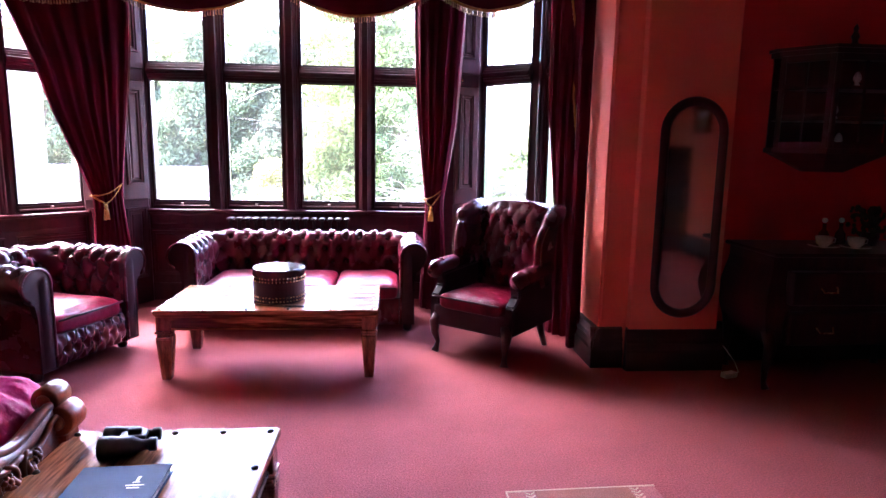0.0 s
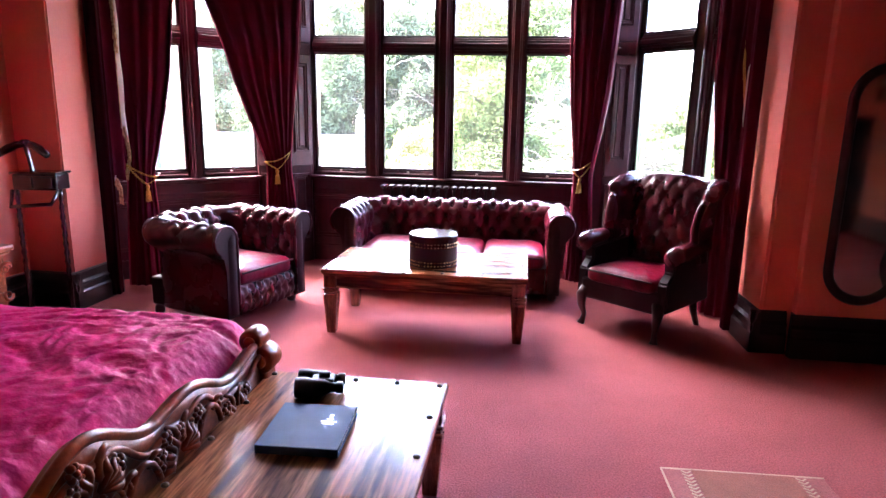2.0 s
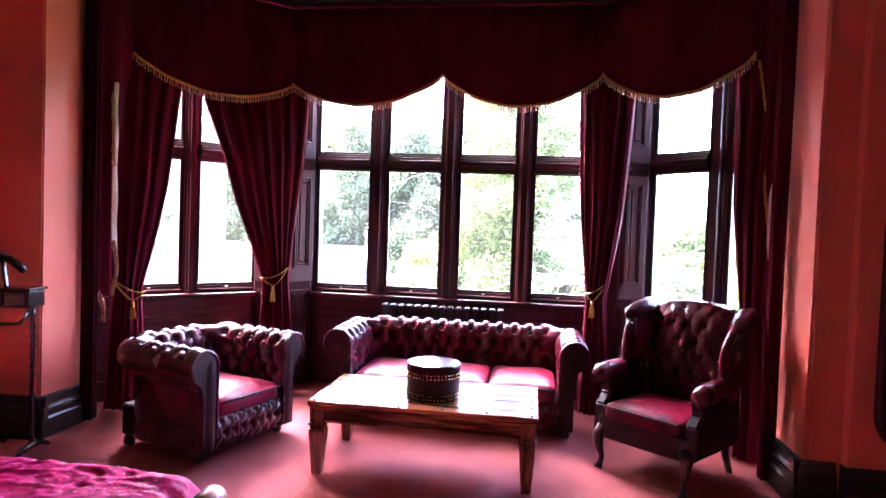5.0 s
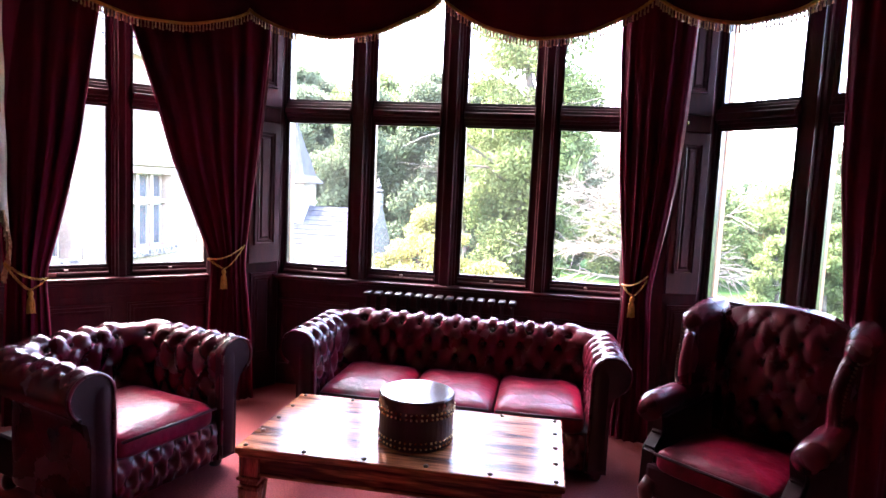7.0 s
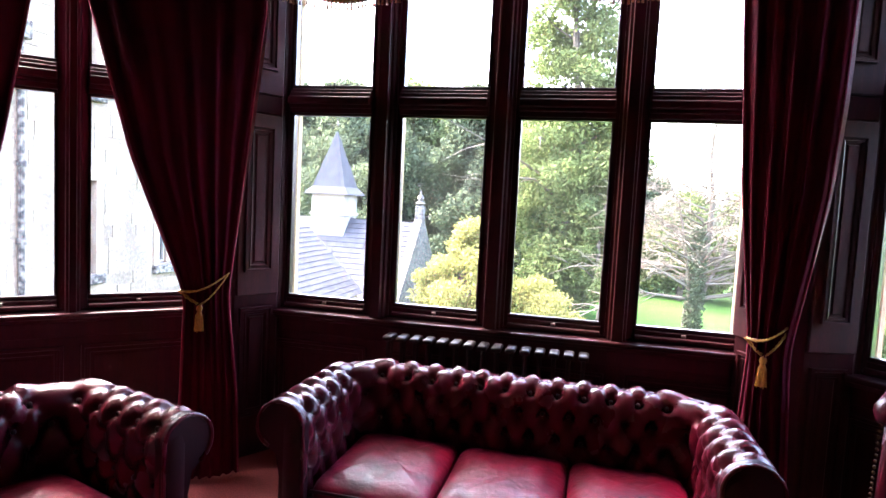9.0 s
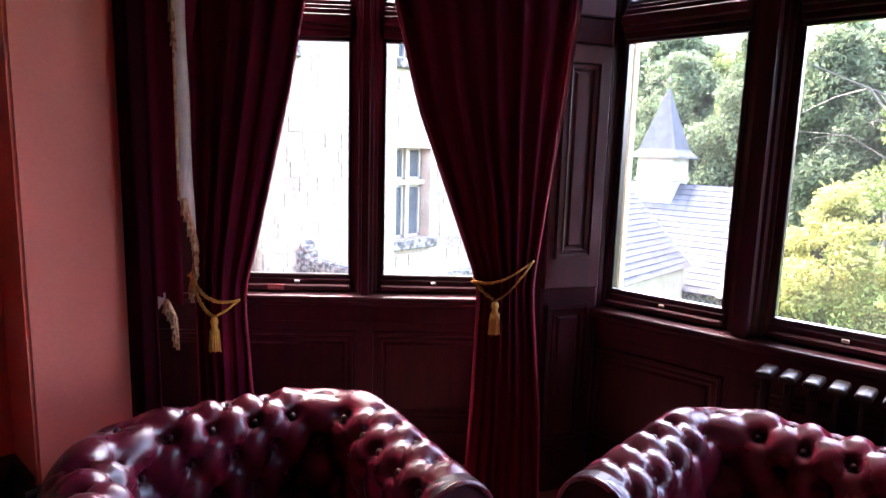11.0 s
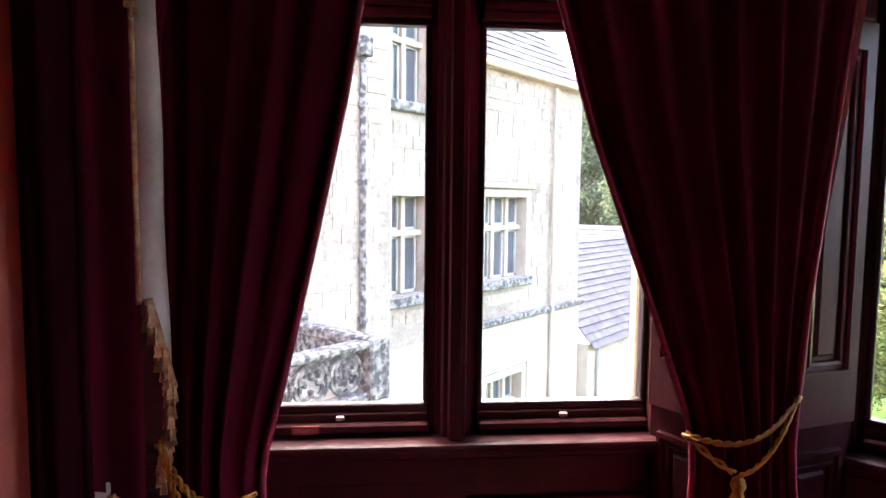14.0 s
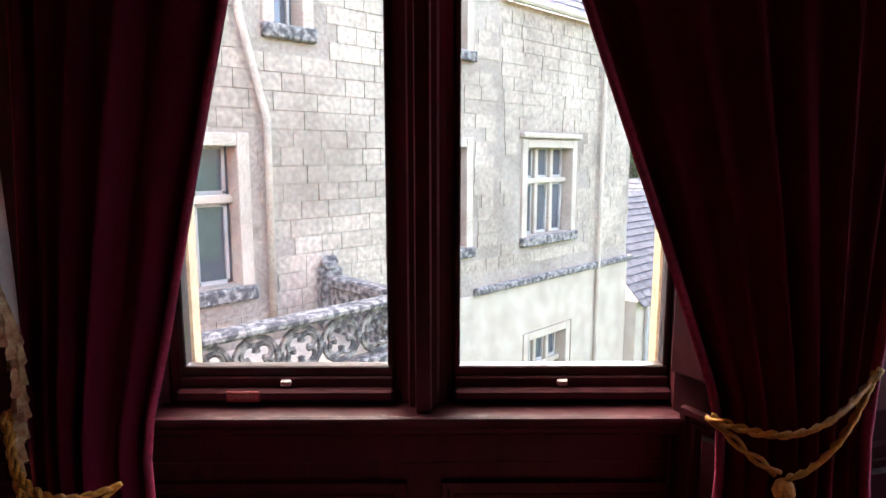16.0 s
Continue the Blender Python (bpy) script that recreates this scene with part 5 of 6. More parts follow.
part("chest_top", box(B(), CXA - 0.03, CXB + 0.03, CYF - 0.07, CYB, 0.82, 0.845, 0.008, 2), DARKWOOD, chest, "moulded top")
for z in (0.40, 0.64):
    part("drawer", box(B(), CXA + 0.07, CXB - 0.07, CYF - 0.098, CYF - 0.03, z - 0.10, z + 0.10, 0.012, 2), DARKWOOD, chest, "bowed drawer front")
    for x in (2.48, 3.0):
        part("handle", tube(B(), [(x - 0.05, CYF - 0.10, z + 0.01), (x - 0.04, CYF - 0.125, z - 0.015), (x + 0.04, CYF - 0.125, z - 0.015), (x + 0.05, CYF - 0.10, z + 0.01)], 0.005, 6), BRASS, chest, "brass drop handle")
for x in (CXA + 0.02, CXB - 0.02):
    for y, s in ((CYF + 0.0, -1), (CYB - 0.05, 0)):
        part("leg", tube(B(), [(x, y + 0.02, 0.36), (x, y + s * 0.025, 0.26), (x, y + 0.01, 0.12), (x, y - s * 0.01, 0.04), (x, y + s * 0.015, 0.0)], [0.04, 0.036, 0.022, 0.016, 0.026], 8), DARKWOOD, chest, "curved leg", smooth=True)

# hanging corner cabinet with glazed door and canted sides
cab = thing("hanging_cabinet", pose(0, 0, 0), "dark wooden glazed hanging cabinet on the red wall", "cabinet")
plan = [(2.42, 4.588), (2.42, 4.50), (2.62, 4.27), (3.02, 4.27), (3.22, 4.50), (3.22, 4.588)]


def scaled(pts, f):
    return [(2.82 + (x - 2.82) * f, 4.588 + (y - 4.588) * f) for x, y in pts]


for z0, z1, f in ((2.02, 2.05, 1.05), (2.05, 2.07, 1.09), (1.42, 1.45, 1.04), (1.62, 1.632, 0.97), (1.82, 1.832, 0.97)):
    part("shelf" if 1.5 < z0 < 2.0 else "moulding", prism(B(), scaled(plan, f), z0, z1), DARKWOOD, cab)
bm = B()
r0 = [bm.verts.new((x, y, 1.42)) for x, y in scaled(plan, 1.0)]
r1 = [bm.verts.new((2.82 + (x - 2.82) * 0.35, 4.588 + (y - 4.588) * 0.4, 1.30)) for x, y in plan]
for i in range(len(r0)):
    j = (i + 1) % len(r0)
    bm.faces.new((r0[i], r0[j], r1[j], r1[i]))
bm.faces.new(r1), bm.faces.new(r0[::-1])
bmesh.ops.recalc_face_normals(bm, faces=bm.faces[:])
part("pendant_base", bm, DARKWOOD, cab, "tapering base")
part("back_panel", box(B(), 2.42, 3.22, 4.575, 4.588, 1.45, 2.02), DARKWOOD, cab)
for (xa, ya), (xb, yb) in zip(plan[1:4], plan[2:5]):
    m, L = ground_line((xa, ya), (xb, yb))
    bm = B()
    box(bm, 0, 0.03, -0.012, 0.012, 1.45, 2.02, 0.003), box(bm, L - 0.03, L, -0.012, 0.012, 1.45, 2.02, 0.003)
    box(bm, 0.03, L - 0.03, -0.012, 0.012, 1.45, 1.49, 0.003), box(bm, 0.03, L - 0.03, -0.012, 0.012, 1.98, 2.02, 0.003)
    for k in (1, 2):
        z = 1.49 + k * 0.163
        box(bm, 0.03, L - 0.03, -0.006, 0.006, z - 0.007, z + 0.007)
    box(bm, L / 2 - 0.006, L / 2 + 0.006, -0.007, 0.007, 1.49, 1.98)
    bm.transform(m)
    part("glazed_door", bm, DARKWOOD, cab, "glazed cabinet door")
    bm = box(B(), 0.03, L - 0.03, -0.002, 0.002, 1.49, 1.98)
    bm.transform(m)
    part("pane", bm, GLASS, cab)
part("finial", lathe(B(), [(0.03, 0.0), (0.035, 0.015), (0.015, 0.04), (0.026, 0.07), (0.012, 0.10), (0.016, 0.12), (0.004, 0.145)], 12, pose(2.82, 4.40, 2.07)), DARKWOOD, cab, "turned finial", smooth=True)
for x, z in ((2.75, 1.632), (2.88, 1.832), (2.80, 1.45)):
    o = thing("ornament", pose(x, 4.42, z), "small pale china ornament on a cabinet shelf", "ornament", "cabinet ornaments")
    part("body", lathe(B(), [(0.02, 0.0), (0.024, 0.01), (0.012, 0.03), (0.026, 0.055), (0.020, 0.08), (0.008, 0.10)], 12), WHITE, o, smooth=True)

# tea things on the chest
for x, y in ((2.62, 4.20), (2.80, 4.16)):
    c = thing("teacup", pose(x, y, 0.845) @ Matrix.Scale(1.25, 4), "white china teacup on its saucer on the chest", "cup", "tea things")
    part("saucer", lathe(B(), [(0.03, 0.0), (0.07, 0.008), (0.072, 0.012), (0.03, 0.006)], 20), WHITE, c, smooth=True)
    part("cup", lathe(B(), [(0.02, 0.006), (0.034, 0.02), (0.042, 0.055), (0.039, 0.055), (0.030, 0.02)], 20, cap=False), WHITE, c, smooth=True)
    part("handle", tube(B(), [(0.04, 0, 0.048), (0.06, 0, 0.045), (0.058, 0, 0.025), (0.036, 0, 0.022)], 0.004, 6), WHITE, c, smooth=True)
for x, y in ((2.70, 4.32), (2.82, 4.33)):
    c = thing("decanter", pose(x, y, 0.845), "small dark red glass decanter with white stopper on the chest", "bottle", "glass decanters")
    part("bottle", lathe(B(), [(0.03, 0.0), (0.034, 0.02), (0.030, 0.07), (0.012, 0.10), (0.012, 0.13), (0.016, 0.135)], 14), BOTTLE, c, smooth=True)
    part("stopper", ball(B(), (0, 0, 0.155), 0.018, 8, 6), WHITE, c)
pl = thing("flower_arrangement", pose(3.0, 4.30, 0.845), "dark dried flower arrangement in a pot on the chest", "plant")
part("pot", lathe(B(), [(0.04, 0.0), (0.055, 0.06), (0.05, 0.08)], 14), DARKWOOD, pl, smooth=True)
rr = random.Random(8)
bm = B()
for k in range(120):
    a, h, w = rr.uniform(0, 6.28), rr.uniform(0.06, 0.24), rr.uniform(0, 0.13)
    ball(bm, (w * math.cos(a), w * math.sin(a), h), rr.uniform(0.010, 0.02), 5, 4, (1, 0.6, 1))
part("foliage", bm, LEAF_DARK, pl, "dark leaves and pale buds", kind="stuff")

# flex and adaptor on the floor
ad = thing("plug_adaptor", pose(2.10, 4.22, 0, 0, 0, 20), "white plug adaptor with cable on the carpet", "adaptor")
part("block", box(B(), -0.05, 0.05, -0.025, 0.025, 0.0, 0.035, 0.006, 2), WHITEPLASTIC, ad)
part("cable", tube(B(), [(0.05, 0, 0.015), (0.12, 0.03, 0.008), (0.16, 0.10, 0.05), (0.12, 0.16, 0.14), (0.05, 0.15, 0.18)], 0.004, 6), WHITEPLASTIC, ad)

# rug
rug = thing("hearth_rug", pose(0.775, 2.25, 0, 0, 0, 2), "small worn beige rug with pale chevron lines and red border", "rug")
part("border", box(B(), -0.32, 0.32, -0.70, 0.70, 0.0, 0.008, 0.003), MATRED, rug, "red border")
part("field", box(B(), -0.20, 0.20, -0.66, 0.69, 0.008, 0.011), MATBEIGE, rug, "beige field")
for x in (-0.225, 0.225):
    bm = B()
    for k in range(60):
        for s in (-1, 1):
            y = -0.66 + k * 0.0226
            box(bm, -0.012, 0.012, -0.003, 0.003, 0.008, 0.0105, m=Matrix.Translation((x + s * 0.010, y, 0)) @ Matrix.Rotation(s * 0.7, 4, "Z"))
    part("chevron_line", bm, MATPALE, rug, "pale chevron line", kind="stuff")
part("edge_line", box(B(), -0.322, 0.322, 0.69, 0.702, 0.003, 0.010, 0.002), MATPALE, rug, "pale bound edge")
part("edge_line", box(B(), -0.324, -0.316, -0.70, 0.70, 0.003, 0.010, 0.002), MATPALE, rug, "pale bound edge")

# valet stand
v = thing("valet_stand", pose(-3.30, 4.16, 0, 0, 0, 8), "black lacquered valet stand with hanger and trouser bar", "valet stand")
for x in (-0.14, 0.14):
    prof = [(0.014, 0.05), (0.018, 0.10), (0.012, 0.16), (0.017, 0.22)]
    for k in range(10):
        z = 0.24 + 0.06 * k
        prof += [(0.017, z), (0.011, z + 0.03)]
    prof += [(0.016, 0.85), (0.014, 0.92)]
    part("post", lathe(B(), prof, 10, pose(x, 0, 0)), BLACKLACQ, v, "bobbin-turned post", smooth=True)
    part("foot", tube(B(), [(x, -0.17, 0.012), (x, -0.10, 0.045), (x, 0, 0.06), (x, 0.10, 0.045), (x, 0.17, 0.012)], [0.012, 0.018, 0.022, 0.018, 0.012], 8), BLACKLACQ, v, smooth=True)
part("stretcher", tube(B(), [(-0.14, 0, 0.10), (0.14, 0, 0.10)], 0.012, 8), BLACKLACQ, v)
part("tray_box", box(B(), -0.11, 0.17, -0.08, 0.07, 0.90, 1.0, 0.01, 2), BLACKLACQ, v, "lacquered tray box")
part("tray_lid", box(B(), -0.12, 0.18, -0.09, 0.08, 1.0, 1.018, 0.006, 2), BLACKLACQ, v)
for x in (-0.035, 0.095):
    part("drawer_front", box(B(), x - 0.055, x + 0.055, -0.09, -0.078, 0.915, 0.985, 0.004), BLACKLACQ, v)
part("trouser_bar", tube(B(), [(-0.10, -0.10, 0.90), (-0.06, -0.19, 0.81), (0.19, -0.19, 0.83), (0.19, -0.10, 0.90)], 0.012, 8), BLACKLACQ, v, smooth=True)
part("hanger_stem", tube(B(), [(-0.04, 0.03, 1.0), (-0.07, 0.03, 1.19)], 0.014, 8), BLACKLACQ, v)
for s in (-1, 1):
    part("hanger_arm", tube(B(), [(-0.07, 0.03, 1.185), (s * 0.05 - 0.07, 0.025, 1.18), (s * 0.10 - 0.07, 0.01, 1.155), (s * 0.16 - 0.07, -0.01, 1.115)], [0.018, 0.024, 0.028, 0.02], 10), BLACKLACQ, v, smooth=True)
part("hanger_knob", lathe(B(), [(0.02, 0.0), (0.028, 0.008), (0.026, 0.02), (0.01, 0.026)], 12, pose(-0.07, 0.03, 1.19)), BLACKLACQ, v, smooth=True)

# bedside cabinet
bs = thing("bedside_cabinet", pose(0, 0, 0), "carved walnut bedside cabinet beside the bed", "bedside table")
part("body", box(B(), -3.66, -3.16, 3.28, 3.68, 0.06, 0.58, 0.01), CARVED, bs)
part("top", box(B(), -3.68, -3.12, 3.25, 3.72, 0.60, 0.635, 0.012, 2), CARVED, bs, "moulded top")
part("moulding", box(B(), -3.67, -3.135, 3.265, 3.70, 0.58, 0.60, 0.006), CARVED, bs)
for z0, z1 in ((0.40, 0.56), (0.12, 0.36)):
    part("drawer", box(B(), -3.165, -3.145, 3.31, 3.65, z0, z1, 0.008, 2), CARVED, bs)
    part("knob", ball(B(), (-3.13, 3.48, (z0 + z1) / 2), 0.016), BRASS, bs, "brass knob")
for y in (3.30, 3.66):
    for z, r, t in ((0.50, 0.04, 1), (0.34, 0.035, -1)):
        part("carving", scroll(B(), -3.145, y, z, r, t, 0, 0.012), CARVED, bs, smooth=True)
    for x in (-3.62, -3.2):
        part("foot", lathe(B(), [(0.018, 0.0), (0.03, 0.03), (0.025, 0.06)], 10, pose(x, y, 0)), CARVED, bs, smooth=True)


def framed_picture(m, w, h, label):
    """A painting in a deep gilt frame; x runs along the wall, y out of it."""
    p = thing("framed_painting", m, label, "painting")
    bm = B()
    prof = [(0.0, 0.0), (0.0, 0.03), (0.02, 0.05), (0.035, 0.04), (0.05, 0.045), (0.075, 0.02), (0.085, 0.018), (0.09, 0.008)]
    loops = [[bm.verts.new((sx * (w / 2 - i), d, sz * (h / 2 - i))) for sx, sz in ((-1, -1), (1, -1), (1, 1), (-1, 1))] for i, d in prof]
    for a, b in zip(loops, loops[1:]):
        for k in range(4):
            bm.faces.new((a[k], a[(k + 1) % 4], b[(k + 1) % 4], b[k]))
    bmesh.ops.recalc_face_normals(bm, faces=bm.faces[:])
    part("frame", bm, GILT, p, "carved dark gilt frame")
    bm = B()
    rr = random.Random(3)
    for k in range(60):
        f = rr.uniform(0, 4)
        i, g = int(f), f - int(f)
        c = [(-1, -1), (1, -1), (1, 1), (-1, 1)]
        a, b = c[i], c[(i + 1) % 4]
        ball(bm, (lerp(a[0], b[0], g) * (w / 2 - 0.025), 0.045, lerp(a[1], b[1], g) * (h / 2 - 0.025)), 0.013, 6, 4, (1.2, 0.6, 1.2))
    part("ornament", bm, GILT, p, "raised frame ornament", kind="stuff")
    part("canvas_sky", box(B(), -w / 2 + 0.085, w / 2 - 0.085, 0.0, 0.010, -h * 0.1, h / 2 - 0.085), PAINTSKY, p, "blue cloudy sky")
    part("canvas_land", box(B(), -w / 2 + 0.085, w / 2 - 0.085, 0.0, 0.010, -h / 2 + 0.085, -h * 0.1), PAINTLAND, p, "dark brown land")
    part("slip", box(B(), -w / 2 + 0.08, w / 2 - 0.08, 0.0, 0.006, -h / 2 + 0.08, h / 2 - 0.08), LINING, p, "pale inner slip")
    return p


framed_picture(pose(WX + 0.002, 3.90, 1.96, 0, 0, -90), 0.80, 0.62, "landscape painting in a carved gilt frame on the wall")
framed_picture(pose(EX - 0.002, -0.2, 1.95, 0, 0, 90), 0.45, 0.55, "small painting in a gilt frame on the far wall")
tc = thing("tall_cabinet", pose(0, 0, 0), "tall dark wooden cabinet against the far wall", "cabinet")
part("body", box(B(), 3.70, 4.19, -0.95, -0.45, 0.08, 1.45, 0.01), BLACKWOOD, tc)
part("plinth", box(B(), 3.72, 4.19, -0.93, -0.47, 0.0, 0.08), BLACKWOOD, tc)
part("cornice", box(B(), 3.67, 4.19, -0.98, -0.42, 1.45, 1.50, 0.012), BLACKWOOD, tc)
part("door", box(B(), 3.685, 3.70, -0.92, -0.48, 0.12, 1.40, 0.005), BLACKWOOD, tc)

# printed label on the bottom rail of the canted window
m, L = ground_line((-2.457, 6.395), (-4.013, 4.839))
lb = thing("window_label", m, "small red printed label stuck on the window rail", "label")
part("plate", box(B(), 1.268, 1.342, 0.055, 0.058, 0.846, 0.871, 0.001), REDLABEL, lb)
cu = bpy.data.curves.new("lettering", "FONT")
cu.body, cu.size, cu.extrude, cu.align_x = "OPENING", 0.015, 0.0005, "CENTER"
tx = new("lettering", cu)
bpy.context.view_layer.update()
me = bpy.data.meshes.new_from_object(tx)
bpy.data.objects.remove(tx)
me.materials.append(LETTER)
tx = new("lettering", me)
tx.parent = lb
tx.matrix_basis = Matrix.Translation((1.305, 0.0584, 0.853)) @ pose(0, 0, 0, 90, 0, 180)

# bracket lamp on the wall across from the bed
wl = thing("wall_lamp", pose(EX, -0.05, 1.98), "unlit brass wall lamp with a bell-shaped fabric shade", "lamp")
part("backplate", lathe(B(), [(0.05, 0.0), (0.05, 0.008), (0.02, 0.02)], 16, pose(0, 0, 0.05, 0, -90, 0)), BRASS, wl, smooth=True)
part("arm", tube(B(), [(-0.01, 0, 0.05), (-0.08, 0, 0.02), (-0.14, 0, 0.05), (-0.15, 0, 0.13)], 0.008, 8), BRASS, wl, smooth=True)
part("shade", lathe(B(), [(0.045, 0.16), (0.055, 0.10), (0.085, 0.04), (0.125, -0.01), (0.122, -0.012), (0.08, 0.04), (0.05, 0.10), (0.04, 0.16)], 24, pose(-0.15, 0, 0), cap=False), GILT, wl, "brown fabric shade", smooth=True)


# ---- outside: lawn, neighbouring wings, chapel and trees ----
GZ = -4.5
tagged(part("ground", box(B(), -500, 500, 6.9, 900, GZ - 0.3, GZ), GRASS), "broad green lawn below the windows", "ground", kind="structure")
STONES = []
for w in (0.34, 0.44, 0.56, 0.68):
    q = bmesh.new()
    box(q, 0, 0.035, 0.006, w - 0.006, 0.006, 0.234)
    q.normal_update()
    me = bpy.data.meshes.new("stone")
    q.to_mesh(me)
    q.free()
    me.materials.append(STONE)
    STONES.append((w, me))


def facade(house, x, y0, y1, z0, z1, openings, sz0, sz1, limit, seed):
    """A wall facing +x of coursed stone with real openings (ya, yb, za, zb)."""
    bm = B()
    ys = sorted({y0, y1, *[v for o in openings for v in o[:2]]})
    zs = sorted({z0, z1, *[v for o in openings for v in o[2:4]]})
    for a, b in zip(ys, ys[1:]):
        for c, d in zip(zs, zs[1:]):
            if not any(o[0] <= a and b <= o[1] and o[2] <= c and d <= o[3] for o in openings):
                box(bm, x - 0.5, x, a, b, c, d)
    wall = part("wall", bm, STONEBACK, house, "coursed pale limestone wall")
    rr, count, rest = random.Random(seed), 0, bmesh.new()
    z = sz0
    while z + 0.24 <= sz1:
        y = y0 + rr.uniform(0, 0.2)
        while y < y1 - 0.34:
            w, me = rr.choice(STONES)
            if y + w > y1:
                w, me = STONES[0]
            if not any(y + w > o[0] - 0.16 and y < o[1] + 0.16 and z + 0.24 > o[2] - 0.22 and z < o[3] + 0.2 for o in openings):
                if count < limit:
                    k = new("stone", me)
                    k.parent, k.location = wall, (x - 0.02 + rr.uniform(-0.006, 0.006), y, z)
                    count += 1
                else:
                    box(rest, x - 0.02, x + 0.015 + rr.uniform(-0.006, 0.006), y + 0.006, y + w - 0.006, z + 0.006, z + 0.234)
            y += w
        z += 0.24
    if rest.verts:
        part("stonework", rest, STONE, wall, kind="stuff")
    else:
        rest.free()
    return wall


def mullion_window(house, x, ya, yb, za, zb, lights, transom=0.62):
    w = part("window", box(B(), x - 0.30, x - 0.26, ya, yb, za, zb), DARKGLASS, house, "stone mullioned window with dark glass")
    bm = B()
    for a, b, c, d in ((ya - 0.16, ya + 0.008, za - 0.02, zb + 0.16), (yb - 0.008, yb + 0.16, za - 0.02, zb + 0.16), (ya + 0.008, yb - 0.008, zb - 0.008, zb + 0.155)):
        box(bm, x - 0.28, x + 0.03, a, b, c, d, 0.01)
    part("surround", bm, STONEPALE, w, "dressed stone surround")
    bm = B()
    for i in range(1, lights):
        y = lerp(ya, yb, i / lights)
        box(bm, x - 0.24, x - 0.15, y - 0.055, y + 0.055, za, zb, 0.015)
    if transom:
        z = lerp(za, zb, transom)
        box(bm, x - 0.24, x - 0.145, ya, yb, z - 0.055, z + 0.055, 0.015)
    part("stone_mullions", bm, STONEPALE, w)
    for i in range(lights):
        a, b = lerp(ya, yb, i / lights) + 0.06, lerp(ya, yb, (i + 1) / lights) - 0.06
        bm = B()
        for c, d in ((za, lerp(za, zb, transom) - 0.055), (lerp(za, zb, transom) + 0.055, zb)) if transom else ((za, zb),):
            box(bm, x - 0.26, x - 0.22, a, a + 0.04, c, d), box(bm, x - 0.26, x - 0.22, b - 0.04, b, c, d)
            box(bm, x - 0.26, x - 0.22, a, b, c, c + 0.05), box(bm, x - 0.26, x - 0.22, a, b, d - 0.04, d)
        part("casement", bm, RENDERWHITE, w, "white-painted casement")
    bm = box(B(), x - 0.28, x + 0.10, ya - 0.18, yb + 0.18, za - 0.20, za - 0.02, 0.02)
    part("sill", bm, STONEDARK, w, "lichen-spotted sloping sill")
    return w


h1 = tagged(new("stone_wing"), "pale limestone wing with mullioned windows and balcony", "building")
X1 = -9.45
op1 = [(6.95, 8.60, -0.24, 1.52), (9.18, 9.62, 3.08, 4.7)]
facade(h1, X1, 3.0, 11.9, GZ, 7.4, op1, -0.9, 5.6, 290, 1)
mullion_window(h1, X1, *op1[0], 3), mullion_window(h1, X1, *op1[1], 1)
part("downpipe", tube(B(), [(X1 + 0.1, 8.97, -0.9), (X1 + 0.1, 8.98, 1.86), (X1 + 0.1, 8.66, 3.07), (X1 + 0.1, 8.5, 5.0)], 0.05, 8), STONEPALE, h1, "pale painted downpipe", smooth=True)
bm = tube(B(), [(X1 + 0.08, 11.2, GZ), (X1 + 0.08, 11.2, 3.75)], 0.05, 8)
for z in (-0.5, 0.45, 1.7, 2.9):
    lathe(bm, [(0.07, 0.0), (0.075, 0.02), (0.075, 0.08), (0.07, 0.1)], 8, pose(X1 + 0.08, 11.2, z))
box(bm, X1 - 0.02, X1 + 0.2, 11.08, 11.32, 3.7, 4.0, 0.02)
part("downpipe", bm, STONEDARK, h1, "rusty cast-iron downpipe with hopper")
part("eaves", box(B(), X1 - 0.4, X1 + 0.18, 3.0, 11.95, 7.4, 7.6), STONEPALE, h1)

# balcony with pierced quatrefoil parapet
h0 = tagged(new("stone_balcony"), "weathered stone balcony with pierced quatrefoil parapet", "balcony")
PX, PY0, PY1, PZ0, PZ1 = -7.75, 3.6, 9.87, -1.07, -0.29
part("deck", box(B(), X1, PX + 0.15, PY0, PY1 + 0.1, GZ, PZ0), STONEPALE, h0)
part("coping", box(B(), PX - 0.13, PX + 0.13, PY0, PY1, PZ1 - 0.10, PZ1, 0.03), STONEDARK, h0, "lichened coping")
part("plinth", box(B(), PX - 0.11, PX + 0.11, PY0, PY1, PZ0, PZ0 + 0.12, 0.02), STONEDARK, h0)


def quatrefoil():
    bm = B()
    for k in range(4):
        a = math.pi / 4 + k * math.pi / 2
        c = (0.0, 0.105 * math.cos(a), 0.105 * math.sin(a))
        pts = [(0, c[1] + 0.095 * math.cos(t), c[2] + 0.095 * math.sin(t)) for t in np.linspace(a - 2.3, a + 2.3, 10)]
        tube(bm, pts, 0.032, 5)
    pts = [(0, 0.245 * math.cos(t), 0.245 * math.sin(t)) for t in np.linspace(0, 2 * math.pi, 17)]
    tube(bm, pts, 0.035, 5)
    return bm


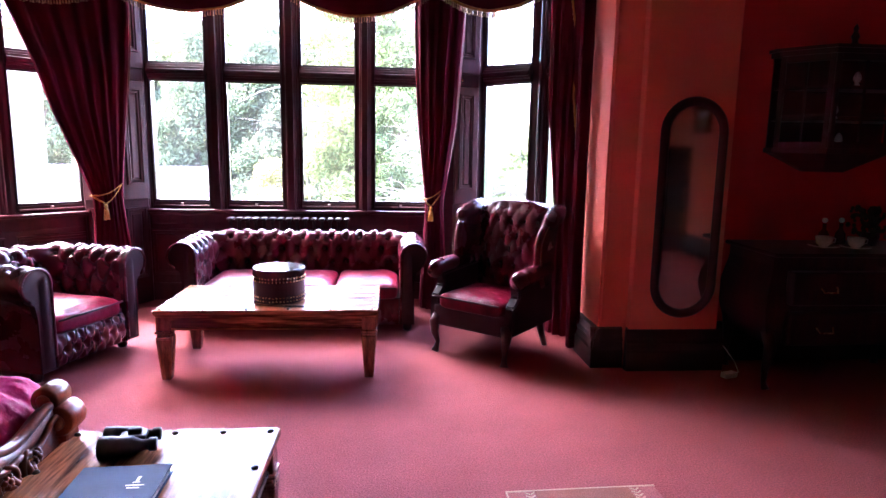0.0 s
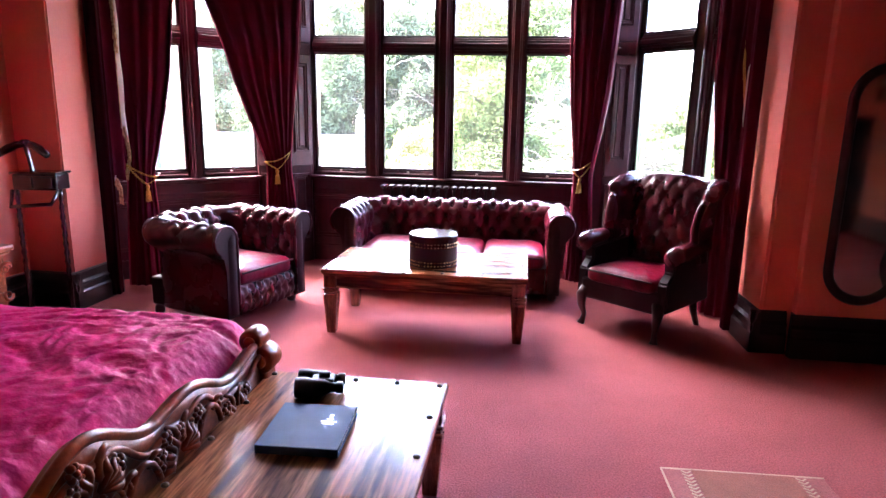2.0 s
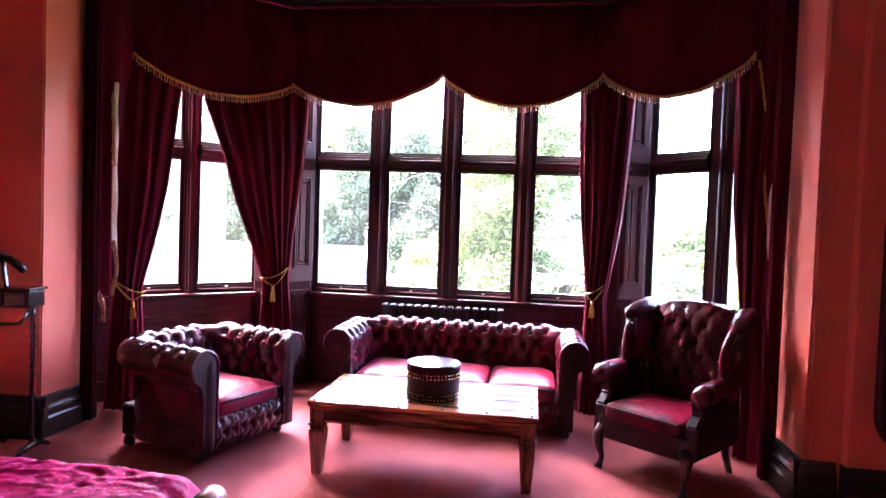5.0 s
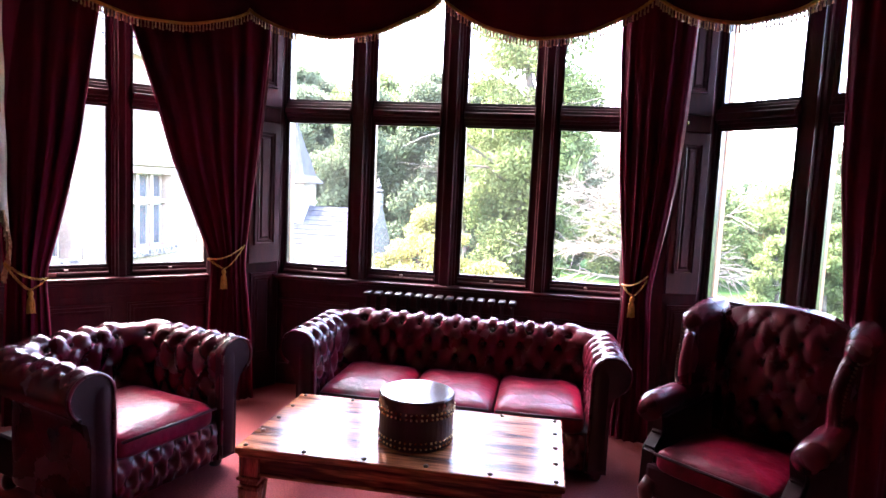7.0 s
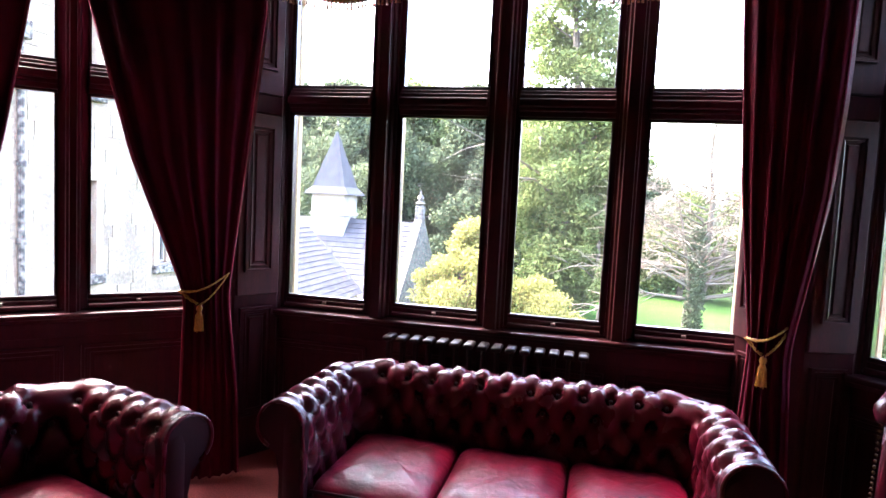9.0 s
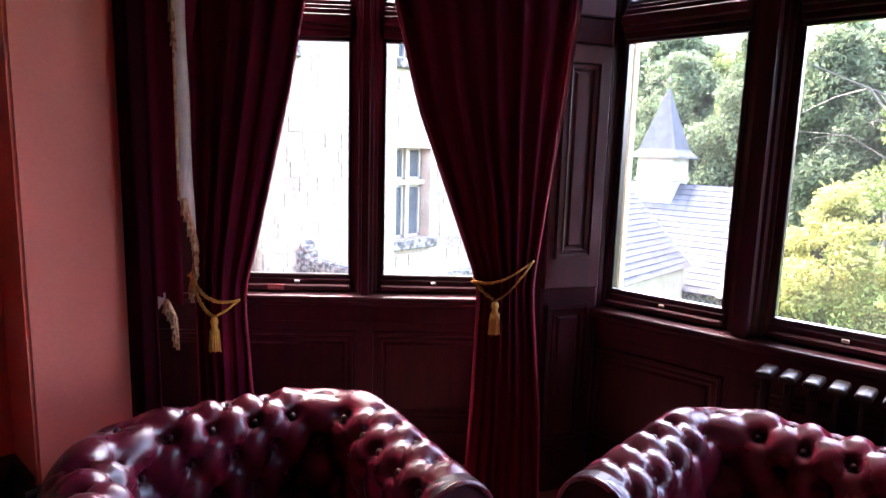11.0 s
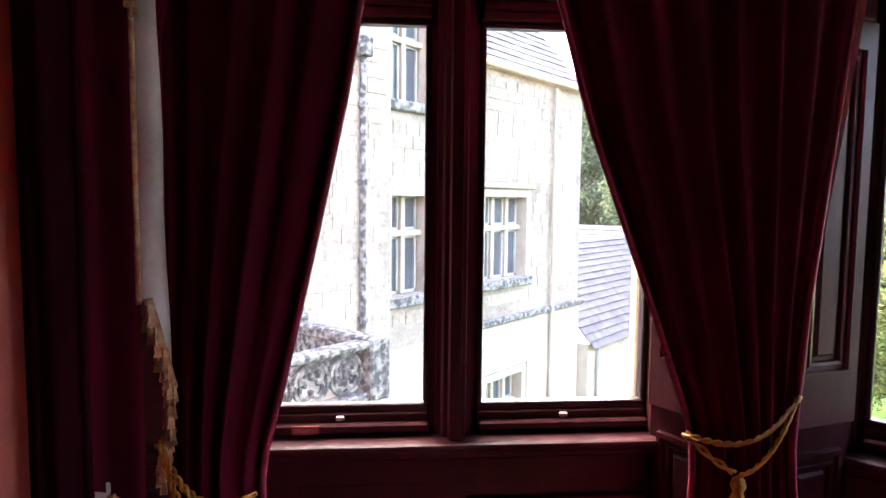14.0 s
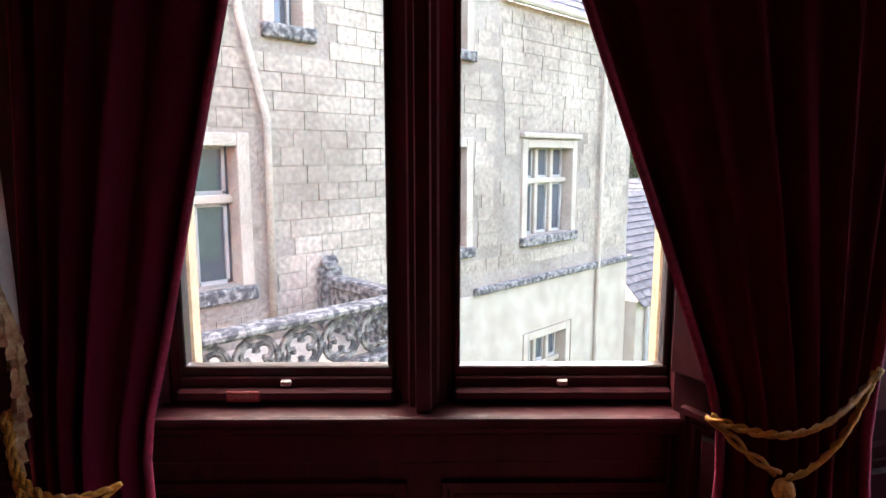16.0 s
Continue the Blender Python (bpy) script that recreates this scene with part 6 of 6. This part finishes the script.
q0 = part("quatrefoil", quatrefoil(), STONEDARK, h0, "pierced stone quatrefoil")
q0.location = (PX, PY1 - 0.45, (PZ0 + PZ1) / 2 + 0.01)
for i in range(1, 12):
    k = new("quatrefoil", q0.data)
    k.parent, k.location = h0, (PX, PY1 - 0.45 - i * 0.53, (PZ0 + PZ1) / 2 + 0.01)
    tagged(k, label="pierced stone quatrefoil")
part("end_post", box(B(), PX - 0.17, PX + 0.17, PY1 - 0.17, PY1 + 0.17, PZ0, PZ1 + 0.05, 0.03), STONEDARK, h0)
part("return_coping", box(B(), X1, PX - 0.15, PY1 - 0.12, PY1 + 0.12, PZ1 - 0.14, PZ1 + 0.02, 0.03), STONEDARK, h0)
part("return_panel", box(B(), X1, PX - 0.15, PY1 - 0.07, PY1 + 0.07, PZ0, PZ1 - 0.14), STONEDARK, h0)
bm = box(B(), X1 - 0.02, X1 + 0.22, PY1 - 0.16, PY1 + 0.16, PZ0, PZ1 + 0.12, 0.03)
for k in range(9):
    ball(bm, (X1 + 0.12 + 0.07 * math.cos(k * 2.1), PY1 + 0.08 * math.sin(k * 1.7), PZ1 + 0.16 + 0.03 * (k % 3)), 0.075, 7, 5)
part("carved_finial", bm, STONEDARK, h0, "weathered carved finial")

h2 = tagged(new("stone_house"), "brownish limestone house with slate roof and mullioned windows", "building")
X2 = -9.6
op2 = [(12.05, 13.0, -0.22, 1.55), (12.05, 13.0, 3.2, 4.9)]
op3 = [(14.76, 16.35, -0.2, 1.56), (14.9, 16.28, -3.75, -2.38)]
facade(h2, X2, 11.9, 13.9, GZ, 7.2, op2, -0.75, 6.4, 190, 2)
facade(h2, X2 - 0.02, 13.9, 18.9, GZ, 4.2, op3, -0.75, 4.15, 110, 3)
for o, n in ((op2[0], 2), (op2[1], 2), (op3[0], 3)):
    mullion_window(h2, X2, *o, n)
mullion_window(h2, X2, *op3[1], 3, 0.5)
part("hood_mould", box(B(), X2 - 0.02, X2 + 0.10, 14.55, 16.6, 1.74, 1.84, 0.02), STONEPALE, h2)
part("string_course", box(B(), X2, X2 + 0.12, 13.2, 19.0, -1.16, -1.02, 0.03), STONEDARK, h2, "dark weathered string course")
part("lower_ashlar", box(B(), X2 - 0.02, X2 + 0.025, 11.9, 14.7, GZ, -1.16), STONEPALE, h2, "smooth cream ashlar")
part("lower_ashlar", box(B(), X2 - 0.02, X2 + 0.025, 16.48, 18.9, GZ, -1.16), STONEPALE, h2, "smooth cream ashlar")
part("lower_ashlar", box(B(), X2 - 0.02, X2 + 0.025, 14.7, 16.48, -2.2, -1.16), STONEPALE, h2, "smooth cream ashlar")
bm = tube(B(), [(X2 + 0.1, 17.42, GZ), (X2 + 0.1, 17.42, 4.1)], 0.05, 8)
for z in (-0.8, 1.0, 2.6):
    lathe(bm, [(0.07, 0.0), (0.07, 0.1)], 8, pose(X2 + 0.1, 17.42, z))
part("downpipe", bm, STONEPALE, h2, "pale painted downpipe")
part("gutter", tube(B(), [(X2 + 0.12, 13.9, 4.22), (X2 + 0.12, 19.0, 4.22)], 0.07, 8), STONEPALE, h2)


def slated(house, p, q, up, rows, label="blue-grey slate roof slope"):
    """A slope from the eave line p-q by the vector up, in overlapping courses of slates."""
    p, q, up = Vector(p), Vector(q), Vector(up)
    n = (q - p).cross(up).normalized()
    if n.z < 0:
        n = -n
    L = (q - p).length
    bm = bmesh.new()
    rr = random.Random(int(L * 10) + rows)
    for i in range(rows):
        a, b = p + up * (i / rows), p + up * ((i + 1.12) / rows)
        s = rr.uniform(0, 0.3)
        m = max(2, int(L / 0.42))
        for j in range(m):
            f0, f1 = max(0, (j + s - 0.3) / m), min(1, (j + 1 + s - 0.3) / m - 0.012 / L * 3)
            if f1 <= f0:
                continue
            e = 0.03 + rr.uniform(-0.008, 0.008)
            v = [bm.verts.new(a.lerp(a + (q - p), f0) + n * e), bm.verts.new(a.lerp(a + (q - p), f1) + n * e),
                 bm.verts.new(b.lerp(b + (q - p), f1) + n * 0.006), bm.verts.new(b.lerp(b + (q - p), f0) + n * 0.006)]
            w = [bm.verts.new(k.co - n * 0.02) for k in v[:2]]
            bm.faces.new(v), bm.faces.new((v[1], v[0], w[0], w[1]))
    r = part("roof", bm, SLATE, house, label, kind="stuff")
    q4 = bmesh.new()
    q4.faces.new([q4.verts.new(k - n * 0.015) for k in (p, q, q + up, p + up)])
    part("roof_boarding", q4, SLATE, house)
    return r


slated(h2, (X2 + 0.15, 13.9, 4.22), (X2 + 0.15, 19.0, 4.22), (-3.2, 0, 3.6), 18)
slated(h2, (X2 + 0.15, 11.9, 7.25), (X2 + 0.15, 13.9, 7.25), (-3.0, 0, 3.4), 12)

# low slated range beyond
h4 = tagged(new("slated_outbuilding"), "low stone outbuilding with a blue slate roof", "building")
part("wall", box(B(), -13.5, -9.3, 18.95, 26.0, GZ, -2.2), STONEPALE, h4)
slated(h4, (-9.1, 18.95, -2.3), (-9.1, 26.2, -2.3), (-2.5, 0, 2.6), 16)
part("downpipe", tube(B(), [(-9.22, 19.4, GZ), (-9.22, 19.4, -2.3)], 0.05, 8), RENDERWHITE, h4, "white downpipe")

# chapel with a bell turret
ch = tagged(new("chapel"), "stone chapel with slate roof and small bell turret", "building")
RY, RX0, RX1, RZ, EZ = 29.5, -22.0, -7.9, 0.45, -3.1
bm = prism(B(), [(RX0, 26.2), (RX1, 26.2), (RX1, 32.8), (RX0, 32.8)], GZ, EZ)
part("wall", bm, STONEDARK, ch, "grey stone walls")
slated(ch, (RX0, 25.9, EZ - 0.1), (RX1 + 0.1, 25.9, EZ - 0.1), (0, 3.6, RZ - EZ + 0.1), 18)
slated(ch, (RX0, 33.1, EZ - 0.1), (RX1 + 0.1, 33.1, EZ - 0.1), (0, -3.6, RZ - EZ + 0.1), 18)
bm = B()
for x0, x1 in ((RX1 - 0.15, RX1 + 0.2),):
    a = [bm.verts.new((x0, y, z)) for y, z in ((25.7, EZ - 0.1), (33.3, EZ - 0.1), (RY, RZ + 0.35))]
    b = [bm.verts.new((x1, y, z)) for y, z in ((25.7, EZ - 0.1), (33.3, EZ - 0.1), (RY, RZ + 0.35))]
    bm.faces.new(a), bm.faces.new(b[::-1])
    for i in range(3):
        bm.faces.new((a[i], b[i], b[(i + 1) % 3], a[(i + 1) % 3]))
bmesh.ops.recalc_face_normals(bm, faces=bm.faces[:])
part("gable", bm, STONEDARK, ch, "weathered stone gable")
bm = box(B(), RX1 - 0.15, RX1 + 0.22, RY - 0.2, RY + 0.2, RZ + 0.1, RZ + 0.75, 0.04)
lathe(bm, [(0.12, 0.0), (0.24, 0.1), (0.1, 0.2), (0.16, 0.32), (0.05, 0.5), (0.02, 0.7)], 10, pose(RX1 + 0.03, RY, RZ + 0.75))
part("gable_finial", bm, STONEDARK, ch, "weathered stone finial")
TX = -11.9
part("turret_base", box(B(), TX - 0.77, TX + 0.77, RY - 0.77, RY + 0.77, -1.2, 1.55, 0.02), RENDERWHITE, ch, "white rendered turret")
part("turret_cornice", box(B(), TX - 0.83, TX + 0.83, RY - 0.83, RY + 0.83, 0.55, 0.68, 0.03), RENDERWHITE, ch)
bm = B()
rings = []
for r, z in ((1.04, 1.50), (1.0, 1.58), (0.76, 1.85), (0.51, 2.7), (0.25, 3.55), (0.04, 4.3)):
    rings.append([bm.verts.new((TX + r * sx, RY + r * sy, z)) for sx, sy in ((-1, -1), (1, -1), (1, 1), (-1, 1))])
for a, b in zip(rings, rings[1:]):
    for i in range(4):
        bm.faces.new((a[i], a[(i + 1) % 4], b[(i + 1) % 4], b[i]))
bm.faces.new(rings[0][::-1]), bm.faces.new(rings[-1])
part("spire", bm, SLATE, ch, "flared slate spire")
part("spire_tip", lathe(B(), [(0.05, 0.0), (0.08, 0.08), (0.02, 0.2), (0.01, 0.5)], 8, pose(TX, RY, 4.58)), STONEDARK, ch)
slated(ch, (-11.2, 22.3, -3.6), (-11.2, 27.6, -3.6), (-3.4, 0.0, 2.9), 15)
slated(ch, (-18.0, 22.3, -3.6), (-18.0, 27.6, -3.6), (3.4, 0.0, 2.9), 15)
part("wing_wall", box(B(), -17.8, -11.4, 22.6, 26.2, GZ, -3.7), STONEDARK, ch)
bm = B()
bm.faces.new([bm.verts.new(p) for p in ((-17.9, 22.55, -3.7), (-11.3, 22.55, -3.7), (-14.6, 22.55, -0.75))])
part("wing_gable", bm, STONEDARK, ch)
part("ridge_verge", tube(B(), [(-11.15, 22.25, -3.55), (-14.6, 22.25, -0.6), (-18.05, 22.25, -3.55)], 0.09, 6), STONEPALE, ch, "pale stone verge")


def leaf_cloud(blobs, n, size, seed, droop=0.0, flat=1.0):
    """n small leaf sprays spread through ellipsoids (x, y, z, rx, ry, rz), mostly near their skins."""
    n, size = int(n * 3.2), size * 0.55
    rs = np.random.RandomState(seed)
    vol = np.array([b[3] * b[4] * b[5] for b in blobs]) ** 0.75
    pick = rs.choice(len(blobs), n, p=vol / vol.sum())
    bl = np.array(blobs)[pick]
    d = rs.normal(size=(n, 3))
    d /= np.linalg.norm(d, axis=1)[:, None]
    r = rs.uniform(0.0, 1.0, n) ** 0.3 * rs.uniform(0.78, 1.14, n)
    c = bl[:, :3] + d * bl[:, 3:] * r[:, None]
    a = rs.normal(size=(n, 3))
    a[:, 2] = a[:, 2] * flat - droop
    a /= np.linalg.norm(a, axis=1)[:, None]
    b = np.cross(a, rs.normal(size=(n, 3)))
    b /= np.linalg.norm(b, axis=1)[:, None]
    s = (size * rs.uniform(0.5, 1.4, n))[:, None]
    v = np.stack([c - a * s, c + b * s * 0.45, c + a * s, c - b * s * 0.45], axis=1).reshape(-1, 3)
    f = np.arange(4 * n).reshape(-1, 4)
    return v.tolist(), f.tolist()


def limbs(bm, base, top, r, n, seed, spread=0.5, twigs=3, length=0.5, rise=0.4):
    rr = random.Random(seed)
    base, top = Vector(base), Vector(top)
    H = (top - base).length
    pts = [base.lerp(top, k / 6) + Vector((rr.uniform(-1, 1), rr.uniform(-1, 1), 0)) * 0.03 * H * (k > 0) for k in range(7)]
    tube(bm, pts, [r * (1 - 0.8 * k / 6) for k in range(7)], 7)
    for i in range(n):
        f = rr.uniform(0.25, 0.98)
        p = base.lerp(top, f)
        a = rr.uniform(0, 6.283)
        L = H * length * (1.15 - f) * rr.uniform(0.6, 1.1)
        d = Vector((math.cos(a), math.sin(a), rr.uniform(rise - 0.3, rise + 0.3))).normalized()
        q = p + d * L * 0.5 + Vector((0, 0, 0.05 * L))
        e = q + (d + Vector((rr.uniform(-0.5, 0.5), rr.uniform(-0.5, 0.5), rr.uniform(-0.5, 0.2)))).normalized() * L * 0.5
        rad = r * 0.35 * (1.1 - f)
        tube(bm, [p, q, e], [rad, rad * 0.6, rad * 0.2], 5, cap=False)
        for _ in range(twigs):
            g = rr.uniform(0.3, 1.0)
            s = p.lerp(q, g * 2) if g < 0.5 else q.lerp(e, g * 2 - 1)
            dd = (d + Vector((rr.uniform(-1, 1), rr.uniform(-1, 1), rr.uniform(-0.8, 0.5)))).normalized()
            l2 = L * rr.uniform(0.2, 0.4)
            m = s + dd * l2 * 0.5 + Vector((0, 0, rr.uniform(-0.1, 0.1) * l2))
            tube(bm, [s, m, s + dd * l2 + Vector((0, 0, -0.15 * l2))], [rad * 0.4, rad * 0.25, rad * 0.1], 4, cap=False)
    return bm


def tree(name, label, base, top, r, blobs, n, size, leaf, seed, branches=14, droop=0.0, bark=None):
    t = thing(name, pose(0, 0, 0), label, "tree")
    part("trunk", limbs(B(), base, top, r, branches, seed, twigs=2), bark or BARK, t, "dark branching trunk")
    v, f = leaf_cloud(blobs, n, size, seed, droop)
    mesh_part("crown", v, f, leaf, t, kind="stuff")
    return t


def blobby(cx, cy, z0, z1, r, n, seed, taper=0.5):
    """Clumps filling a crown from z0 to z1 with an uneven outline."""
    rr = random.Random(seed)
    out = []
    for k in range(n):
        f = (k + rr.uniform(0, 1)) / n
        w = r * (math.sin(math.pi * min(1, 0.18 + 0.82 * f)) ** 0.6 if taper < 0 else (1 - f) ** taper)
        a, q = rr.uniform(0, 6.283), rr.uniform(0.2, 0.85)
        s = r * rr.uniform(0.22, 0.42) * (0.6 + 0.4 * (1 - f))
        out.append((cx + w * q * math.cos(a), cy + w * q * math.sin(a), lerp(z0, z1, f), s * 1.2, s * 1.2, s * 0.8))
    return out


tree("golden_bush", "bright golden-green evergreen shrub on the lawn", (-4.7, 24.6, GZ), (-4.6, 24.6, -0.5), 0.12,
     blobby(-4.5, 24.6, -3.4, 0.6, 2.15, 40, 1, -1) + blobby(-2.2, 25.4, -3.5, -1.3, 1.9, 18, 2, -1), 8000, 0.15, LEAF_GOLD, 5, 10)
for k, (x, y, top, r) in enumerate(((-27, 52, 9.5, 5.0), (-20, 50, 8.5, 5.0), (-14, 47, 9.0, 4.6), (-9.0, 45, 8.6, 4.2), (-4.6, 44, 8.0, 3.8))):
    tree("conifer", "dark green conifer in the wood behind the chapel", (x, y, GZ), (x, y, top), 0.35, blobby(x, y, -4, top, r, 42, 20 + k, 0.55), 7000, 0.34, LEAF_DARK, 30 + k, 10, 0.5)
for k, (x, y, top, r) in enumerate(((-33, 60, 9.0, 6.0), (-24, 61, 10.0, 6.0), (-16, 58, 9.5, 5.5), (-9.5, 57, 10.0, 5.5), (-3.5, 56, 9.0, 5.0), (1.5, 55, 5.5, 4.5))):
    tree("broadleaf_tree", "dense green tree in the wood behind the lawn", (x, y, GZ), (x, y, top), 0.35, blobby(x, y, -3.5, top, r, 46, 120 + k, -1), 9000, 0.5, LEAF_DARK if k % 2 else LEAF_MID, 130 + k, 8, 0.3)
for k, (x, y, top, r) in enumerate(((-44, 70, 13.0, 6.5), (-35, 69, 13.5, 6.5), (-27, 68, 13.5, 6.5), (-19.5, 67, 13.0, 6.0), (-12.5, 66, 12.5, 6.0), (-6, 66, 12.0, 5.5), (-0.5, 65, 8.0, 5.0))):
    tree("tall_wood_tree", "tall dark tree at the back of the wood", (x, y, GZ), (x, y, top - 1), 0.35, blobby(x, y, -1, top, r, 60, 220 + k, -1) + blobby(x, y, top - 4, top, r * 0.8, 16, 240 + k, -1), 9000, 0.6, LEAF_DARK if k % 3 else LEAF_MID, 230 + k, 8, 0.3)
tree("ivy_clad_tree", "tall ivy-clad tree in fresh leaf beyond the lawn", (-1.9, 37, GZ), (-1.7, 37, 15.5), 0.4,
     blobby(-1.9, 37, -3.5, 16.5, 3.9, 140, 41, -1), 21000, 0.26, LEAF_MID, 42, 20)
tree("young_lime_tree", "young tree with bright spring leaves", (0.0, 34, GZ), (0.1, 34, 3.8), 0.15, blobby(0.1, 34, -2.5, 4.2, 1.5, 22, 43, -1), 3500, 0.19, LEAF_LIME, 44, 10)
tree("slender_tree", "slender half-bare tree above the wood", (-5.4, 41, GZ), (-5.2, 41, 9.8), 0.2, blobby(-5.3, 41, 4.0, 8.0, 1.6, 12, 45, -1), 1500, 0.25, LEAF_MID, 46, 16)
bt = thing("bare_tree", pose(0, 0, 0), "bare spreading tree with pale twigs and ivied trunk", "tree")
bm = B()
limbs(bm, (3.6, 29.5, GZ), (3.9, 29.5, 5.4), 0.22, 90, 51, twigs=20, length=0.55, rise=0.25)
limbs(bm, (3.6, 29.5, -3.2), (2.1, 29.2, 4.2), 0.09, 40, 52, twigs=14, length=0.42, rise=0.1)
limbs(bm, (3.8, 29.5, -2.6), (5.5, 29.8, 4.4), 0.09, 40, 53, twigs=14, length=0.42, rise=0.1)
part("branches", bm, TWIG, bt, "tangle of pale bare branches")
v, f = leaf_cloud([(3.65, 29.4, GZ + 0.6 + 0.55 * k, 0.42, 0.42, 0.45) for k in range(9)], 1800, 0.13, 54)
mesh_part("ivy", v, f, LEAF_DARK, bt, "ivy round the trunk", kind="stuff")
for k, (x, y, top, r) in enumerate(((6.8, 22.5, 0.4, 1.4), (8.4, 22.8, 0.9, 1.5), (10.0, 23.2, 0.7, 1.5), (11.6, 23.6, 1.0, 1.6))):
    tree("cypress", "feathery green cypress in a row on the lawn", (x, y, GZ), (x, y, top), 0.14, blobby(x, y, GZ + 0.2, top, r, 40, 60 + k, 0.45), 8500, 0.13, LEAF_MID, 70 + k, 6, -0.8)
tree("tall_pine", "tall dark pine standing behind the cypresses", (15.5, 36, GZ), (15.3, 36, 9.5), 0.3, blobby(15.4, 36, 1.5, 10.0, 3.0, 30, 80, -1), 3200, 0.28, LEAF_DARK, 81, 22)
for k, (x, y, top, r) in enumerate(((5.5, 48, 2.6, 4.0), (11, 50, 3.2, 4.5), (17, 52, 3.0, 4.5), (24, 50, 4.0, 5.0))):
    tree("woodland_tree", "pale budding tree in the wood beyond the lawn", (x, y, GZ), (x, y, top), 0.25, blobby(x, y, -3.5, top, r, 28, 90 + k, -1), 4200, 0.34, LEAF_MID, 95 + k, 26)
rr = random.Random(7)
belt = [(x, 85 + rr.uniform(-8, 8), GZ + rr.uniform(1, 4.5), 5, 4, 3 + rr.uniform(0, 3)) for x in range(-95, 100, 5)]
v, f = leaf_cloud(belt, 9000, 0.9, 77)
tagged(mesh_part("far_woods", v, f, LEAF_DARK), "distant dark belt of woodland", "trees", kind="stuff")
